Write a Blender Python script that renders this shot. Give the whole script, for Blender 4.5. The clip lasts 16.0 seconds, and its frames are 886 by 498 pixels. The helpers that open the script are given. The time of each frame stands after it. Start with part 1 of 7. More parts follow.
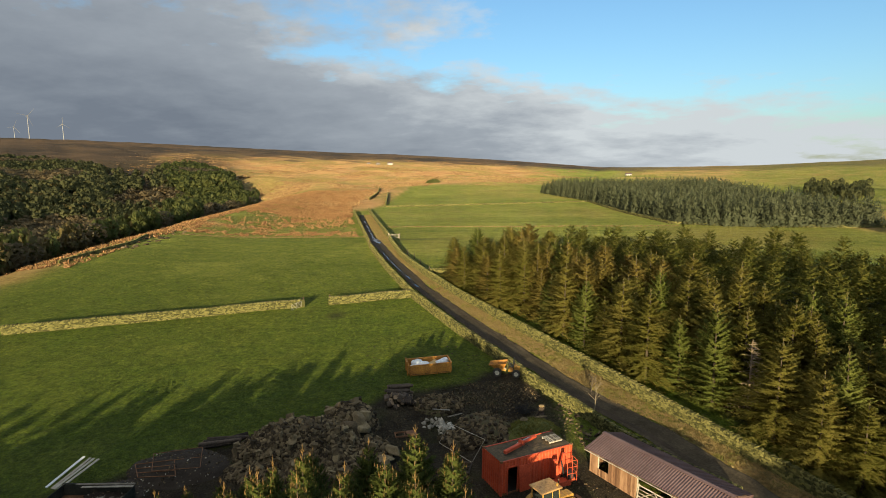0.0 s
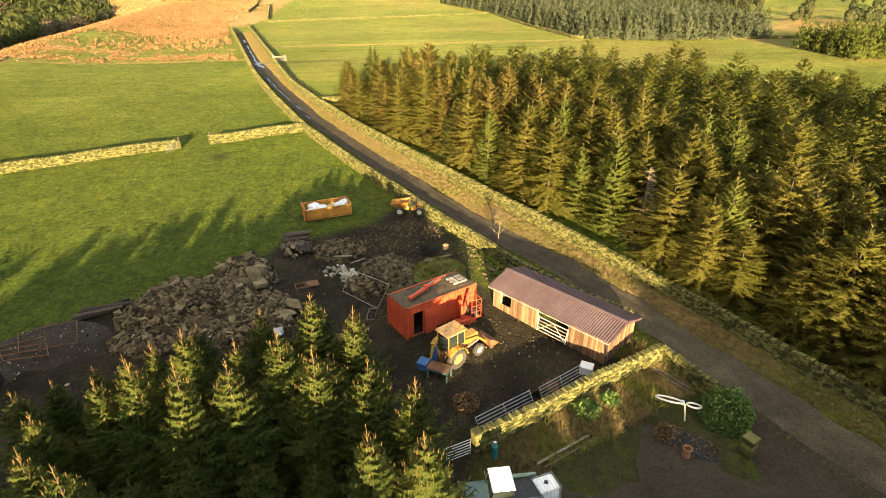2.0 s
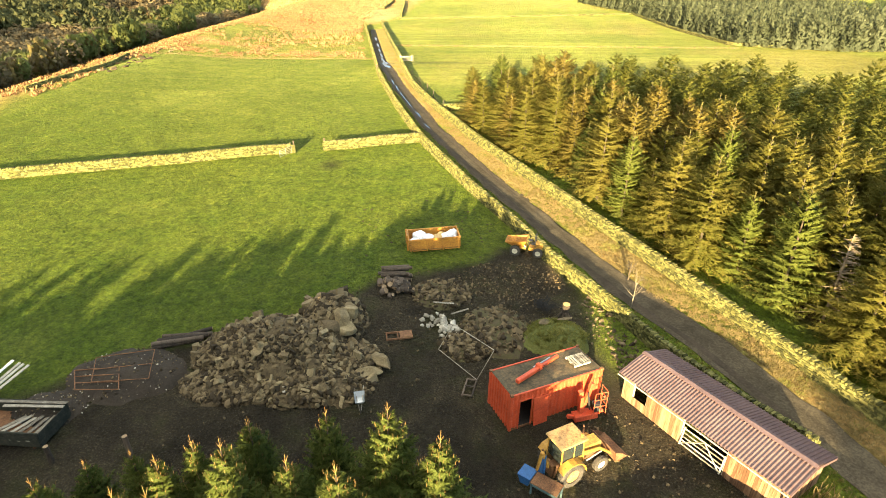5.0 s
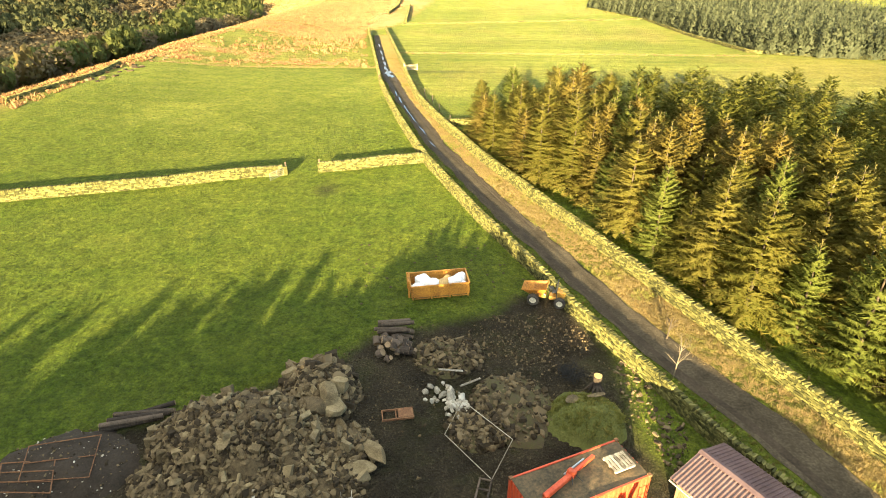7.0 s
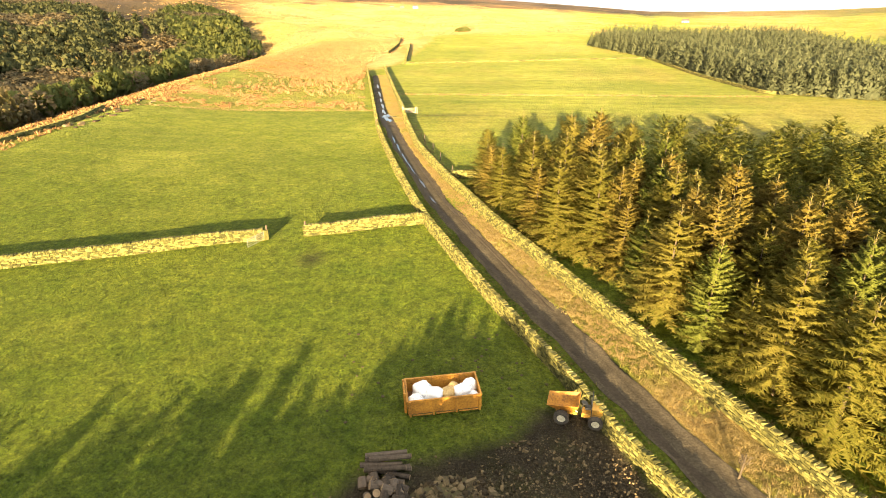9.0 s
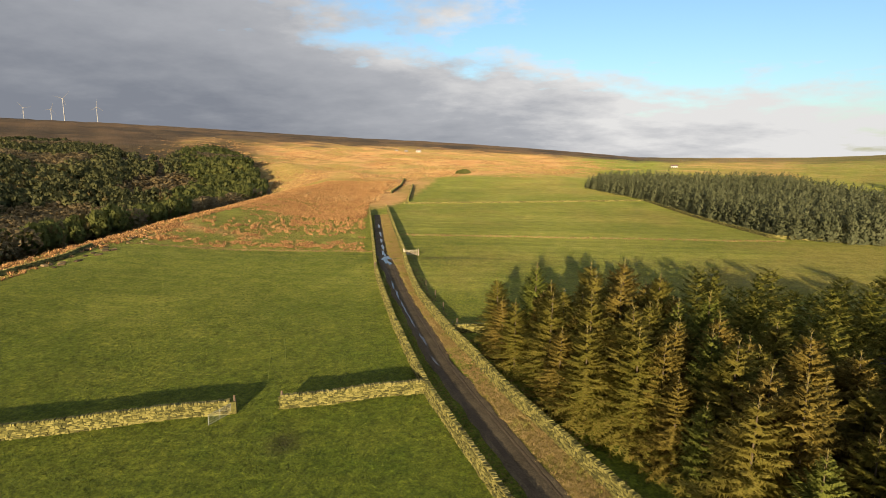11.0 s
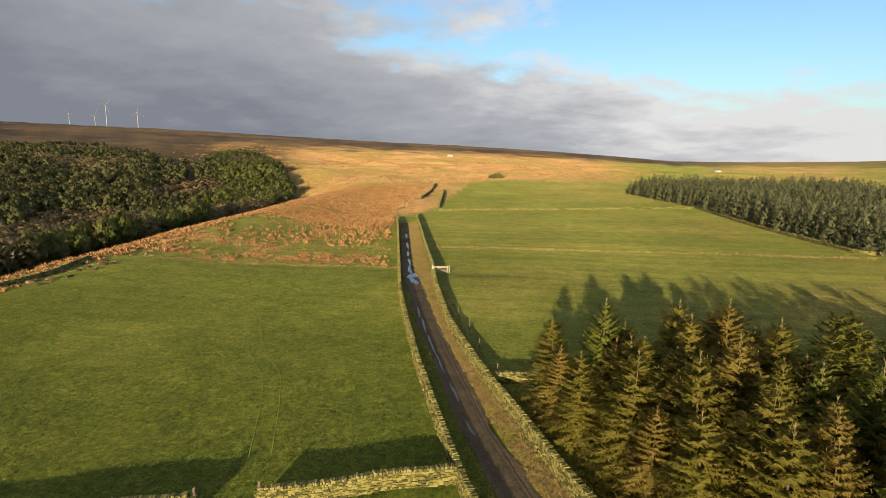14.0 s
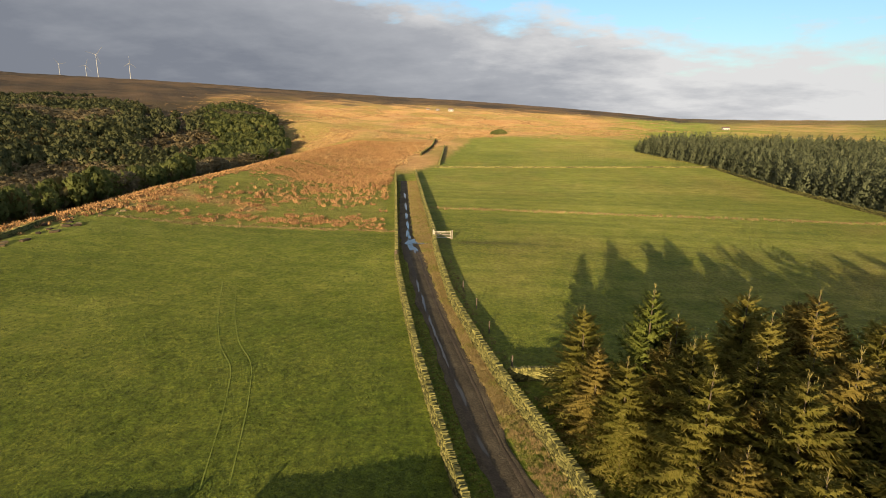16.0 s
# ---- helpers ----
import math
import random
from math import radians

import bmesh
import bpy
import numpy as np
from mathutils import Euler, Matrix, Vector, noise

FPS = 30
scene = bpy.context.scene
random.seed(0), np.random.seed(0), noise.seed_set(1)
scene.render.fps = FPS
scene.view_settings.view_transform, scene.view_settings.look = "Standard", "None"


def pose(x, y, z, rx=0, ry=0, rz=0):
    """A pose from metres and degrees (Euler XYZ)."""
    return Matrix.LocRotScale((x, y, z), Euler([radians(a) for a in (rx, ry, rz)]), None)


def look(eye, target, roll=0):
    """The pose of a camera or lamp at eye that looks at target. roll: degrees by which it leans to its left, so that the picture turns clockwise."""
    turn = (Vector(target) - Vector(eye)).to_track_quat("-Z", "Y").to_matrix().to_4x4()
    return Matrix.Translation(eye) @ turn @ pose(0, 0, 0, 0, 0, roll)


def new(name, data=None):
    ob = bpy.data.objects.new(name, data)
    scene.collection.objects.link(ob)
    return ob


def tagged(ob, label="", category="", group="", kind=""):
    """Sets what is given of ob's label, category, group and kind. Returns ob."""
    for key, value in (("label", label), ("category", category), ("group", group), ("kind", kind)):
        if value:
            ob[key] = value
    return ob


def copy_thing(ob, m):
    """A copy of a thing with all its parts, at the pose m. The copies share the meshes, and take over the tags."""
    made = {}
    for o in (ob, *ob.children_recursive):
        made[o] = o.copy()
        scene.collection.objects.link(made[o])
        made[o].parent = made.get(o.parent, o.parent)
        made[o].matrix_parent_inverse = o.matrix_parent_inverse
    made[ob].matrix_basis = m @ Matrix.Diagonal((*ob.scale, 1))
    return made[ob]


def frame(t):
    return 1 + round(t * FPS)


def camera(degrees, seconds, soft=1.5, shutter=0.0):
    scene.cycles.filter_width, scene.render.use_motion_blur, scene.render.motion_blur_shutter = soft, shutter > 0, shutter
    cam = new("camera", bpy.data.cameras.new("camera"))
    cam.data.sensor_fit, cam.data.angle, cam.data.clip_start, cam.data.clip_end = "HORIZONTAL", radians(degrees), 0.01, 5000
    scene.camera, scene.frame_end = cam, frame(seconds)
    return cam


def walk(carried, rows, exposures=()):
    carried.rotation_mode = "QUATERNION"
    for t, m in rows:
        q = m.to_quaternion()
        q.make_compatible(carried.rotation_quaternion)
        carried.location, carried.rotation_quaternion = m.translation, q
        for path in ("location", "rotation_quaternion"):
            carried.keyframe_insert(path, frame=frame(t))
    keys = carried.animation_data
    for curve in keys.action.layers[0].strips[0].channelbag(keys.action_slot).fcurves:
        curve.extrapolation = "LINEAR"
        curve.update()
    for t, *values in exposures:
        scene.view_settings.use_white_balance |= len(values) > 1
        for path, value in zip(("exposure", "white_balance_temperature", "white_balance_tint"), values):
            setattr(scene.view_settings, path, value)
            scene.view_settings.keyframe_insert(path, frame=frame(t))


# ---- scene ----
cam = camera(77.4, 16.0, soft=0.55)
# seconds, place, heading to the left of +y, pitch, roll
PATH = [
    (0, -1.35, -8.69, 21.18, 1.84, -8.11, -0.42),
    (0.5, -1.2, -7.77, 21.05, 1.73, -12.65, -0.56),
    (1, -1.25, -6.92, 21.01, 1.22, -17.25, -0.59),
    (1.5, -0.93, -6.11, 21.15, -3.59, -21.98, -0.65),
    (2, -0.64, -4.68, 21.59, -8.23, -26.43, -0.36),
    (2.5, -0.19, -2.92, 21.9, -5.54, -26.76, -0.28),
    (3, 0.11, -1.4, 21.88, -2.07, -26.79, -0.5),
    (3.5, 0, 0, 21.91, -0, -26.79, -0.32),
    (4, -0.2, 1.24, 21.95, 2.42, -26.75, -0.12),
    (6.5, -1.06, 9.1, 21.86, 4.84, -26.44, -0.09),
    (7, -1.28, 11.28, 22.09, 4.85, -26.34, -0.11),
    (7.5, -1.5, 13.49, 22.15, 4.88, -26.2, -0.16),
    (8, -1.85, 15.78, 22.19, 4.85, -26.03, -0.18),
    (8.5, -2.2, 18.05, 22.34, 4.78, -26.04, -0.17),
    (9, -2.34, 20.55, 22.42, 4.84, -23, -0.27),
    (9.2, -2.45, 21.42, 22.36, 4.78, -19.16, -0.26),
    (9.7, -2.75, 23.7, 22.45, 4.78, -12.4, 0),
    (10.3, -3.1, 26.3, 22.6, 4.79, -9.5, 0.3),
    (11.5, -3.88, 31.47, 22.82, 4.79, -9.36, 0.44),
    (12, -4.13, 33.57, 22.86, 4.8, -9.24, 0.54),
    (12.5, -4.41, 35.85, 22.77, 4.73, -9.16, 0.49),
    (13, -4.7, 38.34, 22.75, 6.17, -9.12, 0.45),
    (13.5, -5.09, 40.86, 22.65, 7.47, -9.03, 0.4),
    (14, -5.47, 43.46, 22.58, 8, -8.99, 0.36),
    (14.5, -5.97, 45.94, 22.31, 8.12, -8.88, 0.59),
    (15, -6.39, 48.47, 22.16, 8.03, -8.78, 0.56),
    (15.5, -6.81, 50.88, 22.07, 7.99, -10.9, 0.57),
    (16, -7.32, 53.16, 21.96, 7.86, -13.42, 0.85),
]


def placed(t, x, y, z, heading, pitch, roll):
    return t, pose(x, y, z) @ pose(0, 0, 0, 0, 0, heading) @ pose(0, 0, 0, 90 + pitch) @ pose(0, 0, 0, 0, 0, roll)


EXPOSURES = [(0, 1.14, 6500, 3), (0.5, 1.22, 6500, 3), (1.0, 1.64, 6700, 4), (1.5, 2.0, 7000, 5), (2.0, 2.36, 7400, 6), (2.5, 2.77, 7500, 5), (4, 2.98, 7400, 1), (7, 2.98, 7300, 0), (9.0, 2.88, 8300, 7), (9.2, 2.75, 8300, 8), (10.3, 1.46, 7600, 10), (11.3, 1.36, 7000, 9), (16, 1.31, 7000, 9)]
walk(cam, [placed(*row) for row in PATH], EXPOSURES)

# ---- sun and sky
SUN_EL, SUN_AZ = radians(8.5), radians(186)
world = bpy.data.worlds.new("sky")
scene.world = world
world.use_nodes = True


def sky_nodes():
    nt = world.node_tree
    nt.nodes.clear()
    N = nt.nodes.new

    def link(a, b):
        nt.links.new(a, b)

    def math_node(op, a, b=None, clamp=False):
        n = N("ShaderNodeMath")
        n.operation, n.use_clamp = op, clamp
        for i, v in enumerate((a, b)):
            if v is None:
                continue
            if isinstance(v, (int, float)):
                n.inputs[i].default_value = v
            else:
                link(v, n.inputs[i])
        return n.outputs[0]

    out, back = N("ShaderNodeOutputWorld"), N("ShaderNodeBackground")
    sky = N("ShaderNodeTexSky")
    sky.sky_type, sky.sun_disc = "NISHITA", False
    sky.sun_elevation, sky.sun_rotation = SUN_EL, SUN_AZ
    sky.air_density, sky.dust_density, sky.ozone_density = 1.0, 1.2, 3.0
    coord, sep = N("ShaderNodeTexCoord"), N("ShaderNodeSeparateXYZ")
    link(coord.outputs["Generated"], sep.inputs[0])
    x, y, z = sep.outputs
    up = math_node("MAXIMUM", math_node("ADD", z, 0.2), 0.06)
    flat = N("ShaderNodeCombineXYZ")
    link(math_node("DIVIDE", x, up), flat.inputs[0])
    link(math_node("DIVIDE", y, up), flat.inputs[1])
    big, small = N("ShaderNodeTexNoise"), N("ShaderNodeTexNoise")
    for n, s, d in ((big, 0.85, 6), (small, 3.0, 9)):
        n.inputs["Scale"].default_value, n.inputs["Detail"].default_value, n.inputs["Roughness"].default_value = s, d, 0.6
        link(flat.outputs[0], n.inputs["Vector"])
    # more cloud to the west and along the horizon
    west = math_node("MULTIPLY", math_node("SUBTRACT", x, 0.18), -0.72)
    low = math_node("MULTIPLY", math_node("MAXIMUM", math_node("SUBTRACT", 0.14, z), -0.06), 3.9)
    puff = math_node("MULTIPLY", math_node("SUBTRACT", small.outputs["Fac"], 0.5), 0.75)
    # bright cloud added overhead, out of view, to lift and whiten the fill light
    high = math_node("MULTIPLY", math_node("MAXIMUM", math_node("SUBTRACT", z, 0.32), 0.0), 1.2)
    cover = math_node("ADD", math_node("ADD", math_node("ADD", big.outputs["Fac"], west), low), math_node("ADD", puff, high))
    ramp = N("ShaderNodeValToRGB")
    ramp.color_ramp.elements[0].position, ramp.color_ramp.elements[1].position = 0.42, 0.62
    link(cover, ramp.inputs[0])
    # thin cloud is bright, thick cloud slate grey
    tone = N("ShaderNodeValToRGB")
    tone.color_ramp.elements.new(0.5)
    for el, (at, c) in zip(tone.color_ramp.elements, ((0.05, (4.9, 5.05, 5.4)), (0.38, (2.7, 2.9, 3.35)), (0.95, (1.4, 1.58, 2.0)))):
        el.position, el.color = at, (*c, 1)
    thick = math_node("MULTIPLY", math_node("SUBTRACT", math_node("ADD", math_node("SUBTRACT", cover, math_node("ADD", math_node("MULTIPLY", high, 2.0), math_node("MULTIPLY", low, 0.4))), math_node("MULTIPLY", west, 0.45)), 0.5), 1.02)
    link(math_node("ADD", thick, math_node("MULTIPLY", math_node("SUBTRACT", small.outputs["Fac"], 0.5), -1.2)), tone.inputs[0])
    mix = N("ShaderNodeMix")
    mix.data_type = "RGBA"
    link(ramp.outputs[0], mix.inputs["Factor"])
    clear = N("ShaderNodeMix")
    clear.data_type, clear.blend_type = "RGBA", "MULTIPLY"
    clear.inputs["Factor"].default_value, clear.inputs["B"].default_value = 1.0, (1.65, 1.66, 1.7, 1)
    link(sky.outputs[0], clear.inputs["A"])
    link(clear.outputs["Result"], mix.inputs["A"])
    link(tone.outputs[0], mix.inputs["B"])
    link(mix.outputs["Result"], back.inputs["Color"])
    back.inputs["Strength"].default_value = 0.06
    link(back.outputs[0], out.inputs[0])


sky_nodes()
sun = new("sun", bpy.data.lights.new("sun", "SUN"))
sun.data.energy, sun.data.angle, sun.data.color = 5.0, radians(0.6), (1.0, 0.8, 0.52)
sun.matrix_world = look((-0.1045 * 100, -0.9945 * 100, 100 * math.tan(SUN_EL)), (0, 0, 0))

# ---- materials


def surface(name, colours, scale=4.0, fine=40.0, rough=0.9, bump=0.3, depth=0.02, vary=0.0, island=False, metal=0.0, streak=(1, 1, 1), spec=0.3, thin=0.0, each=0.0):
    """A worn surface: two to four colours through noise at two scales, relief, and a little change from piece to piece."""
    m = bpy.data.materials.new(name)
    m.use_nodes = True
    nt = m.node_tree
    N, link = nt.nodes.new, nt.links.new
    shader = nt.nodes["Principled BSDF"]
    shader.inputs["Roughness"].default_value, shader.inputs["Metallic"].default_value = rough, metal
    shader.inputs["Specular IOR Level"].default_value = spec
    coord, place = N("ShaderNodeTexCoord"), N("ShaderNodeMapping")
    place.inputs["Scale"].default_value = streak
    link(coord.outputs["Object"], place.inputs[0])
    wide, grain = N("ShaderNodeTexNoise"), N("ShaderNodeTexNoise")
    for n, s in ((wide, scale), (grain, fine)):
        n.inputs["Scale"].default_value, n.inputs["Detail"].default_value, n.inputs["Roughness"].default_value = s, 5, 0.65
        link(place.outputs[0], n.inputs["Vector"])
    add = N("ShaderNodeMath")
    add.operation = "MULTIPLY_ADD"
    link(grain.outputs["Fac"], add.inputs[0])
    add.inputs[1].default_value = 0.5
    half = N("ShaderNodeMath")
    half.operation = "MULTIPLY"
    link(wide.outputs["Fac"], half.inputs[0])
    half.inputs[1].default_value = 0.5
    link(half.outputs[0], add.inputs[2])
    value = add.outputs[0]
    if vary:
        info = N("ShaderNodeNewGeometry") if island else N("ShaderNodeObjectInfo")
        more = N("ShaderNodeMath")
        more.operation = "MULTIPLY_ADD"
        link(info.outputs["Random Per Island" if island else "Random"], more.inputs[0])
        more.inputs[1].default_value = vary
        less = N("ShaderNodeMath")
        less.operation = "SUBTRACT"
        link(value, less.inputs[0])
        less.inputs[1].default_value = vary / 2
        link(less.outputs[0], more.inputs[2])
        value = more.outputs[0]
    if each:  # a little change from thing to thing as well
        who, shift = N("ShaderNodeObjectInfo"), N("ShaderNodeMath")
        shift.operation = "MULTIPLY_ADD"
        link(who.outputs["Random"], shift.inputs[0])
        shift.inputs[1].default_value = each
        link(value, shift.inputs[2])
        value = shift.outputs[0]
    ramp = N("ShaderNodeValToRGB")
    elements = ramp.color_ramp.elements
    while len(elements) < len(colours):
        elements.new(0.5)
    for i, (e, c) in enumerate(zip(elements, colours)):
        e.position, e.color = 0.34 + 0.32 * i / max(1, len(colours) - 1), (*c, 1)
    link(value, ramp.inputs[0])
    link(ramp.outputs[0], shader.inputs["Base Color"])
    if thin:  # light passes through needles and leaves
        through_leaf, both = N("ShaderNodeBsdfTranslucent"), N("ShaderNodeMixShader")
        link(ramp.outputs[0], through_leaf.inputs["Color"])
        both.inputs[0].default_value = thin
        link(shader.outputs[0], both.inputs[1]), link(through_leaf.outputs[0], both.inputs[2])
        link(both.outputs[0], nt.nodes["Material Output"].inputs["Surface"])
    if bump:
        b = N("ShaderNodeBump")
        b.inputs["Strength"].default_value, b.inputs["Distance"].default_value = bump, depth
        link(grain.outputs["Fac"], b.inputs["Height"])
        link(b.outputs[0], shader.inputs["Normal"])
    return m


STONE = surface("gritstone", [(0.036, 0.036, 0.009), (0.096, 0.09, 0.024), (0.17, 0.154, 0.05)], 3, 30, vary=0.4, island=True)
COPE = surface("coping_stone", [(0.04, 0.039, 0.011), (0.102, 0.094, 0.028), (0.175, 0.156, 0.055)], 3, 30, vary=0.4)
RUBBLE = surface("rubble_stone", [(0.032, 0.0216, 0.0104), (0.08, 0.056, 0.0272), (0.156, 0.112, 0.0584)], 3, 25, vary=0.6, island=True)
NEEDLES = surface("spruce_needles", [(0.0784, 0.0862, 0.0168), (0.1613, 0.1523, 0.0314), (0.252, 0.2162, 0.056)], 0.35, 4, rough=0.8, bump=0, vary=0.12, island=True, thin=0.6, spec=0.08, each=0.12)
YOUNG = surface("young_spruce_needles", [(0.0332, 0.0489, 0.0107), (0.0762, 0.0978, 0.0206), (0.1417, 0.1564, 0.0391)], 0.6, 6, rough=0.75, bump=0, vary=0.15, island=True, thin=0.4, spec=0.12, each=0.06)
SITKA = surface("blue_spruce_needles", [(0.051, 0.0612, 0.0289), (0.085, 0.0952, 0.0467), (0.1318, 0.1403, 0.0748)], 0.12, 1.5, rough=0.8, bump=0, vary=0.2, island=True, thin=0.3)
BARK = surface("bark", [(0.04, 0.03, 0.02), (0.10, 0.075, 0.05)], 3, 30, streak=(1, 1, 0.2))
BIRCH = surface("birch_bark", [(0.09, 0.0675, 0.0413), (0.225, 0.1875, 0.1275)], 2, 14, streak=(1, 1, 2))
RED = surface("red_painted_steel", [(0.30, 0.045, 0.02), (0.50, 0.075, 0.03), (0.62, 0.12, 0.05)], 1.2, 9, rough=0.5, bump=0.1)
RUST = surface("rusty_steel", [(0.05, 0.025, 0.015), (0.16, 0.075, 0.035), (0.28, 0.15, 0.07)], 2, 14, rough=0.85)
YELLOW = surface("yellow_machine_paint", [(0.14, 0.078, 0.027), (0.42, 0.222, 0.042), (0.56, 0.315, 0.075)], 1.5, 9, rough=0.5, bump=0.1)
SKIP = surface("orange_painted_steel", [(0.13, 0.055, 0.02), (0.40, 0.175, 0.03), (0.55, 0.26, 0.045)], 1.3, 8, rough=0.6, bump=0.2)
TIN = surface("brown_roof_sheeting", [(0.076, 0.044, 0.04), (0.12, 0.072, 0.068), (0.16, 0.104, 0.096)], 0.6, 6, rough=0.5, bump=0.05, spec=0.4)
TIMBER = surface("weathered_boarding", [(0.1, 0.05, 0.025), (0.205, 0.112, 0.06), (0.3, 0.18, 0.1)], 2, 14, vary=0.35, streak=(1, 1, 0.12))
GREYWOOD = surface("grey_timber", [(0.12, 0.10, 0.075), (0.30, 0.26, 0.20), (0.42, 0.38, 0.30)], 2, 16, vary=0.3, streak=(1, 1, 0.15))
GALV = surface("galvanised_steel", [(0.35, 0.36, 0.36), (0.55, 0.56, 0.56)], 3, 20, rough=0.4, metal=0.7, bump=0.05)
RUBBER = surface("tyre_rubber", [(0.02, 0.019, 0.017), (0.06, 0.052, 0.043), (0.11, 0.092, 0.07)], 2.5, 20, rough=0.9)
BAG = surface("white_bulk_bag", [(0.45, 0.46, 0.48), (0.78, 0.78, 0.78), (0.85, 0.85, 0.84)], 3, 12, rough=0.7, bump=0.4)

# ---- land
YK = [-4500, -200, -30, 25, 48, 75, 92, 130, 222, 345, 430]
ZK = [-60, -12, -5, -2.1, -0.75, 0.85, 1.7, 3.0, 3.4, 6.0, 10.0]
AZ = [-180, -60, -37, -28, -20, -14, -9, -4, 2, 7, 13, 19, 24, 30, 36, 43, 47, 60, 180]
EL = [0.3, 0.6, 0.55, 0.2, 0.1, 0.15, 0.55, 0.9, 1.25, 1.5, 1.7, 1.95, 2.15, 2.4, 2.55, 2.65, 2.7, 2.7, 0.3]


def smooth(a, b, v):
    t = np.clip((v - a) / (b - a), 0, 1)
    return t * t * (3 - 2 * t)


def ground_z(x, y):
    """Height of the land: a gentle rise along the lane, a clough to the west, moor behind."""
    x, y = np.asarray(x, float), np.asarray(y, float)
    z = np.interp(y, YK, ZK) + 0 * x
    r = np.hypot(x + 3, y - 20)
    az = np.degrees(np.arctan2(-(x + 3), y - 20))
    top = 22 + 2400 * np.tan(np.radians(np.interp(az, AZ, EL)))
    far = smooth(380, 2400, r) ** 0.8
    z = z * (1 - far) + top * far
    # the wooded clough
    edge = -84 - 0.07 * (y - 120)
    into = smooth(0, 75, edge - x) * (1 - smooth(120, 330, edge - x))
    into = into * smooth(-150, 60, y) * (1 - smooth(330, 560, y))
    z = z - 24 * into + np.interp(y, [100, 150, 172, 230, 320], [1.0, 1.4, 2.5, 2.9, 2.2]) * np.exp(-((x - edge - 4) / 15) ** 2) * smooth(60, 110, y) * (1 - smooth(300, 420, y))
    roll = np.sin(x * 0.043 + 1.3 * np.sin(y * 0.017)) * np.sin(y * 0.031 + 0.8) + 0.6 * np.sin(x * 0.09 + y * 0.07)
    return z + roll * 1.6 * smooth(280, 520, r) * (1 - 0.5 * smooth(1500, 2300, r))


def part(name, bm, material, parent=None, label=""):
    """Links a bmesh as one mesh object, under a thing or a part where one is given."""
    data = bpy.data.meshes.new(name)
    bm.to_mesh(data)
    bm.free()
    data.materials.append(material)
    ob = new(name, data)
    ob.parent = parent
    if label:
        tagged(ob, label)
    return ob


def mesh_of(name, verts, faces, material, parent=None, smooth_faces=False, normals=None):
    data = bpy.data.meshes.new(name)
    if normals is not None:  # foliage shades as a rounded mass
        v, f = np.asarray(verts, float), np.asarray(faces)
        side = np.cross(v[f[:, 1]] - v[f[:, 0]], v[f[:, 2]] - v[f[:, 0]])
        flip = (side * normals[f[:, 0]]).sum(1) < 0
        f[flip] = f[flip][:, ::-1]
        faces, smooth_faces = f.tolist(), True
    data.from_pydata([tuple(v) for v in verts], [], faces)
    data.materials.append(material)
    if smooth_faces:
        data.polygons.foreach_set("use_smooth", [True] * len(data.polygons))
    if normals is not None:
        data.normals_split_custom_set_from_vertices(normals)
    ob = new(name, data)
    ob.parent = parent
    return ob


def thing(name, m, label, category, group=""):
    """An Empty at the base of a thing that parents its parts."""
    ob = new(name)
    ob.empty_display_size = 0.3
    ob.matrix_world = m
    return tagged(ob, label, category, group)


LANE = [(31.5, 0.0), (28.5, 7.5), (25.4, 14.2), (22.7, 20.6), (21.0, 24.6), (19.3, 29.0), (17.2, 33.4), (15.0, 37.6), (12.3, 41.3), (9.0, 47.2), (5.8, 54.1), (1.0, 63.6), (-4.4, 75.4), (-8.6, 85.4), (-10.6, 91.7), (-16.4, 109), (-21.2, 125.5), (-26.0, 142), (-41.5, 214)]
WALL_L = [(18.0, 27.6), (14.3, 32.0), (11.6, 35.9), (9.5, 40.3), (7.8, 43.2), (5.3, 47.5), (2.6, 53.3), (-1.9, 62.0), (-8.6, 76.6), (-10.7, 82.4), (-12.4, 87.3), (-15.2, 95.6), (-19.2, 109), (-22.8, 121.5), (-46.5, 225)]
WALL_R = [(34.0, 5.0), (29.3, 16.4), (26.9, 21.6), (24.3, 27.8), (20.6, 35.0), (18.0, 40.3), (13.6, 48.8), (6.4, 62.5), (-1.6, 78.0), (-5.0, 86.2), (-7.8, 92.4), (-10.2, 98.7), (-14.1, 110), (-18.4, 127.5)]
YARD = [(-34, 20), (-33, 26), (-27.5, 29.3), (-25.6, 32), (-22.6, 33.8), (-18.9, 35.4), (-14.6, 38), (-10.8, 41), (-9.2, 43.2), (-5.4, 44.8), (-0.4, 46.8), (1.2, 49.2), (4.6, 49.6), (6.4, 46.4), (7.8, 42.8), (7.4, 36), (9.2, 33), (13.5, 27), (17.5, 23.2), (12.5, 21), (4.5, 17.6), (1, 8), (-20, -10)]

DRIVE = [(21.4, 21.0), (24.9, 14.0), (28.3, 7), (31.3, -6), (3, -6), (4.5, 14.5), (9.5, 14.4), (12.5, 14.0), (14.4, 17.6), (17.2, 17.2), (17.6, 14.2), (19.8, 14.2)]
GARDEN = [(4.6, 17.6), (18.3, 23.4), (20.0, 19.6), (19, 14), (4.5, 13)]


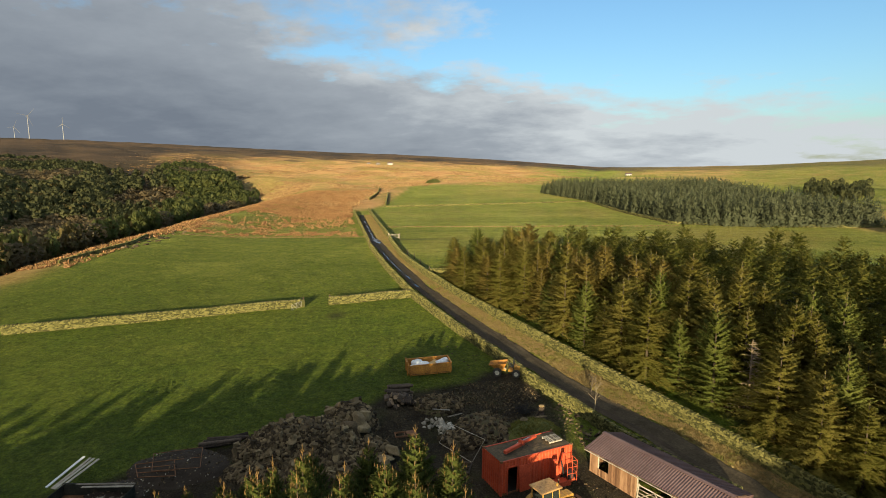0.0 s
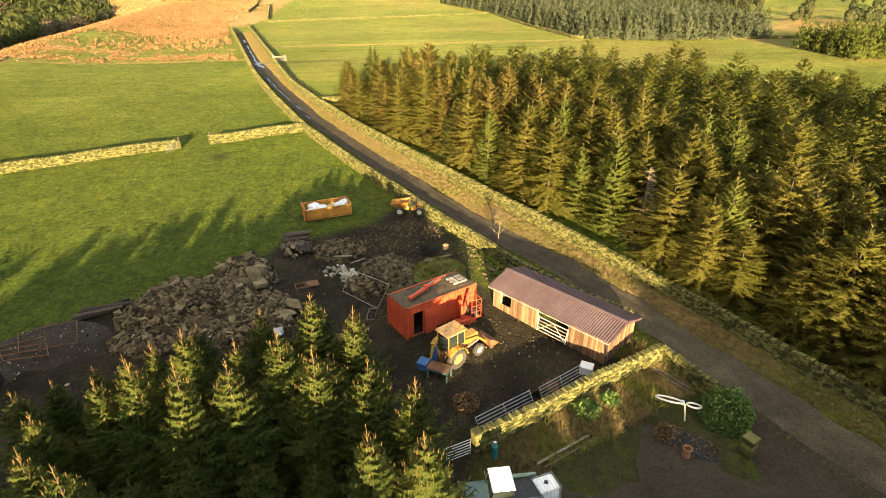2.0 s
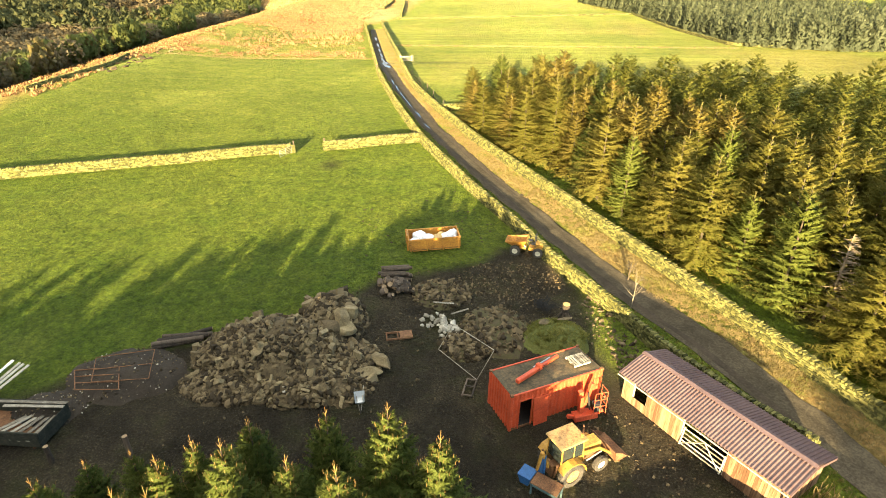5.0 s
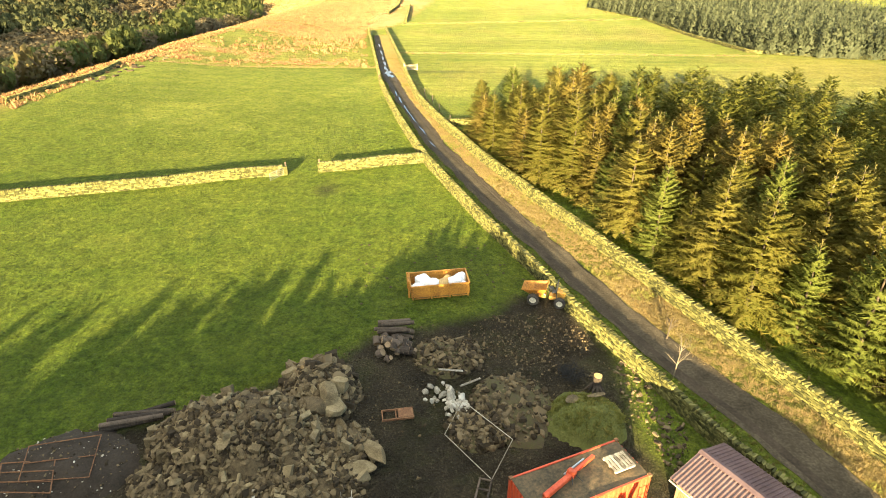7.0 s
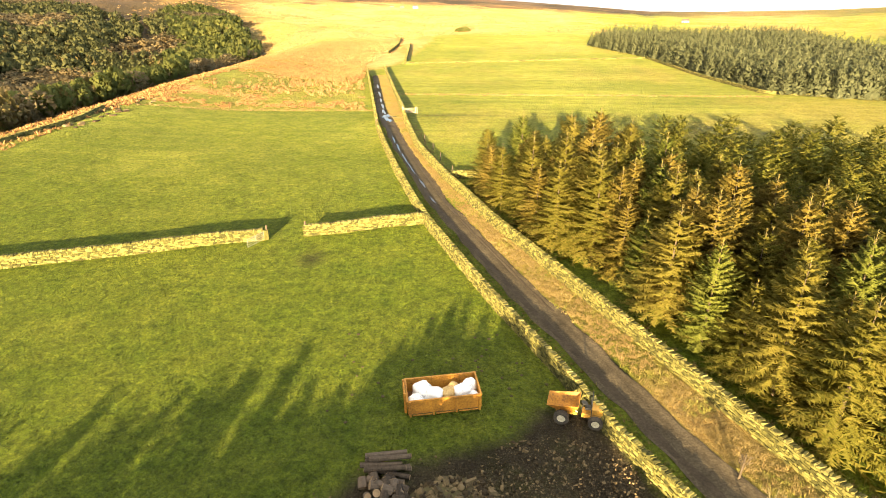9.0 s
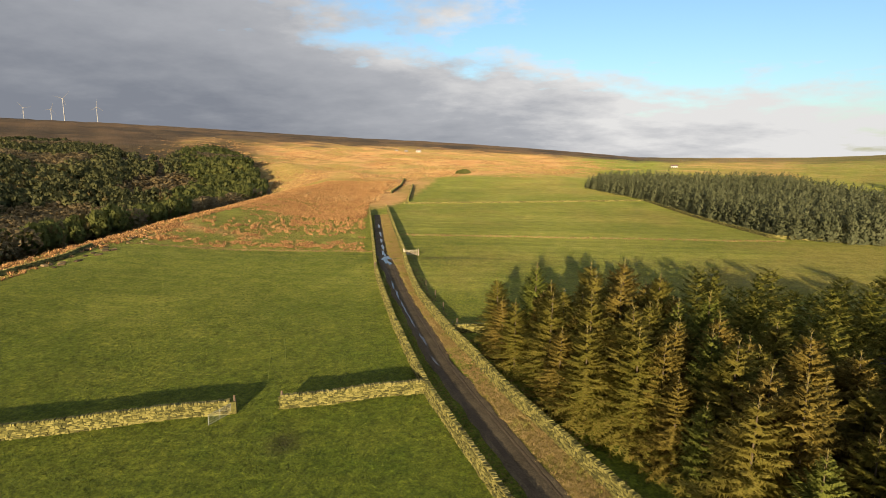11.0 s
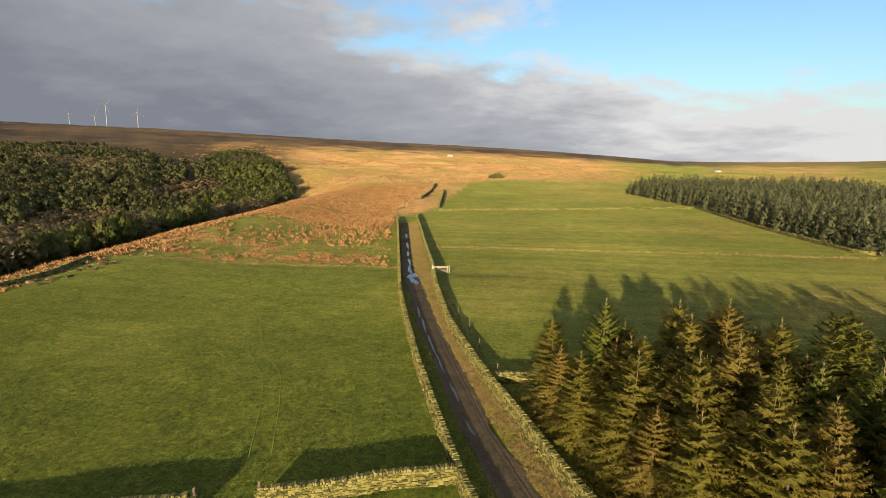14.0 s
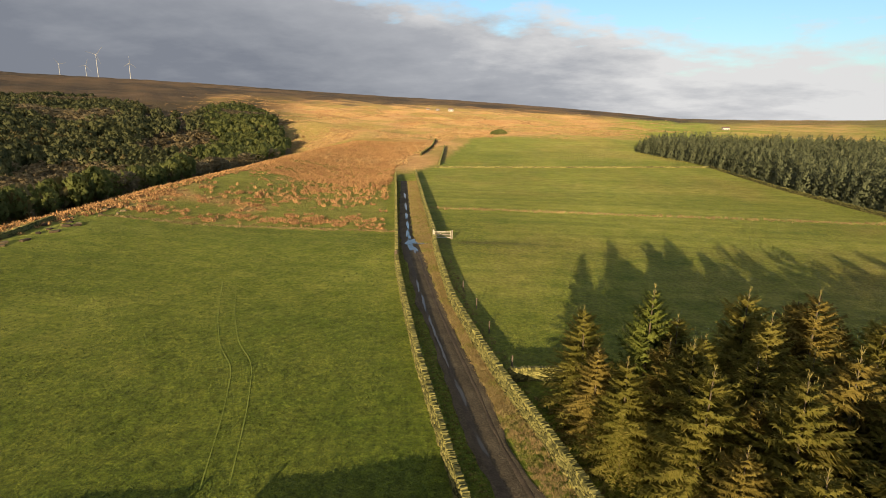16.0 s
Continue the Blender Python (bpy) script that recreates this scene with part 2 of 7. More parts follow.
def inside(polygon, x, y, soft):
    """1 inside a polygon, falling to 0 over soft metres at its edge."""
    p = np.array(polygon, float)
    q = np.roll(p, -1, 0)
    hit, near = np.zeros(len(x), bool), np.full(len(x), 1e9)
    for (x0, y0), (x1, y1) in zip(p, q):
        cross = ((y0 > y) != (y1 > y)) & (x < (x1 - x0) * (y - y0) / (y1 - y0 + 1e-9) + x0)
        hit ^= cross
        t = np.clip(((x - x0) * (x1 - x0) + (y - y0) * (y1 - y0)) / ((x1 - x0) ** 2 + (y1 - y0) ** 2), 0, 1)
        near = np.minimum(near, np.hypot(x - x0 - t * (x1 - x0), y - y0 - t * (y1 - y0)))
    return np.clip(0.5 + np.where(hit, near, -near) / soft, 0, 1)


def zones(x, y):
    """Shares of moor grass, heather and woodland floor; the rest is pasture."""
    n = np.array([noise.noise((a * 0.02, b * 0.02, 3.0)) for a, b in zip(x, y)])
    fine_n = np.array([noise.noise((a * 0.09, b * 0.09, 7.0)) for a, b in zip(x, y)])
    edge = -84 - 0.07 * (y - 120)
    r = np.hypot(x + 3, y - 20)
    az = np.degrees(np.arctan2(-(x + 3), y - 20))
    lane_x = np.interp(y, [75, 90, 130, 220, 260], [-8, -14, -27, -45, -38])
    left = smooth(0, 3, lane_x - x)
    rough = left * smooth(-4, 4, y - 142 - 0.06 * (x + 60) + 3 * fine_n) * (0.12 + 0.75 * smooth(0.12, 0.5, n + 0.8 * fine_n + 0.5 * smooth(195, 225, y)))
    rough = np.maximum(rough, left * smooth(225, 250, y + 12 * n))
    rough = np.maximum(rough, smooth(-6, 5, edge - x) * (0.45 + 0.4 * smooth(-0.2, 0.3, fine_n + n)))
    crown = smooth(400, 450, y + 20 * n) * smooth(-12, -6, az + 3 * n)
    rough = np.maximum(rough, crown)
    green = smooth(14, 22, -az + 6 * n) * smooth(300, 400, r)
    dry = smooth(0, 4, x - lane_x - 3) * smooth(95, 125, y) * (1 - smooth(430, 470, y))
    rough = np.maximum(rough, dry * (0.04 + 0.2 * smooth(-0.2, 0.4, n + 0.5 * fine_n)))
    rough = rough * (1 - 0.5 * green)
    rough = rough * (1 - 0.75 * np.exp(-(((x + 112) / 34) ** 2) - ((y - 362) / 42) ** 2)) * (1 - 0.6 * np.exp(-(((x + 170) / 25) ** 2) - ((y - 440) / 30) ** 2))
    rough = np.maximum(rough, (0.75 - 0.5 * smooth(24, 30, -az) + 0.5 * fine_n) * green * smooth(400, 500, r))
    lane_mid, lane_wall = np.interp(y, [p[1] for p in LANE], [p[0] for p in LANE]), np.interp(y, [p[1] for p in WALL_R], [p[0] for p in WALL_R])
    verge = smooth(1.0, 1.9, x - lane_mid) * smooth(-0.8, 0.2, lane_wall - x) * smooth(14, 30, y) * (1 - smooth(130, 136, y))
    rough = np.maximum(rough, verge * np.clip(0.5 + 1.3 * fine_n, 0, 0.8))
    clearing = smooth(112, 122, x) * (1 - smooth(190, 215, x)) * smooth(110, 122, y) * (1 - smooth(225, 260, y)) * (0.55 + 0.8 * fine_n + 0.5 * n)
    rough = np.clip(np.maximum(rough, clearing), 0, 1)
    heather = smooth(900, 1300, r + 250 * n + 520 * smooth(28, 33, az)) * (1 - 0.35 * green)
    wood = smooth(8, 20, edge - x) * (1 - smooth(280, 420, edge - x + 30 * n)) * smooth(20, 26, az)
    pad = smooth(0, 4, x - 8 + (y - 60) * 0.5) * smooth(-4, 0, 93 - 0.8 * np.maximum(0, x - 36) - y) * smooth(0, 4, y + 10)
    wood = np.maximum(wood, pad * smooth(0, 3, x - np.interp(y, [20, 35, 49, 63, 78, 90], [34, 24, 17, 9, 2, -3])))
    mud = inside(YARD, x + 0.7 * fine_n, y + 0.7 * n, 1.2)
    mud = np.maximum(mud, 0.75 * np.exp(-(((x + 19.4) / 1.2) ** 2 + ((y - 68.6) / 1.6) ** 2)))
    mud = np.maximum(mud, 0.6 * np.exp(-(((y - 137.6 - 0.02 * x) / 1.0) ** 2)) * smooth(-22, -19, x) * (1 - smooth(-14, 6, x)))
    mud = np.maximum(mud, inside(DRIVE, x + 0.9 * fine_n, y + 0.9 * n, 2.2))
    mud = np.maximum(mud, 0.75 * inside(GARDEN, x + 1.5 * fine_n, y + 1.5 * n, 2.0))
    return np.stack([rough, heather, np.clip(wood, 0, 1), np.clip(mud, 0, 1)], -1)


def straw_and_light_share(x, y):
    """How far the turf has dried to straw: most on the upper pasture. Elsewhere its rise with y paints in the stronger
    light further off.
    """
    n = np.array([noise.noise((a * 0.03, b * 0.05, 12.0)) + 0.5 * noise.noise((a * 0.13, b * 0.16, 13.0)) for a, b in zip(x, y)])
    lane_x = np.interp(y, [75, 90, 130, 220, 260], [-8, -14, -27, -45, -38])
    upper = smooth(0, 4, x - lane_x - 3) * smooth(88, 115, y)
    v = np.clip(upper * (0.55 + 0.5 * n) + (1 - upper) * (0.4 * smooth(66, 135, y) + (0.2 + 0.25 * smooth(60, 100, y)) * smooth(0.0, 0.7, n)), 0, 1)
    return np.stack([v, v, v, np.ones_like(v)], -1)


def land_material():
    m = bpy.data.materials.new("pasture_and_moor")
    m.use_nodes = True
    nt = m.node_tree
    N, link = nt.nodes.new, nt.links.new
    shader = nt.nodes["Principled BSDF"]
    shader.inputs["Roughness"].default_value, shader.inputs["Specular IOR Level"].default_value = 0.95, 0.15
    shader.inputs["Diffuse Roughness"].default_value = 0.7
    coord = N("ShaderNodeTexCoord")

    def tex(scale, detail=5, stretch=None):
        n = N("ShaderNodeTexNoise")
        n.inputs["Scale"].default_value, n.inputs["Detail"].default_value, n.inputs["Roughness"].default_value = scale, detail, 0.65
        link(coord.outputs["Object"], n.inputs["Vector"])
        return n.outputs["Fac"]

    def ramp(value, stops):
        n = N("ShaderNodeValToRGB")
        e = n.color_ramp.elements
        while len(e) < len(stops):
            e.new(0.5)
        for el, (p, c) in zip(e, stops):
            el.position, el.color = p, (*c, 1)
        link(value, n.inputs[0])
        return n.outputs[0]

    def mix(f, a, b, mode="MIX"):
        n = N("ShaderNodeMix")
        n.data_type, n.blend_type = "RGBA", mode
        if isinstance(f, float):
            n.inputs["Factor"].default_value = f
        else:
            link(f, n.inputs["Factor"])
        link(a, n.inputs["A"]), link(b, n.inputs["B"])
        return n.outputs["Result"]

    big, mid, small, tiny = tex(0.035), tex(0.35), tex(2.2), tex(9.0)
    grass = mix(0.5, ramp(big, [(0.38, (0.09, 0.133, 0.017)), (0.62, (0.14, 0.163, 0.027))]), ramp(mid, [(0.32, (0.065, 0.108, 0.014)), (0.68, (0.157, 0.18, 0.032))]))
    grass = mix(0.85, grass, ramp(small, [(0.36, (0.6, 0.64, 0.58)), (0.62, (1.4, 1.33, 1.1))]), "MULTIPLY")
    grass = mix(0.8, grass, ramp(tex(0.9, 6), [(0.36, (0.72, 0.75, 0.7)), (0.62, (1.22, 1.2, 1.1))]), "MULTIPLY")
    grass = mix(0.8, grass, ramp(tex(6.0, 3), [(0.36, (0.58, 0.61, 0.6)), (0.6, (1.24, 1.22, 1.12))]), "MULTIPLY")
    dry = N("ShaderNodeVertexColor")
    dry.layer_name = "sward"
    straw = mix(0.6, ramp(mid, [(0.32, (0.185, 0.22, 0.036)), (0.68, (0.31, 0.315, 0.08))]), ramp(small, [(0.36, (0.65, 0.68, 0.6)), (0.62, (1.3, 1.25, 1.1))]), "MULTIPLY")
    rake = N("ShaderNodeMapping")
    rake.inputs["Scale"].default_value = (0.03, 0.5, 0.2)
    link(coord.outputs["Object"], rake.inputs[0])
    combed = N("ShaderNodeTexNoise")
    combed.inputs["Scale"].default_value, combed.inputs["Detail"].default_value = 1.0, 6
    link(rake.outputs[0], combed.inputs["Vector"])
    straw = mix(0.8, straw, ramp(combed.outputs["Fac"], [(0.36, (0.75, 0.8, 0.75)), (0.6, (1.15, 1.12, 1.05))]), "MULTIPLY")
    grass = mix(dry.outputs["Color"], grass, straw)
    moor = mix(0.5, ramp(mid, [(0.3, (0.25, 0.15, 0.06)), (0.5, (0.45, 0.26, 0.105)), (0.7, (0.58, 0.38, 0.165))]), ramp(tex(0.012), [(0.38, (0.42, 0.21, 0.08)), (0.46, (0.55, 0.34, 0.145)), (0.54, (0.2, 0.205, 0.04))]))
    moor = mix(0.5, moor, ramp(small, [(0.35, (0.35, 0.35, 0.35)), (0.62, (1.2, 1.2, 1.2))]), "MULTIPLY")
    # heather brown, with the cloud shadow on the hills put into its colour
    shaded_heath = ramp(tex(0.006), [(0.4, (0.032, 0.025, 0.017)), (0.6, (0.085, 0.056, 0.032))])
    floor_c = ramp(mid, [(0.3, (0.025, 0.02, 0.01)), (0.7, (0.08, 0.055, 0.025))])
    zone = N("ShaderNodeVertexColor")
    zone.layer_name = "zone"
    sep = N("ShaderNodeSeparateColor")
    link(zone.outputs["Color"], sep.inputs[0])
    col = mix(sep.outputs[0], grass, moor)
    col = mix(sep.outputs[1], col, shaded_heath)
    col = mix(sep.outputs[2], col, floor_c)
    dirt = mix(0.5, ramp(mid, [(0.33, (0.036, 0.028, 0.018)), (0.5, (0.078, 0.06, 0.037)), (0.62, (0.078, 0.077, 0.027))]), ramp(tiny, [(0.38, (0.02, 0.016, 0.011)), (0.56, (0.078, 0.06, 0.037)), (0.7, (0.3, 0.25, 0.17))]))
    dirt = mix(0.9, dirt, ramp(tex(0.22), [(0.38, (0.42, 0.42, 0.42)), (0.6, (0.98, 0.98, 0.92))]), "MULTIPLY")
    col = mix(zone.outputs["Alpha"], col, dirt)
    link(col, shader.inputs["Base Color"])
    b1, b2 = N("ShaderNodeBump"), N("ShaderNodeBump")
    b1.inputs["Strength"].default_value, b1.inputs["Distance"].default_value = 1.0, 1.1
    b2.inputs["Strength"].default_value, b2.inputs["Distance"].default_value = 1.0, 0.3
    link(small, b1.inputs["Height"]), link(tiny, b2.inputs["Height"])
    link(b1.outputs[0], b2.inputs["Normal"]), link(b2.outputs[0], shader.inputs["Normal"])
    return m


def ground():
    na, cx, cy = 640, -5.0, 60.0
    radii = [1.5]
    while radii[-1] < 4600:
        radii.append(radii[-1] * 1.032 + 0.12)
    ang = np.arange(na) * 2 * math.pi / na
    xs = np.concatenate([[cx], *[cx + r * np.cos(ang) for r in radii]])
    ys = np.concatenate([[cy], *[cy + r * np.sin(ang) for r in radii]])
    zs = ground_z(xs, ys)
    faces = [(0, 1 + i, 1 + (i + 1) % na) for i in range(na)]
    for k in range(len(radii) - 1):
        a, b = 1 + k * na, 1 + (k + 1) * na
        faces += [(a + i, b + i, b + (i + 1) % na, a + (i + 1) % na) for i in range(na)]
    ob = mesh_of("ground", np.stack([xs, ys, zs], -1), faces, land_material(), None, True)
    layer = ob.data.color_attributes.new("zone", "FLOAT_COLOR", "POINT")
    sward = ob.data.color_attributes.new("sward", "FLOAT_COLOR", "POINT")
    sward.data.foreach_set("color", straw_and_light_share(xs, ys).ravel())
    layer.data.foreach_set("color", zones(xs, ys).ravel())
    tagged(ob, "green pasture rising to brown moorland and heather hills painted dark as under cloud shadow", "ground", kind="structure")


ground()


def gz(x, y):
    return float(ground_z(x, y))


def along(points, step):
    """Points every step metres on a smooth line through the given ones, with the heading at each."""
    p = np.array(points, float)
    d = np.r_[0, np.cumsum(np.hypot(*np.diff(p, axis=0).T))]
    s = np.arange(0, d[-1], step)
    x, y = np.interp(s, d, p[:, 0]), np.interp(s, d, p[:, 1])
    k = max(1, int(4 / step))
    if len(points) > 2 and len(s) > 4 * k:
        ker = np.ones(k) / k
        pad = lambda v: np.convolve(np.r_[2 * v[0] - v[k:0:-1], v, 2 * v[-1] - v[-2 : -k - 2 : -1]], ker, "same")[k : k + len(v)]
        x, y = pad(x), pad(y)
    h = np.arctan2(np.gradient(y), np.gradient(x))
    return np.stack([x, y, h], -1)



# ---- builders
CUBE = np.array([(x, y, z) for x in (-0.5, 0.5) for y in (-0.5, 0.5) for z in (-0.5, 0.5)])
CUBE_F = [(0, 1, 3, 2), (4, 6, 7, 5), (0, 4, 5, 1), (2, 3, 7, 6), (0, 2, 6, 4), (1, 5, 7, 3)]


def rot_z(a):
    c, s = math.cos(a), math.sin(a)
    return np.array([(c, -s, 0), (s, c, 0), (0, 0, 1)])


def any_turn(rng):
    q = rng.normal(size=4)
    w, x, y, z = q / np.linalg.norm(q)
    return np.array([(1 - 2 * (y * y + z * z), 2 * (x * y - z * w), 2 * (x * z + y * w)), (2 * (x * y + z * w), 1 - 2 * (x * x + z * z), 2 * (y * z - x * w)), (2 * (x * z - y * w), 2 * (y * z + x * w), 1 - 2 * (x * x + y * y))])


class Heap:
    """Gathers many small solids into one mesh."""

    def __init__(self):
        self.v, self.f, self.n = [], [], 0

    def add(self, verts, faces):
        self.v.append(np.asarray(verts, float))
        self.f += [tuple(i + self.n for i in f) for f in faces]
        self.n += len(verts)

    def stone(self, rng, size, turn, at, rough=0.16):
        k = CUBE + rng.uniform(-rough, rough, (8, 3))
        self.add((k * size) @ turn.T + at, CUBE_F)

    def rock(self, rng, size, turn, at):
        k = ROCK * (1 + rng.uniform(-0.22, 0.22, (len(ROCK), 1)))
        k = np.clip(k, -rng.uniform(0.55, 0.95, 3), rng.uniform(0.55, 0.95, 3))
        self.add((k * np.asarray(size) * 0.62) @ turn.T + at, ROCK_F)

    def chunk(self, rng, size, turn, at):
        k = CHIP * (1 + rng.uniform(-0.18, 0.18, (len(CHIP), 1)))
        for _ in range(3):
            n = rng.normal(size=3)
            n /= np.linalg.norm(n)
            k = k - np.maximum(0, k @ n - rng.uniform(0.4, 0.75))[:, None] * n
        self.add((k * np.asarray(size) * 0.7) @ turn.T + at, CHIP_F)

    def make(self, name, material, parent=None, smooth_faces=False):
        return mesh_of(name, np.concatenate(self.v), self.f, material, parent, smooth_faces)


def ico(sub):
    bm = bmesh.new()
    bmesh.ops.create_icosphere(bm, subdivisions=sub, radius=1)
    v, f = np.array([p.co[:] for p in bm.verts]), [tuple(p.index for p in q.verts) for q in bm.faces]
    bm.free()
    return v, f


ROCK, ROCK_F = ico(2)
CHIP, CHIP_F = ico(1)


def bx(bm, at, size, turn=None, bevel=0.0):
    m = Matrix.Translation(at) @ (turn.to_4x4() if turn else Matrix.Identity(4)) @ Matrix.Diagonal((*size, 1))
    made = bmesh.ops.create_cube(bm, size=1, matrix=m)
    if bevel:
        edges = list({e for v in made["verts"] for e in v.link_edges})
        bmesh.ops.bevel(bm, geom=edges, offset=bevel, segments=1, affect="EDGES")


def rod(bm, a, b, r0, r1=None, seg=8):
    a, b = Vector(a), Vector(b)
    d = b - a
    m = Matrix.Translation((a + b) / 2) @ d.to_track_quat("Z", "Y").to_matrix().to_4x4()
    bmesh.ops.create_cone(bm, cap_ends=True, segments=seg, radius1=r0, radius2=r0 if r1 is None else r1, depth=d.length, matrix=m)


def prism(bm, outline, y0, y1, axis="y"):
    """A plate of the given outline in x and z, from y0 to y1."""
    a = [bm.verts.new((x, y0, z)) for x, z in outline]
    b = [bm.verts.new((x, y1, z)) for x, z in outline]
    bm.faces.new(a), bm.faces.new(b[::-1])
    for i in range(len(a)):
        j = (i + 1) % len(a)
        bm.faces.new((a[j], a[i], b[i], b[j]))
    bmesh.ops.recalc_face_normals(bm, faces=bm.faces[:])


def box_part(name, at, size, material, parent, turn=None, bevel=0.01, label=""):
    bm = bmesh.new()
    bx(bm, at, size, turn, bevel)
    return part(name, bm, material, parent, label)


def rod_part(name, a, b, r, material, parent, r1=None, seg=10, label=""):
    bm = bmesh.new()
    rod(bm, a, b, r, r1, seg)
    return part(name, bm, material, parent, label)


def turn_of(rx=0, ry=0, rz=0):
    return Euler((radians(rx), radians(ry), radians(rz))).to_matrix()


# ---- the lane


def lane_width(y):
    return float(np.interp(y, [10, 30, 60, 100, 130, 140, 214], [3.4, 2.8, 2.7, 2.6, 2.7, 2.2, 1.9]))


def lane():
    v, f, k = [], [], 13
    for i, (x, y, h) in enumerate(along(LANE, 0.6)):
        w = lane_width(y)
        for j, s in enumerate(np.linspace(-0.5, 0.5, k)):
            e = 0.0 if 0 < j < k - 1 else 0.35 * noise.noise((x * 0.5, y * 0.5, s * 9))
            a, b = x - (s * w + e) * math.sin(h), y + (s * w + e) * math.cos(h)
            rut = -0.07 * math.exp(-(((abs(s) - 0.27) / 0.09) ** 2))
            edge = -0.05 if j in (0, k - 1) else 0.0
            v.append((a, b, gz(a, b) + 0.1 + rut + edge + 0.02 * noise.noise((a * 1.5, b * 1.5, 5))))
        if i:
            q = k * i
            f += [(q - k + j, q - k + 1 + j, q + 1 + j, q + j) for j in range(k - 1)]
    m = LANE_MAT
    ob = mesh_of("road", v, f, m, None, True)
    tagged(ob, "narrow muddy farm lane with wet wheel ruts", "road", kind="structure")


LANE_MAT = surface("lane_mud", [(0.028, 0.023, 0.016), (0.066, 0.053, 0.036), (0.118, 0.095, 0.064)], 0.35, 7, rough=0.95, bump=0.8, depth=0.06, spec=0.04)
lane()


WET = surface("wet_lane_mud", [(0.024, 0.0184, 0.0128), (0.048, 0.036, 0.024), (0.08, 0.0592, 0.04)], 0.6, 7, rough=0.8, bump=0.6, depth=0.04, spec=0.15)


def wet_rut(side, y0, y1, wide):
    """A dark wet wheel rut with an uneven edge, along one side of the lane."""
    v, f, k = [], [], 5
    for x, y, h in along(LANE, 0.4):
        if not y0 < y < y1:
            continue
        w = wide * (1 + 0.7 * noise.noise((x * 0.4, y * 0.4, side * 5)))
        for s in np.linspace(-0.5, 0.5, k):
            o = side * 0.27 * lane_width(y) + s * w + 0.1 * noise.noise((x * 0.9, y * 0.9, s + 3))
            a, b = x - o * math.sin(h), y + o * math.cos(h)
            v.append((a, b, gz(a, b) + 0.088 + 0.02 * noise.noise((a * 1.5, b * 1.5, 5)) - 0.03 * (abs(s) > 0.4)))
    f = [(i * k + j, i * k + j + 1, i * k + k + j + 1, i * k + k + j) for i in range(len(v) // k - 1) for j in range(k - 1)]
    tagged(mesh_of("wheel_rut", v, f, WET, None, True), "dark wet wheel rut in the muddy lane", "rut", kind="structure")


wet_rut(1, 30, 142, 0.75)
wet_rut(-1, 60, 142, 0.3)


def water_material():
    m = bpy.data.materials.new("puddle_water")
    m.use_nodes = True
    s = m.node_tree.nodes["Principled BSDF"]
    s.inputs["Base Color"].default_value = (0.03, 0.026, 0.02, 1)
    s.inputs["Roughness"].default_value = 0.12
    s.inputs["Specular IOR Level"].default_value = 0.3
    return m


WATER = water_material()


def puddle(x, y, a, b, heading, lift):
    rng = np.random.default_rng(int(abs(x * 31 + y * 7)))
    n, v = 26, [(x, y, gz(x, y) + lift)]
    ph = rng.uniform(0, 6.3, 3)
    for i in range(n):
        t = 2 * math.pi * i / n
        r = 1 + 0.3 * math.sin(2 * t + ph[0]) + 0.25 * math.sin(5 * t + ph[1]) + 0.15 * math.sin(9 * t + ph[2])
        u, w = a * r * math.cos(t), b * r * math.sin(t)
        px, py = x + u * math.cos(heading) - w * math.sin(heading), y + u * math.sin(heading) + w * math.cos(heading)
        v.append((px, py, gz(px, py) + lift))
    ob = mesh_of("puddle", v, [(0, 1 + i, 1 + (i + 1) % n) for i in range(n)], WATER)
    tagged(ob, "rain puddle lying in the muddy lane", "puddle", "puddles on the lane", "structure")


for px, py, pa, pb, ph in [(-22.6, 131, 2.6, 0.5, 1.9), (-23.6, 135, 2.2, 0.7, 1.8), (-22.2, 134.4, 1.5, 0.3, 0.2), (-25.4, 141, 3.4, 0.22, 1.8), (-24.6, 138.5, 1.8, 0.2, 1.8), (-26.8, 148, 3.8, 0.22, 1.78), (-28.9, 157, 4.0, 0.2, 1.78), (-31.3, 168, 5, 0.22, 1.78), (-34.9, 184, 5, 0.22, 1.78), (-18.7, 114.5, 1.9, 0.13, 1.85), (-17.1, 109.3, 2.2, 0.14, 1.86), (-15.0, 102.6, 2.6, 0.14, 1.88), (-13.3, 97.5, 2.0, 0.12, 1.9), (-11.0, 91.0, 2.2, 0.12, 1.95), (-9.0, 84.9, 1.6, 0.1, 1.98)]:
    puddle(px, py, pa, pb, ph, 0.115)

def driveway():
    """Bare trodden earth of the drive, thin over the ground, with an uneven edge."""
    step, v, f, at = 0.5, [], [], {}
    gx, gy = np.meshgrid(np.arange(2, 32, step), np.arange(-6, 22, step), indexing="ij")
    wob = np.array([noise.noise((a * 0.35, b * 0.35, 6)) for a, b in zip(gx.ravel(), gy.ravel())])
    share = inside(DRIVE, gx.ravel() + 1.3 * wob, gy.ravel() + 1.3 * wob, 2.4)
    for k, (x, y, q) in enumerate(zip(gx.ravel(), gy.ravel(), share)):
        v.append((x, y, gz(x, y) - 0.06 + 0.13 * q + 0.02 * noise.noise((x * 0.8, y * 0.8, 2))))
    w = gx.shape[1]
    for i in range(gx.shape[0] - 1):
        for j in range(w - 1):
            q = (i * w + j, (i + 1) * w + j, (i + 1) * w + j + 1, i * w + j + 1)
            if max(share[k] for k in q) > 0.02:
                f.append(q)
    tagged(mesh_of("driveway", v, f, TRODDEN, None, True), "bare trodden brown earth drive beside the lane", "drive", kind="structure")


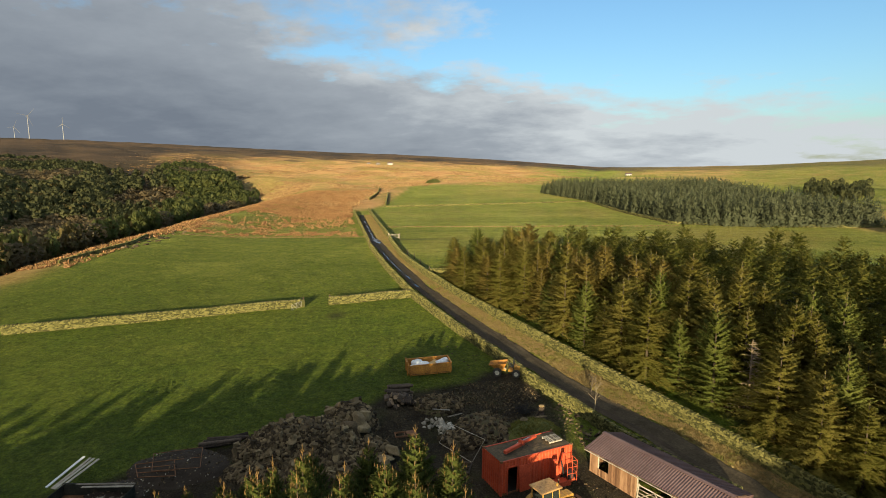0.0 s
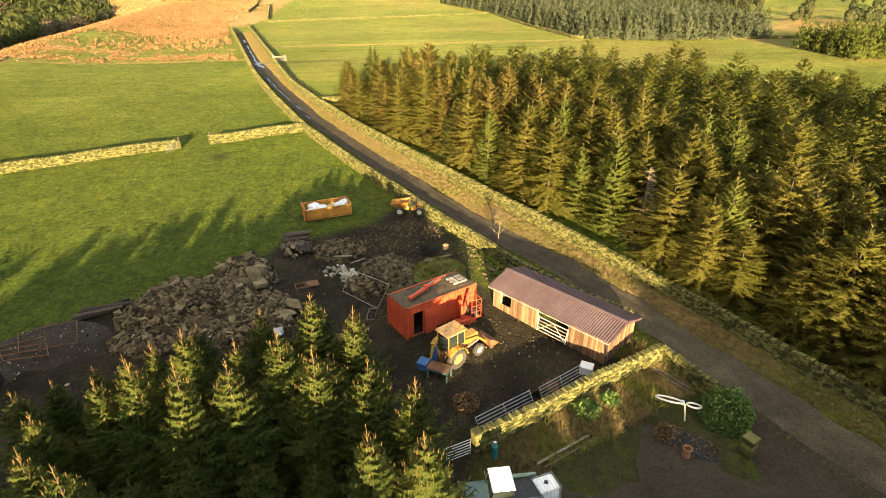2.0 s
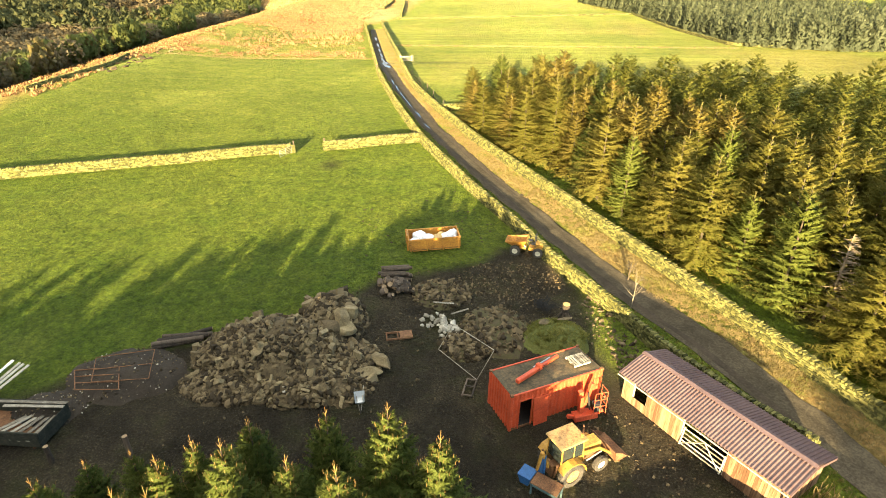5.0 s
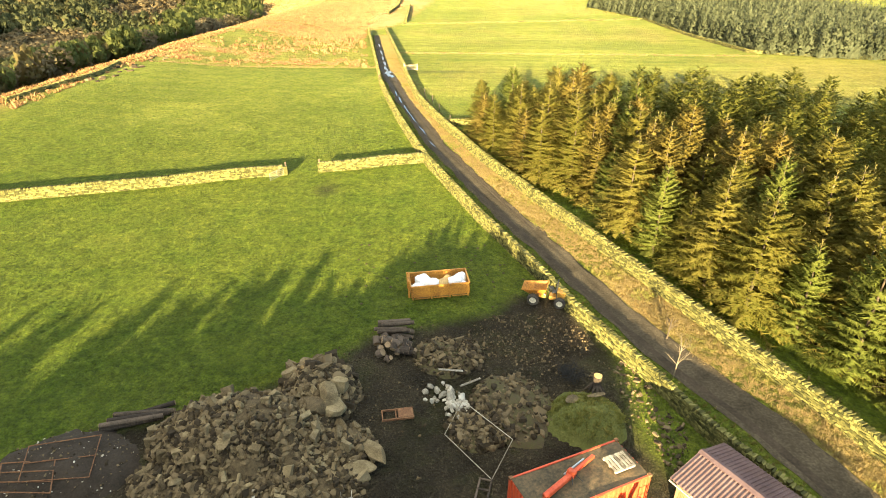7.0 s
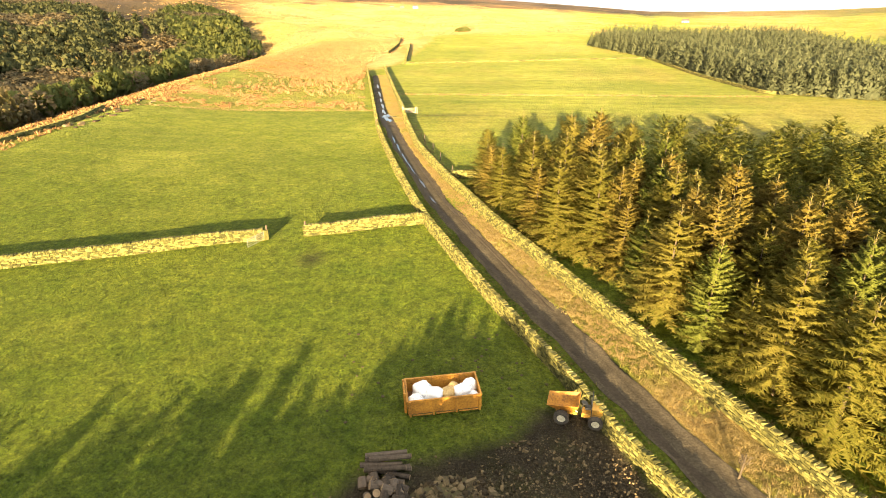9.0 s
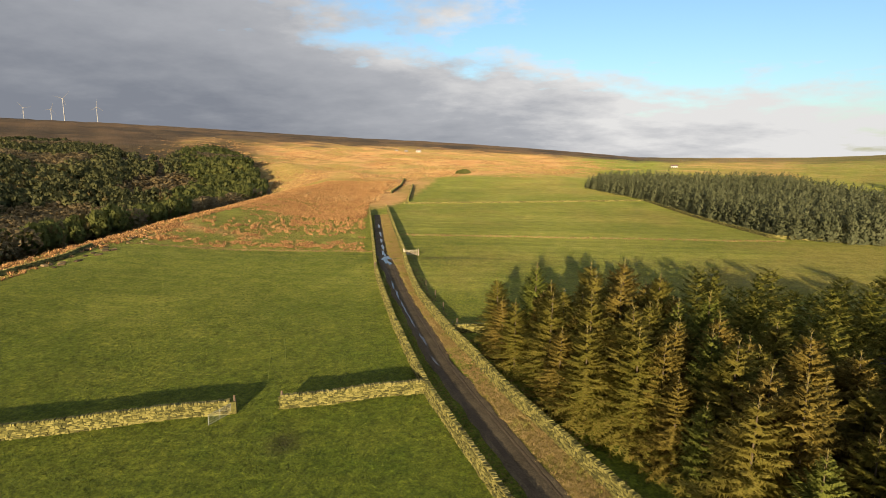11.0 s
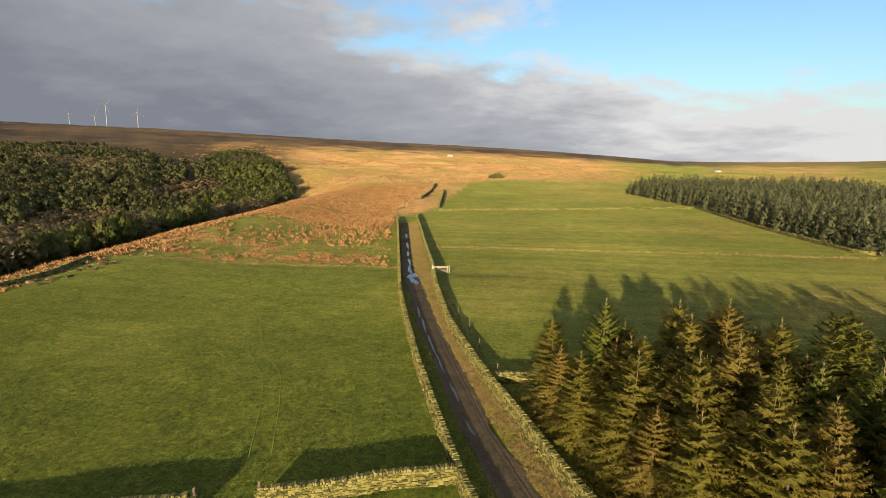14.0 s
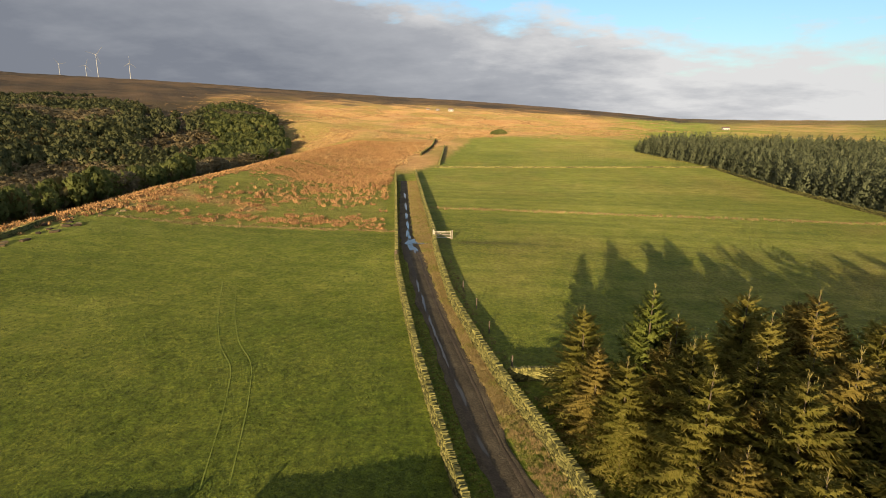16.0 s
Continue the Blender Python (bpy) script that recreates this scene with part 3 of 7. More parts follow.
TRODDEN = surface("trodden_earth", [(0.0248, 0.0193, 0.0129), (0.0421, 0.0335, 0.0227), (0.0619, 0.0495, 0.0347)], 0.3, 5, rough=0.95, bump=0.7, depth=0.05, spec=0.06)
driveway()

# ---- dry stone walls
COPES = []


def dry_wall(points, h=1.05, w=0.55, label="grey-gold dry stone wall with upright coping stones", course=0.145, stone=0.29, cope_parts=None, seed=1):
    """A battered wall of courses of stones with upright copes; copes near the yard are left for later as parts."""
    rng = np.random.default_rng(seed)
    line = along(points, 0.25)
    d = np.r_[0, np.cumsum(np.hypot(*np.diff(line[:, :2], axis=0).T))]
    heap = Heap()

    def at(s):
        return np.interp(s, d, line[:, 0]), np.interp(s, d, line[:, 1]), float(np.interp(s, d, np.unwrap(line[:, 2])))

    for s in np.arange(0, d[-1], 1.0):  # hearting
        x, y, a = at(s + 0.5)
        heap.add((CUBE * (1.1, w * 0.62, h * 0.97)) @ rot_z(a).T + (x, y, gz(x, y) + h * 0.47), CUBE_F)
    rows = max(3, int(h / course))
    for r in range(rows):
        z = (r + 0.5) * h / rows
        half = w * (0.5 - 0.13 * z / h)
        for side in (-1, 1):
            s = rng.uniform(-0.2, 0)
            while s < d[-1]:
                l = stone * rng.uniform(0.45, 1.35)
                x, y, a = at(min(max(s + l / 2, 0), d[-1]))
                o = side * (half - 0.07 + rng.uniform(-0.035, 0.04))
                sag = 0.05 * noise.noise((x * 0.3, y * 0.3, 2))
                heap.stone(rng, (l * 0.97, 0.17, h / rows * 0.95), rot_z(a + rng.uniform(-0.16, 0.16)), (x - o * math.sin(a), y + o * math.cos(a), gz(x, y) + z + sag * z + rng.uniform(-0.035, 0.035)), 0.2)
                s += l
    ob = None
    copes = []
    s = 0.0
    while s < d[-1]:
        t = rng.uniform(0.08, 0.15) * (1 if stone < 0.45 else 1.6)
        x, y, a = at(min(s + t / 2, d[-1]))
        z = gz(x, y) + h + 0.05 * noise.noise((x * 0.3, y * 0.3, 2)) * h
        copes.append((x, y, z, a, t, rng.uniform(0.14, 0.27), rng.uniform(-0.3, 0.3), rng.uniform(-0.25, 0.25)))
        s += t * 1.12
    keep = []
    for c in copes:
        if cope_parts and cope_parts[0] < c[1] < cope_parts[1]:
            keep.append(c)
            continue
        x, y, z, a, t, ch, lean, twist = c
        tm = rot_z(a + twist) @ np.array([(math.cos(lean), 0, math.sin(lean)), (0, 1, 0), (-math.sin(lean), 0, math.cos(lean))])
        heap.stone(rng, (t, w * 0.72, ch), tm, (x, y, z + ch * 0.36), 0.14)
    ob = heap.make("dry_stone_wall", STONE)
    tagged(ob, label, "wall", "dry stone walls")
    for c in keep:
        COPES.append((ob, c, w))
    return ob


dry_wall(WALL_L[:6], 1.0, 0.5, "mossy low dry stone wall between yard and lane", seed=2)
dry_wall(WALL_L[5:], 1.1, 0.55, "gold-lit dry stone wall along the farm lane", cope_parts=(47, 68), seed=3)
dry_wall(WALL_R, 1.05, 0.6, "long dry stone wall between lane and spruce plantation", cope_parts=(40, 60), seed=4)
dry_wall([(-18.4, 127.5), (-20.2, 136.2)], 1.05, 0.6, "dry stone wall beside the lane gateway", seed=5)
dry_wall([(-20.6, 139.5), (-26.5, 165), (-42, 235)], 1.05, 0.6, "dry stone wall along the upper lane", stone=0.5, course=0.2, seed=6)
dry_wall([(-62, 60.5), (-54, 63.1), (-38, 68.4), (-29.8, 71.6), (-25.5, 72.7)], 1.1, 0.55, "gold-lit dry stone wall ending at a field gateway", cope_parts=(71.2, 73), seed=7)
dry_wall([(-21.6, 73.9), (-17.5, 75.1), (-13.4, 76.9), (-9.2, 78.0)], 1.1, 0.55, "short dry stone wall between gateway and lane", cope_parts=(70, 80), seed=8)
dry_wall([(4.6, 17.8), (8.6, 19.4), (12.5, 21.2), (18.3, 23.4)], 1.15, 0.6, "mossy dry stone wall closing the farmyard", cope_parts=(17, 24), seed=9)
dry_wall([(18.5, 23.6), (19.2, 21.6), (20.0, 19.6)], 1.0, 0.5, "low dry stone wall beside the garden", seed=10)
dry_wall([(-7.4, 93.6), (-5.3, 94.2), (-2.2, 94.7)], 0.95, 0.55, "short dry stone wall at the corner of the plantation", seed=11)
dry_wall([(-4, 95), (40, 96.5), (95, 98)], 0.6, 0.5, "dry stone wall behind the plantation", stone=0.6, course=0.27, seed=12)
dry_wall([(-38, 252), (8.7, 263), (63, 277)], 0.55, 0.4, "distant dry stone wall across the pasture", stone=0.9, course=0.27, seed=13)
dry_wall([(-52, 300), (-55, 352), (-60, 394)], 1.1, 0.8, "dry stone wall beside the moor track", stone=0.9, course=0.3, seed=14)
dry_wall([(-38, 262), (-43, 305), (-48, 348)], 1.1, 0.8, "dry stone wall on the pasture side of the moor track", stone=0.9, course=0.3, seed=15)
dry_wall([(64, 277), (65.5, 210), (67.5, 174), (90, 163), (140, 160)], 0.7, 0.5, "low wall round the distant spruce wood", stone=0.9, course=0.3, seed=16)
dry_wall([(-83, 100), (-81, 122), (-84, 134)], 0.7, 0.6, "low broken wall on the brow of the pasture", stone=0.8, course=0.3, seed=17)


# ---- trees


def spruce_mesh(seed, h, r, whorls, per, twigs, tw=0.1, low=0.0, power=0.68, rise=0.12, droop=0.42, brush=0.5, ragged=0.16):
    """The crown of a spruce: whorls of drooping boughs with upturned ends, each a flat frond of forward-swept twigs with looser ones over it."""
    rng = np.random.default_rng(seed)
    up = np.array((0, 0, 1.0))
    q = np.repeat((np.arange(whorls) + rng.uniform(-0.25, 0.25, whorls)) / whorls, per)
    a = np.repeat(rng.uniform(0, 6.283, whorls), per) + np.tile(np.arange(per), whorls) * 6.283 / per + rng.uniform(-0.3, 0.3, whorls * per)
    keep = (q > low) & (rng.random(len(q)) > 0.35 * np.clip(q, 0, 1) ** 2)
    q, a = np.clip(q[keep], 0, 0.985), a[keep]
    n = len(q)
    lump = 1 + ragged * np.sin(2 * a + 9 * q + seed) + ragged * np.sin(3 * a - 17 * q + 2 * seed)
    l = (r * (1 - q) ** power * rng.uniform(0.78, 1.12, n) * lump + 0.16)[:, None]
    z0 = (h * (0.03 + 0.95 * q) + rng.uniform(-0.5, 0.5, n) * h / whorls)[:, None]
    out = np.stack([np.cos(a), np.sin(a), 0 * a], -1)
    side = np.stack([-np.sin(a), np.cos(a), 0 * a], -1)
    climb = (rise + 0.45 * q + rng.uniform(-0.1, 0.1, n))[:, None]

    def p(s):
        v = l * (climb * s - droop * (1 - 0.8 * q[:, None]) * s**2 + 0.2 * s**3)
        return out * (l * s) + up * (z0 + v)

    tris = []

    def sprays(count, d0, flat):
        for k in range(count):
            for d in (-1, 1):
                s = (0.12 + 0.88 * (k + rng.uniform(0, 0.95, n)) / count)[:, None]
                c = p(s)
                reach = np.minimum(0.56 * h / 9.9, 0.1 * h / 9.9 + 0.36 * l * (1.12 - s)) * rng.uniform(0.65, 1.25, (n, 1))
                tip = c + out * reach * rng.uniform(0.4, 0.95, (n, 1)) + side * d * reach * rng.uniform(d0, 1.0, (n, 1)) + up * reach * (rng.uniform(-0.35, 0.18, (n, 1)) if flat else rng.uniform(-0.6, 0.75, (n, 1)))
                roll = rng.uniform(-0.5, 0.5, (n, 1)) if flat else rng.uniform(-1.5, 1.5, (n, 1))
                wide = tw * rng.uniform(0.7, 1.35, (n, 1)) * (0.55 + 0.45 * np.minimum(1, l))
                axis = (out * np.cos(roll) + up * np.sin(roll)) * wide
                tris.append(np.stack([c + axis, c - axis, tip], 1))

    sprays(twigs, 0.5, True)
    sprays(max(1, int(twigs * brush)), 0.0, False)
    e, back = p(np.ones((n, 1))), p(np.full((n, 1), 0.7))
    tris.append(np.stack([back + side * tw, back - side * tw, e + out * 0.1], 1))
    tris.append(np.stack([p(np.zeros((n, 1))), p(np.full((n, 1), 0.5)) + side * 0.03, e], 1))
    v = np.concatenate(tris).reshape(-1, 3)
    return v, np.arange(len(v)).reshape(-1, 3)


def round_normals(v, up=0.85, rough=0.2):
    """Outward directions of a crown that stands at the origin."""
    n = np.array(v, float)
    n[:, 2] = 0
    n /= np.maximum(np.hypot(n[:, 0], n[:, 1]), 1e-3)[:, None]
    n[:, 2] = up
    n += np.repeat(np.random.default_rng(len(v)).normal(0, rough, (len(n) // 3 + 1, 3)), 3, 0)[: len(n)]
    return n / np.linalg.norm(n, axis=1)[:, None]


def tip_mesh(seed, h, leader, crown=None, candles=0):
    """The bare leader and its ring of upright buds, with more buds over the upper boughs."""
    rng = np.random.default_rng(seed)
    bm = bmesh.new()
    rod(bm, (0, 0, h * 0.9), (0, 0, h * 1.0 + leader), 0.028, 0.008, 5)
    for z, n in ((h * 0.9, 5), (h * 0.96, 5), (h * 1.0 + 0.1, 4)):
        for i in range(n):
            a = 6.283 * i / n + rng.uniform(-0.3, 0.3)
            rod(bm, (0, 0, z), (0.13 * math.cos(a), 0.13 * math.sin(a), z + rng.uniform(0.22, 0.4)), 0.016, 0.006, 4)
    if candles:
        ends = crown[2::3]
        ends = ends[ends[:, 2] > 0.3 * h]
        for p in ends[rng.choice(len(ends), candles)]:
            rod(bm, p, p + np.array((p[0] * 0.05, p[1] * 0.05, rng.uniform(0.16, 0.36))), 0.012, 0.005, 3)
    return bm


BROWN_NEEDLES = surface("browned_spruce_needles", [(0.066, 0.0616, 0.0132), (0.1485, 0.1188, 0.0275), (0.231, 0.176, 0.0495)], 0.4, 4, rough=0.8, bump=0, vary=0.15, island=True, thin=0.45, spec=0.08, each=0.1)
DULL = surface("dull_shoots", [(0.10, 0.085, 0.025), (0.2, 0.165, 0.05)], 3, 20, bump=0, rough=0.8)
SHOOT = surface("new_shoots", [(0.15, 0.085, 0.026), (0.28, 0.17, 0.055)], 3, 20, bump=0, rough=0.7)


def spruce_kind(seed, h, r, whorls, per, twigs, needles, leader=0.5, tw=0.11, candles=0, shoots=None, **form):
    """One spruce with its trunk, crown and leading shoots, kept at the first of its places."""
    v, f = spruce_mesh(seed, h, r, whorls, per, twigs, tw, **form)
    root = new("spruce")
    root.empty_display_size = 0.3
    bm = bmesh.new()
    rod(bm, (0, 0, -0.3), (0, 0, h), 0.13 * h / 8, 0.02, 7)
    part("trunk", bm, BARK, root)
    mesh_of("crown", v, f, needles, root, normals=round_normals(v))
    tagged(part("new_growth", tip_mesh(seed, h, leader, v, candles), shoots or SHOOT, root), "upright new shoots", kind="stuff")
    return root


def stand(kinds, spots, label, group):
    """Puts a spruce of one of the kinds on each spot (x, y, height, which)."""
    used = set()
    for x, y, s, k in spots:
        m = Matrix.LocRotScale((x, y, gz(x, y)), Euler((random.uniform(-0.03, 0.03), random.uniform(-0.03, 0.03), random.uniform(0, 6.28))), None)
        root = kinds[k]
        if k in used:
            root = copy_thing(root, m)
        else:
            root.matrix_world = m
            used.add(k)
        root.scale = (s * random.uniform(0.9, 1.1), s * random.uniform(0.9, 1.1), s)
        tagged(root, label[k] if isinstance(label, (list, tuple)) else label, "tree", group)


def plantation_edge(y):
    return float(np.interp(y, [3, 12, 20, 28, 34.9, 40.8, 47.8, 53, 59.7, 67.8, 76.3, 85.6, 92], [37.4, 33.5, 30.0, 26.8, 23.5, 20.4, 17.6, 14.9, 11.6, 7.2, 1.9, -2.8, -4.2])) + 0.9


def plantation():
    rng = random.Random(5)
    front, rest = [], []
    y = 3.0
    while y < 92.5:
        e = plantation_edge(y)
        x = e + rng.uniform(0, 0.7)
        row = 0
        while x < 88:
            sx, sy = x + rng.uniform(-0.8, 0.8), y + rng.uniform(-0.9, 0.9)
            s = rng.uniform(0.74, 1.1) * (0.9 if row == 0 else 1.0)
            depth = sx - e
            x += 3.1 if depth < 20 else 3.6
            row += 1
            if sy > 94 - 0.8 * max(0, sx - 36):  # the back edge runs south-east
                continue
            if depth < 22 or sy > 80 and sx < 30:
                front.append((sx, sy, s, rng.choice((0, 0, 1, 1, 2, 2, 3, 3, 3, 4) if sy > 60 else (0, 0, 0, 1, 1, 1, 2, 2, 2, 3, 4, 4))))
            else:
                rest.append((sx, sy, s))
        y += 3.2
    front = [t for t in front if math.hypot(t[0] - 23.6, t[1] - 38.4) > 3.0]
    keep = sorted((t for t in front if t[1] > 8), key=lambda t: t[0] - plantation_edge(t[1]))[:150]
    rest += [t[:3] for t in front if t not in keep]
    kinds = [spruce_kind(11, 9.8, 3.7, 27, 11, 18, NEEDLES, 0.45, 0.066, 60, DULL), spruce_kind(12, 10.4, 3.5, 28, 11, 18, NEEDLES, 0.6, 0.066, 60, DULL, power=0.62), spruce_kind(13, 9.4, 3.9, 26, 11, 18, NEEDLES, 0.35, 0.068, 60, DULL, power=0.75, droop=0.5), spruce_kind(14, 9.7, 3.4, 27, 10, 18, BROWN_NEEDLES, 0.5, 0.066, 80, DULL, ragged=0.2), spruce_kind(15, 10.0, 2.9, 24, 10, 18, LUSH, 0.4, 0.07, 30, DULL, power=0.7, rise=0.3, droop=0.3)]
    green, brown = "tall dark green plantation spruce in a dense stand", "plantation spruce with browned sparse needles"
    stand(kinds, keep, [green, green, green, brown, "plantation spruce with lush blue-green upswept boughs"], "plantation spruces")
    # the deep rows stay one mass of trees
    shapes = [spruce_mesh(s, 9.9, 3.5, 19, 7, 7, 0.13, 0.34) for s in (21, 22, 23)]
    vs, fs, ns, n = [], [], [], 0
    for x, y, s in rest:
        v, f = shapes[rng.randrange(3)]
        a = rng.uniform(0, 6.28)
        vs.append((v * s) @ rot_z(a).T + (x, y, gz(x, y)))
        ns.append(round_normals(v) @ rot_z(a).T)
        fs.append(f + n)
        n += len(v)
    ob = mesh_of("spruce_plantation", np.concatenate(vs), [tuple(t) for t in np.concatenate(fs).tolist()], NEEDLES_DEEP, normals=np.concatenate(ns))
    tagged(ob, "deep rows of dark green spruces in a plantation", "trees", kind="stuff")


LUSH = surface("lush_spruce_needles", [(0.056, 0.0739, 0.0146), (0.1176, 0.1366, 0.028), (0.1848, 0.196, 0.0493)], 0.35, 4, rough=0.8, bump=0, vary=0.12, island=True, thin=0.45, spec=0.08, each=0.1)
NEEDLES_DEEP = surface("spruce_needles_in_rows", [(0.0759, 0.0897, 0.0172), (0.161, 0.161, 0.0345), (0.253, 0.2266, 0.0598)], 0.35, 4, rough=0.8, bump=0, vary=0.16, island=True, thin=0.6, spec=0.08)
plantation()


def young_belt():
    """The belt of younger spruces between the yard and the garden."""
    rng = random.Random(9)
    form = {"power": 0.8, "rise": 0.35, "droop": 0.25, "brush": 0.9, "ragged": 0.14}
    kinds = [spruce_kind(31, 10.0, 2.6, 34, 10, 17, YOUNG, 0.7, 0.04, 260, **form), spruce_kind(32, 10.0, 2.3, 34, 10, 17, YOUNG, 0.9, 0.04, 260, **form), spruce_kind(33, 10.0, 2.8, 32, 10, 17, YOUNG, 0.6, 0.042, 260, **form)]
    tips = [(-4.0, 19.5, 7.6), (-2.0, 18.8, 7.0), (-10.1, 20.6, 5.4), (-6.8, 14.8, 7.6), (-3.6, 15.4, 7.3), (-5.0, 16.6, 7.4), (-8.7, 14.2, 7.9), (-11.1, 15.5, 7.3), (0.7, 13.5, 6.4), (-9.6, 17.4, 7.4), (-1.3, 14.5, 7.1), (-13.0, 16.2, 6.0), (-17.1, 17.2, 5.0), (-12.2, 17.8, 6.0), (-6.6, 20.3, 6.4), (-1.0, 10.5, 7.0), (-11.6, 10.4, 7.0), (0.9, 10.4, 6.8), (-14.1, 12.0, 6.2), (-9.6, 19.9, 6.0), (-11.5, 19.0, 5.8), (-7.4, 17.8, 6.2), (-3.0, 17.0, 6.0), (-15.4, 15.0, 5.4), (-16.4, 19.0, 4.2), (-14.6, 19.6, 4.4)]
    for gx in np.arange(-19, 1.5, 2.7):
        for gy in np.arange(9.4, 13.5, 2.7):
            x, y = gx + rng.uniform(-0.6, 0.6), gy + rng.uniform(-0.6, 0.6)
            if min(math.hypot(x - t[0], y - t[1]) for t in tips) > 1.8:
                tips.append((x, y, rng.uniform(3.4, 4.8) - 0.12 * max(0, -x - 8)))
    spots = [(x, y, (z - gz(x, y)) / 10.6, rng.randrange(3)) for x, y, z in tips]
    stand(kinds, spots, "bright green young spruce with upright golden shoots", "young spruces by the yard")
    # more spruces, added out of view to throw shade on pasture, yard and lane
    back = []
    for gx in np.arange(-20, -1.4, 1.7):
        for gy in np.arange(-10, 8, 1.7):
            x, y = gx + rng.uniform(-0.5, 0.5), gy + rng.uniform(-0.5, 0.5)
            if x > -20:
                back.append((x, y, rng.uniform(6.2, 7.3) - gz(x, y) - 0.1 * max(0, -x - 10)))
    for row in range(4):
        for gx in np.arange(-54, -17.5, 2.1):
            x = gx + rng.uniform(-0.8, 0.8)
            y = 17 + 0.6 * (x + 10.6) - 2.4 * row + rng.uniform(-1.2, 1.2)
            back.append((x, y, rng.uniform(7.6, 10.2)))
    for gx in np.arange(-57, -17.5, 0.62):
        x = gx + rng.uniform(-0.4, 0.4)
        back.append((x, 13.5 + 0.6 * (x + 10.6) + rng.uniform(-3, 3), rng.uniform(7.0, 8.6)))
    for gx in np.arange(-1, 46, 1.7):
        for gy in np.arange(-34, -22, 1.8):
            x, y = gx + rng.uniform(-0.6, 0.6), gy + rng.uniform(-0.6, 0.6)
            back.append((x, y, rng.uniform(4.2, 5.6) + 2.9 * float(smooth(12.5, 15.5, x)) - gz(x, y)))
    spruce_mass("spruce_belt", back, [spruce_mesh(s, 9.9, 2.8, 15, 7, 4, 0.36) for s in (25, 26)], YOUNG, "unseen spruces added to cast shade on pasture, yard and lane")


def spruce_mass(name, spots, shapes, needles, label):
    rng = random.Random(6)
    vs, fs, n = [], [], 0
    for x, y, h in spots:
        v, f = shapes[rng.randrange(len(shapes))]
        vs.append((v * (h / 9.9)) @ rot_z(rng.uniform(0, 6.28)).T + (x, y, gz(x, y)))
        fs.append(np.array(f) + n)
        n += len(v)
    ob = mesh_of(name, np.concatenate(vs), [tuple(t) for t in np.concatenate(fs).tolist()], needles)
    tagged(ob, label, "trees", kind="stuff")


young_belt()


def bare_tree(name, seed, h, material, label, spread=0.35, levels=3, r=0.07, category="tree", group=""):
    rng = np.random.default_rng(seed)
    bm_t, bm_b = bmesh.new(), bmesh.new()

    def grow(p, d, l, rad, level):
        q = p + d * l
        rod(bm_t if level == 0 else bm_b, p, q, rad, rad * 0.6, 6 if level == 0 else 4)
        if level >= levels:
            return
        for i in range(4 if level else 7):
            s = rng.uniform(0.4, 1.0)
            nd = (d + Vector(rng.normal(size=3)) * spread * (1.6 if level else 1.2)).normalized()
            nd.z = abs(nd.z) * 0.8 + 0.1
            grow(p + d * l * s, nd.normalized(), l * rng.uniform(0.3, 0.5), rad * 0.42, level + 1)

    grow(Vector((0, 0, -0.1)), Vector((0.06, 0.02, 1)).normalized(), h * 0.75, r, 0)
    root = new(name)
    part("trunk", bm_t, material, root)
    part("branches", bm_b, material, root)
    return tagged(root, label, category, group)


def put(root, x, y, turn=0, lift=0.0):
    root.matrix_world = pose(x, y, gz(x, y) + lift, 0, 0, turn)
    return root


put(bare_tree("birch_sapling", 4, 3.2, BIRCH, "bare thin birch sapling beside the lane", 0.4, r=0.05), 11.1, 40.7)
put(bare_tree("birch_sapling", 8, 2.4, BARK, "thin bare brown sapling on the lane verge", 0.3), 11.7, 44.6)
DEAD = surface("dead_wood", [(0.14, 0.10, 0.06), (0.3, 0.23, 0.15)], 3, 20, streak=(1, 1, 0.3))


def dead_spruce():
    rng = np.random.default_rng(3)
    root = new("dead_spruce")
    bm = bmesh.new()
    rod(bm, (0, 0, -0.2), (0.1, 0, 7.4), 0.13, 0.03, 7)
    part("trunk", bm, DEAD, root)
    bm = bmesh.new()
    for i in range(240):
        z = rng.uniform(1.0, 7.2)
        a, l = rng.uniform(-1.4, 1.2) if rng.random() < 0.75 else rng.uniform(0, 6.28), (7.6 - z) * 0.28 + 0.35
        rod(bm, (0, 0, z), (l * math.cos(a), l * math.sin(a), z + l * rng.uniform(-0.25, 0.3)), 0.025, 0.006, 4)
    part("branches", bm, DEAD, root)
    return tagged(root, "dead leafless spruce with a pale trunk", "tree")


put(dead_spruce(), 24.4, 39.4, 20)


# ---- woods further off


def crown_shape(seed, n, flat, size):
    """A loose crown of leaf clumps: n tilted triangles over an uneven oval."""
    rng = np.random.default_rng(seed)
    v, f = [], []
    lumps = rng.normal(size=(5, 3))
    for i in range(n):
        d = rng.normal(size=3)
        d /= np.linalg.norm(d)
        rad = (0.72 + 0.28 * max(0, (lumps @ d).max() / 2.0)) * rng.uniform(0.88, 1.06)
        c = d * rad * (1, 1, flat)
        t = any_turn(rng)
        k = len(v)
        v += [c + t @ np.array(p) * size * rng.uniform(0.6, 1.3) for p in ((1, 0, 0), (-0.5, 0.85, 0.15), (-0.5, -0.85, -0.1))]
        f.append((k, k + 1, k + 2))
    return np.array(v), np.array(f)


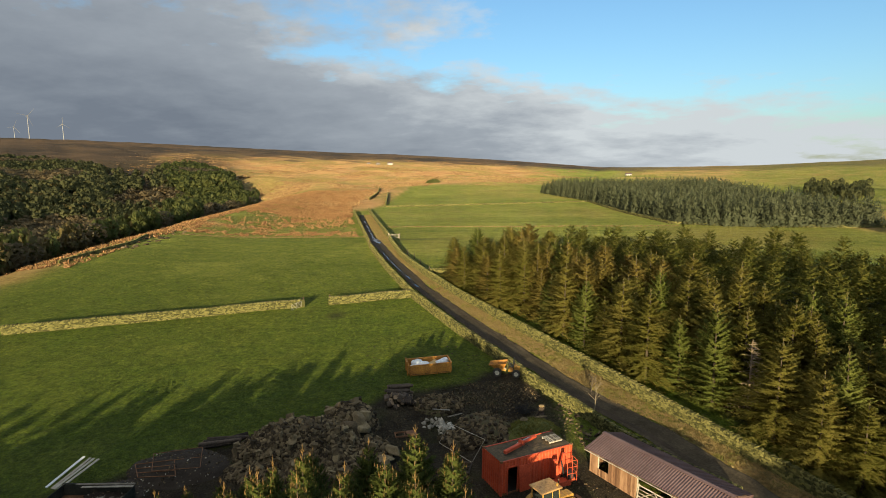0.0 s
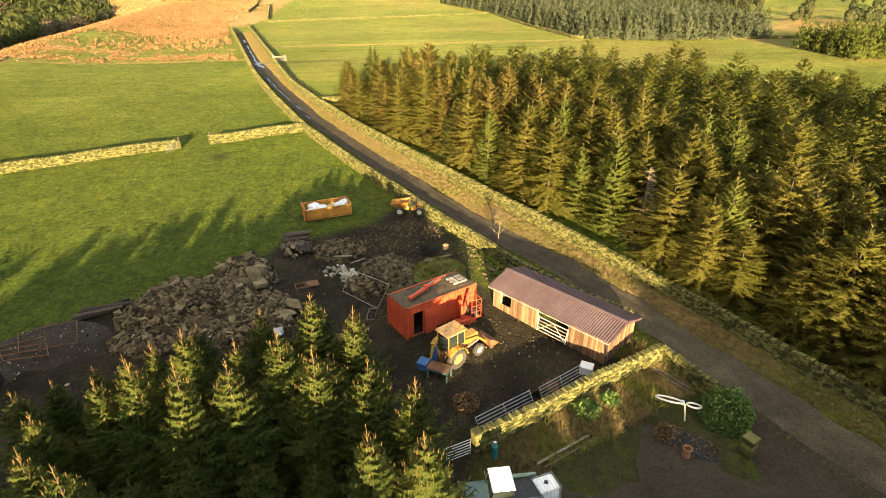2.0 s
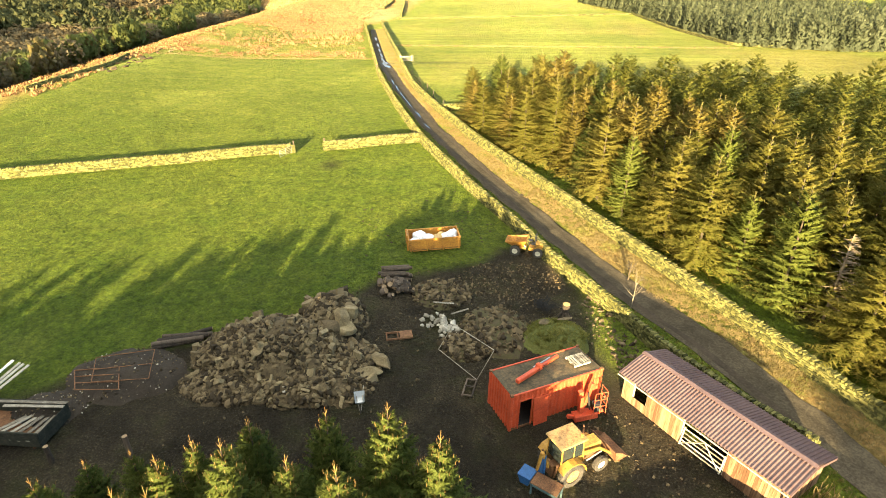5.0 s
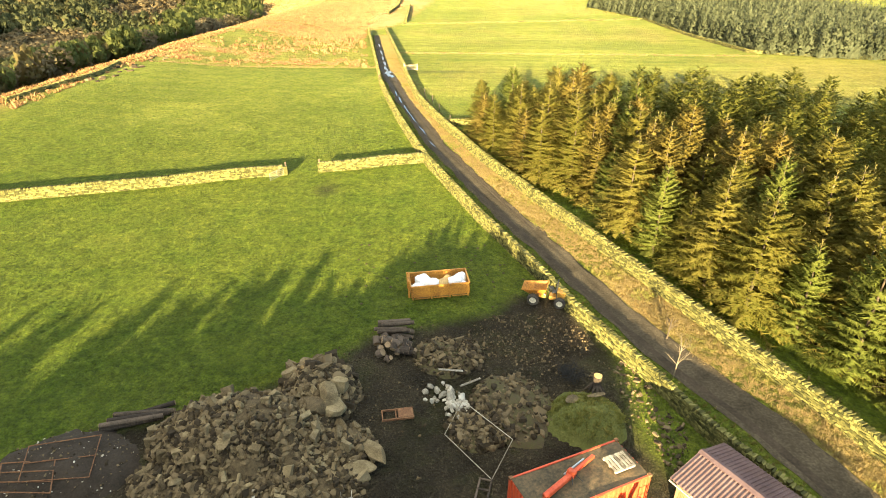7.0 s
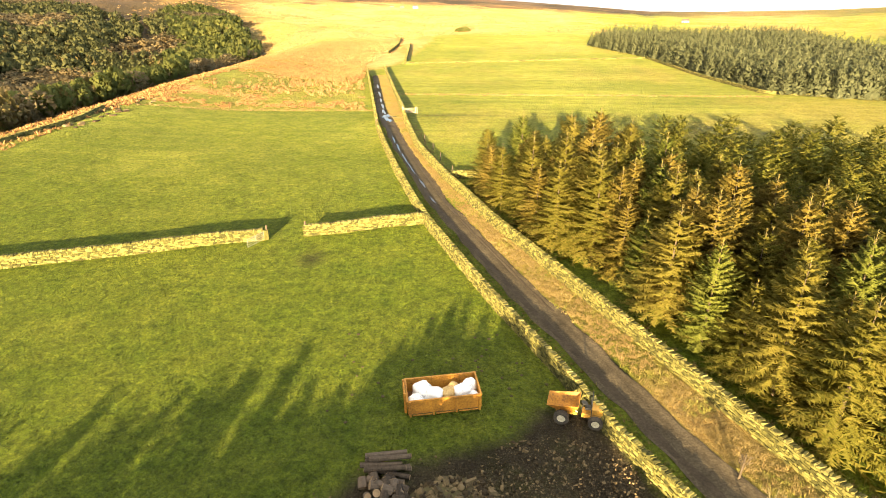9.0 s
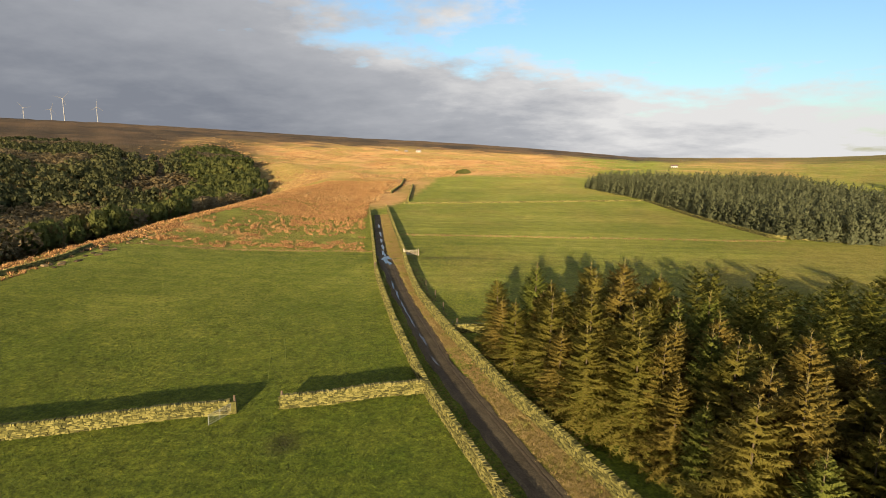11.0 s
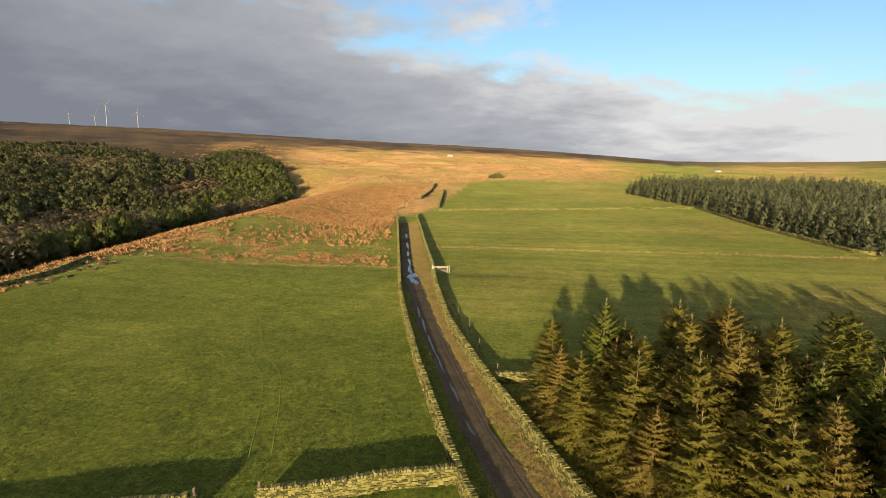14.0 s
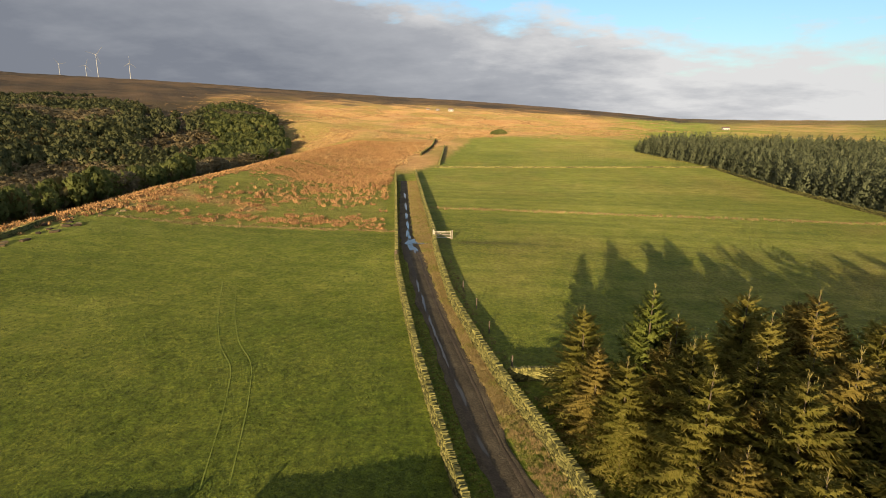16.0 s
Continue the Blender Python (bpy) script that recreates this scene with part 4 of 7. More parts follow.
def wood(name, label, material, shapes, spots, trunk=0.0):
    vs, fs, ns, n = [], [], [], 0
    rng = random.Random(2)
    for x, y, h, r, base in spots:
        v, f = shapes[rng.randrange(len(shapes))]
        z = gz(x, y)
        turn = rot_z(rng.uniform(0, 6.28)).T
        vs.append((v * (r, r, (h - base) / 2)) @ turn + (x, y, z + base + (h - base) / 2))
        ns.append((v / np.linalg.norm(v, axis=1)[:, None] + (0, 0, 0.6)) @ turn)
        fs.append(f + n)
        n += len(v)
        if trunk:
            a = np.array([(0, 0, 0), (0.25, 0, 0), (0.1, 0.2, 0), (0.1, 0.08, h * 0.8)]) * (trunk, trunk, 1) + (x, y, z)
            vs.append(a)
            ns.append(np.array([(-0.6, -0.8, 0), (1, 0, 0), (0, 1, 0), (0, -1, 0)]))
            fs.append(np.array([(0, 1, 3), (1, 2, 3), (2, 0, 3)]) + n)
            n += 4
    ob = mesh_of(name, np.concatenate(vs), [tuple(t) for t in np.concatenate(fs).tolist()], material, normals=np.concatenate(ns))
    return tagged(ob, label, "trees", kind="stuff")


PINE = surface("pine_foliage", [(0.085, 0.1, 0.034), (0.15, 0.166, 0.054), (0.215, 0.222, 0.078)], 0.03, 0.22, rough=0.9, bump=0, vary=0.1, island=True, thin=0.6, spec=0.05)
# the pine greens again, dimmed and bluer: distant shade and haze in the colour
PINE_FAR = surface("hazed_pine_foliage", [(0.0689, 0.0768, 0.0344), (0.1132, 0.1181, 0.0522), (0.1574, 0.1525, 0.0689)], 0.03, 0.22, rough=0.9, bump=0, vary=0.1, island=True, thin=0.5, spec=0.05)
TWIGS = surface("bare_twigs", [(0.135, 0.1053, 0.0607), (0.216, 0.1688, 0.0945), (0.297, 0.2362, 0.135)], 0.05, 0.3, rough=0.9, bump=0, vary=0.1, island=True, thin=0.6, spec=0.05)
LARCH = surface("brown_larch", [(0.10, 0.085, 0.03), (0.19, 0.14, 0.05)], 0.1, 0.5, rough=0.9, bump=0, vary=0.2, island=True, thin=0.4)


def clough_wood():
    rng = random.Random(17)
    top_az = [22, 23, 24.3, 26, 28, 30, 31.5, 33.5, 36, 41, 46, 60]
    top_el = [-9, -2.6, -0.2, 0.6, 1.1, 0.8, 0.2, 0.0, 0.9, 1.75, 1.5, 1.4]
    pine, bare, larch, back = [], [], [], []
    tries = 0
    while tries < 19000:
        tries += 1
        az = rng.uniform(23.2, 64)
        r = 80 + 760 * rng.random() ** 0.75
        x, y = -6 - r * math.sin(radians(az)), 46 + r * math.cos(radians(az))
        edge = -84 - 0.07 * (y - 120)
        if edge - x < 13 or y < 30:
            continue
        z = gz(x, y)
        h = rng.uniform(4.6, 9.8)
        lim = 22 + r * math.tan(radians(float(np.interp(az, top_az, top_el))))
        if z + h * 0.9 > lim + rng.uniform(-2, 2):
            continue
        if 31 < az < 35.5 and r > 430 and rng.random() < 0.75:
            continue
        n = noise.noise((x * 0.016, y * 0.016, 1.5)) + rng.uniform(-0.18, 0.18)
        deep = edge - x + 14 * noise.noise((x * 0.02, y * 0.02, 8))
        if 110 < deep < 150 and az > 29 and rng.random() < 0.3:
            continue
        near_rim = edge - x < 34 and az > 35
        s = 1.0 if r < 400 else 1.25
        if n < (-0.34 if deep < 125 else -0.08) or near_rim and rng.random() < 0.4:
            bare.append((x, y, h * 0.75, h * 0.4 * s, h * 0.1))
        elif n > 0.3 and rng.random() < 0.35:
            larch.append((x, y, h * 0.9, h * 0.26 * s, h * 0.1))
        else:
            (pine if deep < 125 or az < 30.5 else back).append((x, y, h, h * 0.29 * s, h * 0.15))
    near = lambda t: math.hypot(t[0] + 6, t[1] - 60) < 230
    wood("pine_wood", "dark green pines on the near side of a moorland clough", PINE, [crown_shape(i, 190, 1.0, 0.23) for i in range(41, 46)], [t for t in pine if near(t)], 1.0)
    wood("pine_wood", "dark green pines filling a moorland clough", PINE, [crown_shape(i, 46, 1.0, 0.42) for i in range(41, 46)], [t for t in pine if not near(t)], 1.0)
    wood("pine_wood", "pines on the far slope of a clough, coloured dim for shade and haze", PINE_FAR, [crown_shape(i, 46, 1.0, 0.42) for i in range(41, 46)], back, 1.0)
    wood("broadleaf_wood", "bare grey-brown winter trees along the rim of a clough", TWIGS, [crown_shape(i, 170, 0.95, 0.17) for i in range(51, 55)], [t for t in bare if near(t)], 1.0)
    wood("broadleaf_wood", "bare grey-brown winter trees on the clough side", TWIGS, [crown_shape(i, 48, 0.95, 0.34) for i in range(51, 55)], [t for t in bare if not near(t)], 1.0)
    wood("larch_trees", "russet larches among the pines", LARCH, [crown_shape(i, 48, 1.0, 0.36) for i in range(56, 58)], larch, 1.0)


clough_wood()


def cone_shape(seed, n, r, size):
    """A far spruce of unit height: upswept plumes over an uneven cone."""
    rng = np.random.default_rng(seed)
    v = []
    for i in range(n):
        z = 1 - math.sqrt(rng.uniform(0.0, 0.97))
        a = rng.uniform(0, 6.283)
        out, side = np.array((math.cos(a), math.sin(a), 0)), np.array((-math.sin(a), math.cos(a), 0))
        tier = 1 + 0.16 * math.sin(z * 34 + 2 * math.sin(a + seed))
        rad = r * (1 - z) ** 0.75 * tier * rng.uniform(0.7, 1.0)
        c = out * rad + (0, 0, z)
        s = size * (0.6 + 0.6 * (1 - z)) * rng.uniform(0.7, 1.3)
        w = side * s * rng.uniform(0.28, 0.5) + out * s * rng.uniform(-0.2, 0.2)
        v += [c - w, c + w, c + out * s * rng.uniform(0.2, 0.6) + side * s * rng.uniform(-0.5, 0.5) + (0, 0, s * rng.uniform(0.5, 1.1))]
    v += [np.array(p) for p in ((0.02, 0, 0.88), (-0.01, 0.02, 0.88), (0, 0, 1.05))]
    return np.array(v), np.arange(len(v)).reshape(-1, 3)


def far_spruces():
    rng = random.Random(23)
    spots = []
    shape = [cone_shape(s, 300, 0.3, 0.085) for s in (61, 62, 63)]
    y = 163.0
    while y < 372:
        x0 = float(np.interp(y, [160, 172, 210, 277, 350, 372], [90, 68.5, 66, 64.5, 50, 62])) + 2
        x = x0
        while x < 127 + 0.2 * (y - 163):
            depth = min(x - x0, y - 161)
            spots.append((x + rng.uniform(-1, 1), y + rng.uniform(-1, 1), rng.uniform(7.5, 10.0) * (0.86 if depth < 3 else 1)))
            x += 2.6 if depth < 12 else 5.0
        y += 2.7 if y < 174 else 4.4
    vs, fs, ns, n = [], [], [], 0
    for x, y, h in spots:
        v, f = shape[rng.randrange(3)]
        turn = rot_z(rng.uniform(0, 6.28)).T
        vs.append((v * h) @ turn + (x, y, gz(x, y)))
        ns.append(round_normals(v) @ turn)
        fs.append(np.array(f) + n)
        n += len(v)
    ob = mesh_of("spruce_wood", np.concatenate(vs), [tuple(t) for t in np.concatenate(fs).tolist()], SITKA, normals=np.concatenate(ns))
    tagged(ob, "dense blue-green spruce wood beyond the pasture", "trees", kind="stuff")
    # a clump on the green hill beyond, and single trees near it
    spots = []
    for i in range(70):
        az, r = rng.uniform(31.5, 36), rng.uniform(330, 460)
        spots.append((-1 + r * math.sin(radians(az)), -6 + r * math.cos(radians(az)), rng.uniform(5, 8), rng.uniform(1.6, 2.5), 0.6))
    for i in range(34):
        az, r = rng.uniform(37, 48), rng.uniform(270, 460)
        spots.append((-1 + r * math.sin(radians(az)), -6 + r * math.cos(radians(az)), rng.uniform(4, 7.5), rng.uniform(1.5, 2.6), 0.5))
    wood("hedgerow_trees", "distant scattered trees on a green hillside", PINE_FAR, [crown_shape(i, 160, 1.0, 0.22) for i in (71, 72)], spots, 1.5)
    block = [(118 + 3.1 * a + rng.uniform(-0.7, 0.7), 119 + 3.0 * b - 0.35 * a + rng.uniform(-0.7, 0.7)) for a in range(24) for b in range(7)]
    vs, fs, ns, n = [], [], [], 0
    for x, y in block:
        v, f = shape[rng.randrange(3)]
        turn = rot_z(rng.uniform(0, 6.28)).T
        vs.append((v * rng.uniform(6.8, 8.6)) @ turn + (x, y, gz(x, y)))
        ns.append(round_normals(v) @ turn)
        fs.append(f + n)
        n += len(v)
    ob = mesh_of("conifer_block", np.concatenate(vs), [tuple(t) for t in np.concatenate(fs).tolist()], LUSH, normals=np.concatenate(ns))
    tagged(ob, "square block of dark green young conifers by a clearing", "trees", kind="stuff")


far_spruces()


# ---- the yard: container, shed, machines
GLASS = bpy.data.materials.new("cab_glass")
GLASS.use_nodes = True
GLASS.node_tree.nodes["Principled BSDF"].inputs["Base Color"].default_value = (0.04, 0.05, 0.045, 1)
GLASS.node_tree.nodes["Principled BSDF"].inputs["Transmission Weight"].default_value = 0.35
GLASS.node_tree.nodes["Principled BSDF"].inputs["Roughness"].default_value = 0.05
ROOF_DIRT = surface("rusty_mossy_roof", [(0.03, 0.028, 0.018), (0.09, 0.065, 0.035), (0.19, 0.12, 0.06)], 0.9, 7, rough=0.85)
DARK = surface("dark_interior", [(0.012, 0.011, 0.010), (0.03, 0.027, 0.024)], 2, 9)
BLUE = surface("blue_machine_paint", [(0.015, 0.06, 0.16), (0.03, 0.12, 0.30)], 2, 12, rough=0.5, bump=0.1)
TEAL = surface("teal_grey_paint", [(0.05, 0.09, 0.09), (0.11, 0.17, 0.17)], 2, 12, rough=0.6, bump=0.1)
CREAM = surface("cream_wheel_paint", [(0.35, 0.3, 0.2), (0.7, 0.66, 0.52)], 4, 20, rough=0.6)
WHITE = surface("white_paint", [(0.55, 0.55, 0.53), (0.8, 0.8, 0.78)], 3, 16, rough=0.4, bump=0.05)
BLACKP = surface("black_plastic", [(0.015, 0.015, 0.015), (0.04, 0.04, 0.04)], 4, 20, rough=0.5)


def corrugated(length, height, pitch=0.28, deep=0.045, gap=None):
    """A ribbed steel wall in the xz plane, with thickness; gap: from, to and height of a doorway."""
    bm = bmesh.new()
    spans = [(0, length, 0, height)]
    if gap:
        spans = [(0, gap[0], 0, height), (gap[1], length, 0, height), (gap[0], gap[1], gap[2], height)]
    for x0, x1, z0, z1 in spans:
        pts, x = [], x0
        while x < x1 - 1e-6:
            for dx, dy in ((0, 0), (0.35, 0), (0.5, deep), (0.85, deep)):
                if x + dx * pitch < x1:
                    pts.append((x + dx * pitch, dy))
            x += pitch
        pts.append((x1, 0))
        front = [[bm.verts.new((px, py - deep, z)) for px, py in pts] for z in (z0, z1)]
        back = [[bm.verts.new((px, py - deep + 0.03, z)) for px, py in pts] for z in (z0, z1)]
        for i in range(len(pts) - 1):
            bm.faces.new((front[0][i], front[0][i + 1], front[1][i + 1], front[1][i]))
            bm.faces.new((back[0][i + 1], back[0][i], back[1][i], back[1][i + 1]))
            bm.faces.new((front[1][i], front[1][i + 1], back[1][i + 1], back[1][i]))
        for k in (0, -1):
            bm.faces.new((front[0][k], front[1][k], back[1][k], back[0][k]))
    bmesh.ops.recalc_face_normals(bm, faces=bm.faces[:])
    return bm


def container():
    l, w, h = 6.25, 2.44, 2.5
    root = thing("shipping_container", pose(1.45, 28.05, gz(3.5, 30) - 0.08, 0, 1.2, 28.5), "red corrugated steel container with an open doorway and rusty roof", "container")
    front = part("front_wall", corrugated(l, h, gap=(0.55, 1.35, 2.0)), RED, root)
    back = part("back_wall", corrugated(l, h), RED, root)
    back.matrix_basis = pose(l, w, 0, 0, 0, 180)
    end_l = part("end_wall", corrugated(w, h), RED, root)
    end_l.matrix_basis = pose(0, w, 0, 0, 0, -90)
    end_r = part("end_wall", corrugated(w, h), RED, root)
    end_r.matrix_basis = pose(l, 0, 0, 0, 0, 90)
    for x in (0, l):
        for y in (0, w):
            box_part("corner_post", (x, y, h / 2), (0.15, 0.15, h + 0.06), RED, root)
            box_part("corner_casting", (x, y, h + 0.05), (0.2, 0.18, 0.13), RUST, root)
    for y in (0, w):
        box_part("top_rail", (l / 2, y, h + 0.01), (l, 0.1, 0.1), RED, root)
        box_part("bottom_rail", (l / 2, y, 0.05), (l, 0.1, 0.16), RUST, root)
    bm = bmesh.new()
    bmesh.ops.create_grid(bm, x_segments=20, y_segments=8, size=0.5, matrix=Matrix.Translation((l / 2, w / 2, h + 0.03)) @ Matrix.Diagonal((l, w, 1, 1)))
    for v in bm.verts:
        v.co.z += 0.035 * noise.noise(v.co * 1.7) - 0.03 * math.sin(math.pi * v.co.x / l)
    roof = part("roof", bm, ROOF_DIRT, root, "rusty steel roof patched with moss")
    solid = roof.modifiers.new("thick", "SOLIDIFY")
    solid.thickness = 0.03
    box_part("floor", (l / 2, w / 2, 0.09), (l, w, 0.1), DARK, root)
    door = part("door_frame", bmesh.new(), RED, root)
    bm = bmesh.new()
    for x in (0.52, 1.38):
        bx(bm, (x, -0.05, 1.0), (0.07, 0.08, 2.0), None, 0.008)
    bx(bm, (0.95, -0.05, 2.02), (0.93, 0.08, 0.07), None, 0.008)
    bm.to_mesh(door.data)
    bm.free()
    # an old door leaf leans against the front
    box_part("door", (1.95, -0.16, 0.98), (0.95, 0.05, 1.92), RED, root, turn_of(-6, 0, 0), 0.01, "red sheet steel door leaning beside the doorway")
    return root


box_m = container().matrix_world.copy()


def on_box(x, y, z, rz=0):
    return box_m @ pose(x, y, z, 0, 0, rz)


def roof_jib():
    root = thing("crane_jib", on_box(0.75, 0.75, 2.62, 17), "faded red hydraulic crane jib lying on the container roof", "crane part")
    box_part("outer_boom", (1.05, 0, 0.14), (2.1, 0.26, 0.26), RED, root, None, 0.03)
    box_part("inner_boom", (2.9, 0.02, 0.14), (1.7, 0.18, 0.18), RED, root, None, 0.02)
    rod_part("ram", (1.7, 0.22, 0.17), (3.2, 0.2, 0.17), 0.05, GALV, root)
    bm = bmesh.new()
    bx(bm, (2.0, 0.02, 0.22), (0.36, 0.4, 0.34), turn_of(0, 20, 10), 0.03)
    part("knuckle", bm, RED, root)
    for i in range(5):
        a = i * 1.25
        rod_part("hose", (2.0, 0.0, 0.3), (2.0 + 0.5 * math.cos(a), 0.5 * math.sin(a) - 0.1, 0.06), 0.02, BLACKP, root)


roof_jib()


def pallet(m, label):
    root = thing("pallet", m, label, "pallet", "pallets")
    for i in range(7):
        box_part("deck_board", (-0.55 + i * 0.183, 0, 0.13), (0.12, 1.0, 0.022), GREYWOOD, root, None, 0.004)
    for y in (-0.44, 0, 0.44):
        box_part("bearer", (0, y, 0.06), (1.2, 0.09, 0.11), GREYWOOD, root, None, 0.004)


pallet(on_box(5.3, 1.1, 2.62, 0), "weathered grey pallet lying on the container roof")


def shed():
    """Long stable with a brown sheeted roof; x runs along the front, y to the back."""
    l, w, h, rise = 9.8, 3.8, 2.05, 0.55
    base = gz(13, 27) + 0.05
    root = thing("shed", pose(8.5, 31.3, base, 0, 0.6, -53.7), "low timber-boarded shed under a brown corrugated roof", "shed")

    def boards(x0, x1, y, top, turned=False, z0=0.0):
        n = max(1, round((x1 - x0) / 0.15))
        for i in range(n):
            x = x0 + (i + 0.5) * (x1 - x0) / n
            z1 = top(x) if callable(top) else top
            size, at = ((x1 - x0) / n * 0.94, 0.03, z1 - z0), (x, y + random.uniform(-0.008, 0.008), (z0 + z1) / 2)
            if turned:
                size, at = (size[1], size[0], size[2]), (y + random.uniform(-0.008, 0.008), x, (z0 + z1) / 2)
            box_part("board", at, size, TIMBER, root, None, 0)

    boards(0, 0.75, 0, h)
    boards(0.75, 1.75, 0, 0.75)
    boards(1.75, 4.2, 0, h)
    boards(6.9, l, 0, h)
    slope = lambda y: h + rise * (1 - abs(y - w / 2) / (w / 2)) - 0.03
    boards(0, w, l, slope, True)
    boards(0, w, 0, slope, True)
    boards(0, l, w, h)
    for x in (0.06, 0.75, 1.75, 4.2, 6.9, l - 0.06):
        box_part("post", (x, 0.07, h / 2), (0.11, 0.1, h), GREYWOOD, root)
        box_part("post", (x, w - 0.07, h / 2), (0.11, 0.1, h), GREYWOOD, root)
    box_part("wall_plate", (l / 2, 0.07, h - 0.05), (l, 0.1, 0.12), GREYWOOD, root)
    box_part("floor", (l / 2, w / 2, 0.02), (l - 0.1, w - 0.1, 0.06), DARK, root)
    for side, y0, y1 in ((0, -0.28, w / 2), (1, w + 0.28, w / 2)):
        bm = bmesh.new()
        pitch, x, pts = 0.19, -0.3, []
        while x < l + 0.35:
            pts += [(x, 0), (x + 0.1, 0), (x + 0.125, 0.045), (x + 0.165, 0.045)]
            x += pitch
        z0, z1 = h - 0.28 * rise / (w / 2), h + rise
        rows = []
        for q in (0, 1):
            for up in (0.04, 0.02):
                rows.append([bm.verts.new((px, y0 + (y1 - y0) * q, z0 + (z1 - z0) * q + up + pz)) for px, pz in pts])
        for i in range(len(pts) - 1):
            bm.faces.new((rows[0][i], rows[0][i + 1], rows[2][i + 1], rows[2][i]))
            bm.faces.new((rows[1][i], rows[1][i + 1], rows[3][i + 1], rows[3][i]))
            bm.faces.new((rows[0][i], rows[0][i + 1], rows[1][i + 1], rows[1][i]))
        bmesh.ops.recalc_face_normals(bm, faces=bm.faces[:])
        part("roof_sheet", bm, TIN, root, "brown box-profile roof sheeting")
    bm = bmesh.new()
    for s in (-1, 1):
        bx(bm, (l / 2, w / 2 + s * 0.11, h + rise + 0.075), (l + 0.64, 0.25, 0.02), turn_of(-s * 16, 0, 0))
    part("ridge_cap", bm, TIN, root)
    for x in (-0.3, l + 0.34):
        bm = bmesh.new()
        for s in (-1, 1):
            bx(bm, (x, w / 2 + s * (w / 4 + 0.07), h + rise / 2 - 0.07), (0.04, w / 2 + 0.4, 0.17), turn_of(-s * 16.1, 0, 0))
        part("barge_board", bm, TIN, root)
    bm = bmesh.new()
    bx(bm, (l / 2, -0.33, h - 0.13), (l + 0.6, 0.1, 0.07), None, 0.02)
    part("gutter", bm, GREYWOOD, root, "pale plastic gutter")
    rod_part("downpipe", (l + 0.2, -0.3, h - 0.15), (l + 0.08, 0.0, 0.1), 0.04, BLACKP, root)
    # the timber gate that closes the wide bay
    gate = new("gate")
    gate.parent = root
    gate.matrix_basis = pose(4.3, -0.14, 0.1, -10, 0, 0)
    for z in (0.1, 0.34, 0.58, 0.84, 1.1):
        box_part("rail", (1.28, 0, z), (2.5, 0.03, 0.09), GREYWOOD, gate)
    for x in (0.05, 2.5):
        box_part("stile", (x, 0, 0.6), (0.09, 0.05, 1.2), GREYWOOD, gate)
    rod_part("brace", (0.05, -0.02, 0.1), (1.3, -0.02, 1.1), 0.035, GREYWOOD, gate)
    rod_part("brace", (2.45, -0.02, 0.1), (1.3, -0.02, 1.1), 0.035, GREYWOOD, gate)
    return root


shed()


def wheel(parent, at, r, width, rim_mat, name="wheel", lugs=18):
    """A tyre with lugs round a dished rim; the axle runs along y."""
    hub = new(name)
    hub.parent = parent
    hub.matrix_basis = pose(*at)
    bm = bmesh.new()
    n, prof = 24, [(0.56, -0.5), (0.86, -0.5), (0.97, -0.36), (0.97, 0.36), (0.86, 0.5), (0.56, 0.5)]
    ring = [[bm.verts.new((r * p * math.cos(6.2832 * i / n), width * q, r * p * math.sin(6.2832 * i / n))) for p, q in prof] for i in range(n)]
    for i in range(n):
        j = (i + 1) % n
        for k in range(len(prof)):
            m = (k + 1) % len(prof)
            bm.faces.new((ring[i][k], ring[i][m], ring[j][m], ring[j][k]))
    for i in range(lugs):
        a = 6.2832 * i / lugs
        for s in (-1, 1):
            m = pose(0, 0, 0, 0, -math.degrees(a + s * 0.08), 0) @ pose(r * 0.975, s * width * 0.22, 0, s * 25)
            bx(bm, m.translation, (r * 0.06, width * 0.5, r * 0.08), m.to_3x3())
    bmesh.ops.recalc_face_normals(bm, faces=bm.faces[:])
    part("tyre", bm, RUBBER, hub)
    bm = bmesh.new()
    rod(bm, (0, -width * 0.33, 0), (0, width * 0.33, 0), r * 0.57, None, 20)
    for s in (-1, 1):
        rod(bm, (0, s * width * 0.33, 0), (0, s * width * 0.42, 0), r * 0.2, r * 0.15, 10)
    part("rim", bm, rim_mat, hub)
    return hub


OCHRE = surface("faded_ochre_paint", [(0.16, 0.075, 0.03), (0.36, 0.19, 0.075), (0.5, 0.3, 0.14)], 2, 12, rough=0.7)
CABTOP = surface("faded_cab_paint", [(0.13, 0.06, 0.025), (0.42, 0.24, 0.09), (0.56, 0.34, 0.14)], 1.6, 9, rough=0.6)


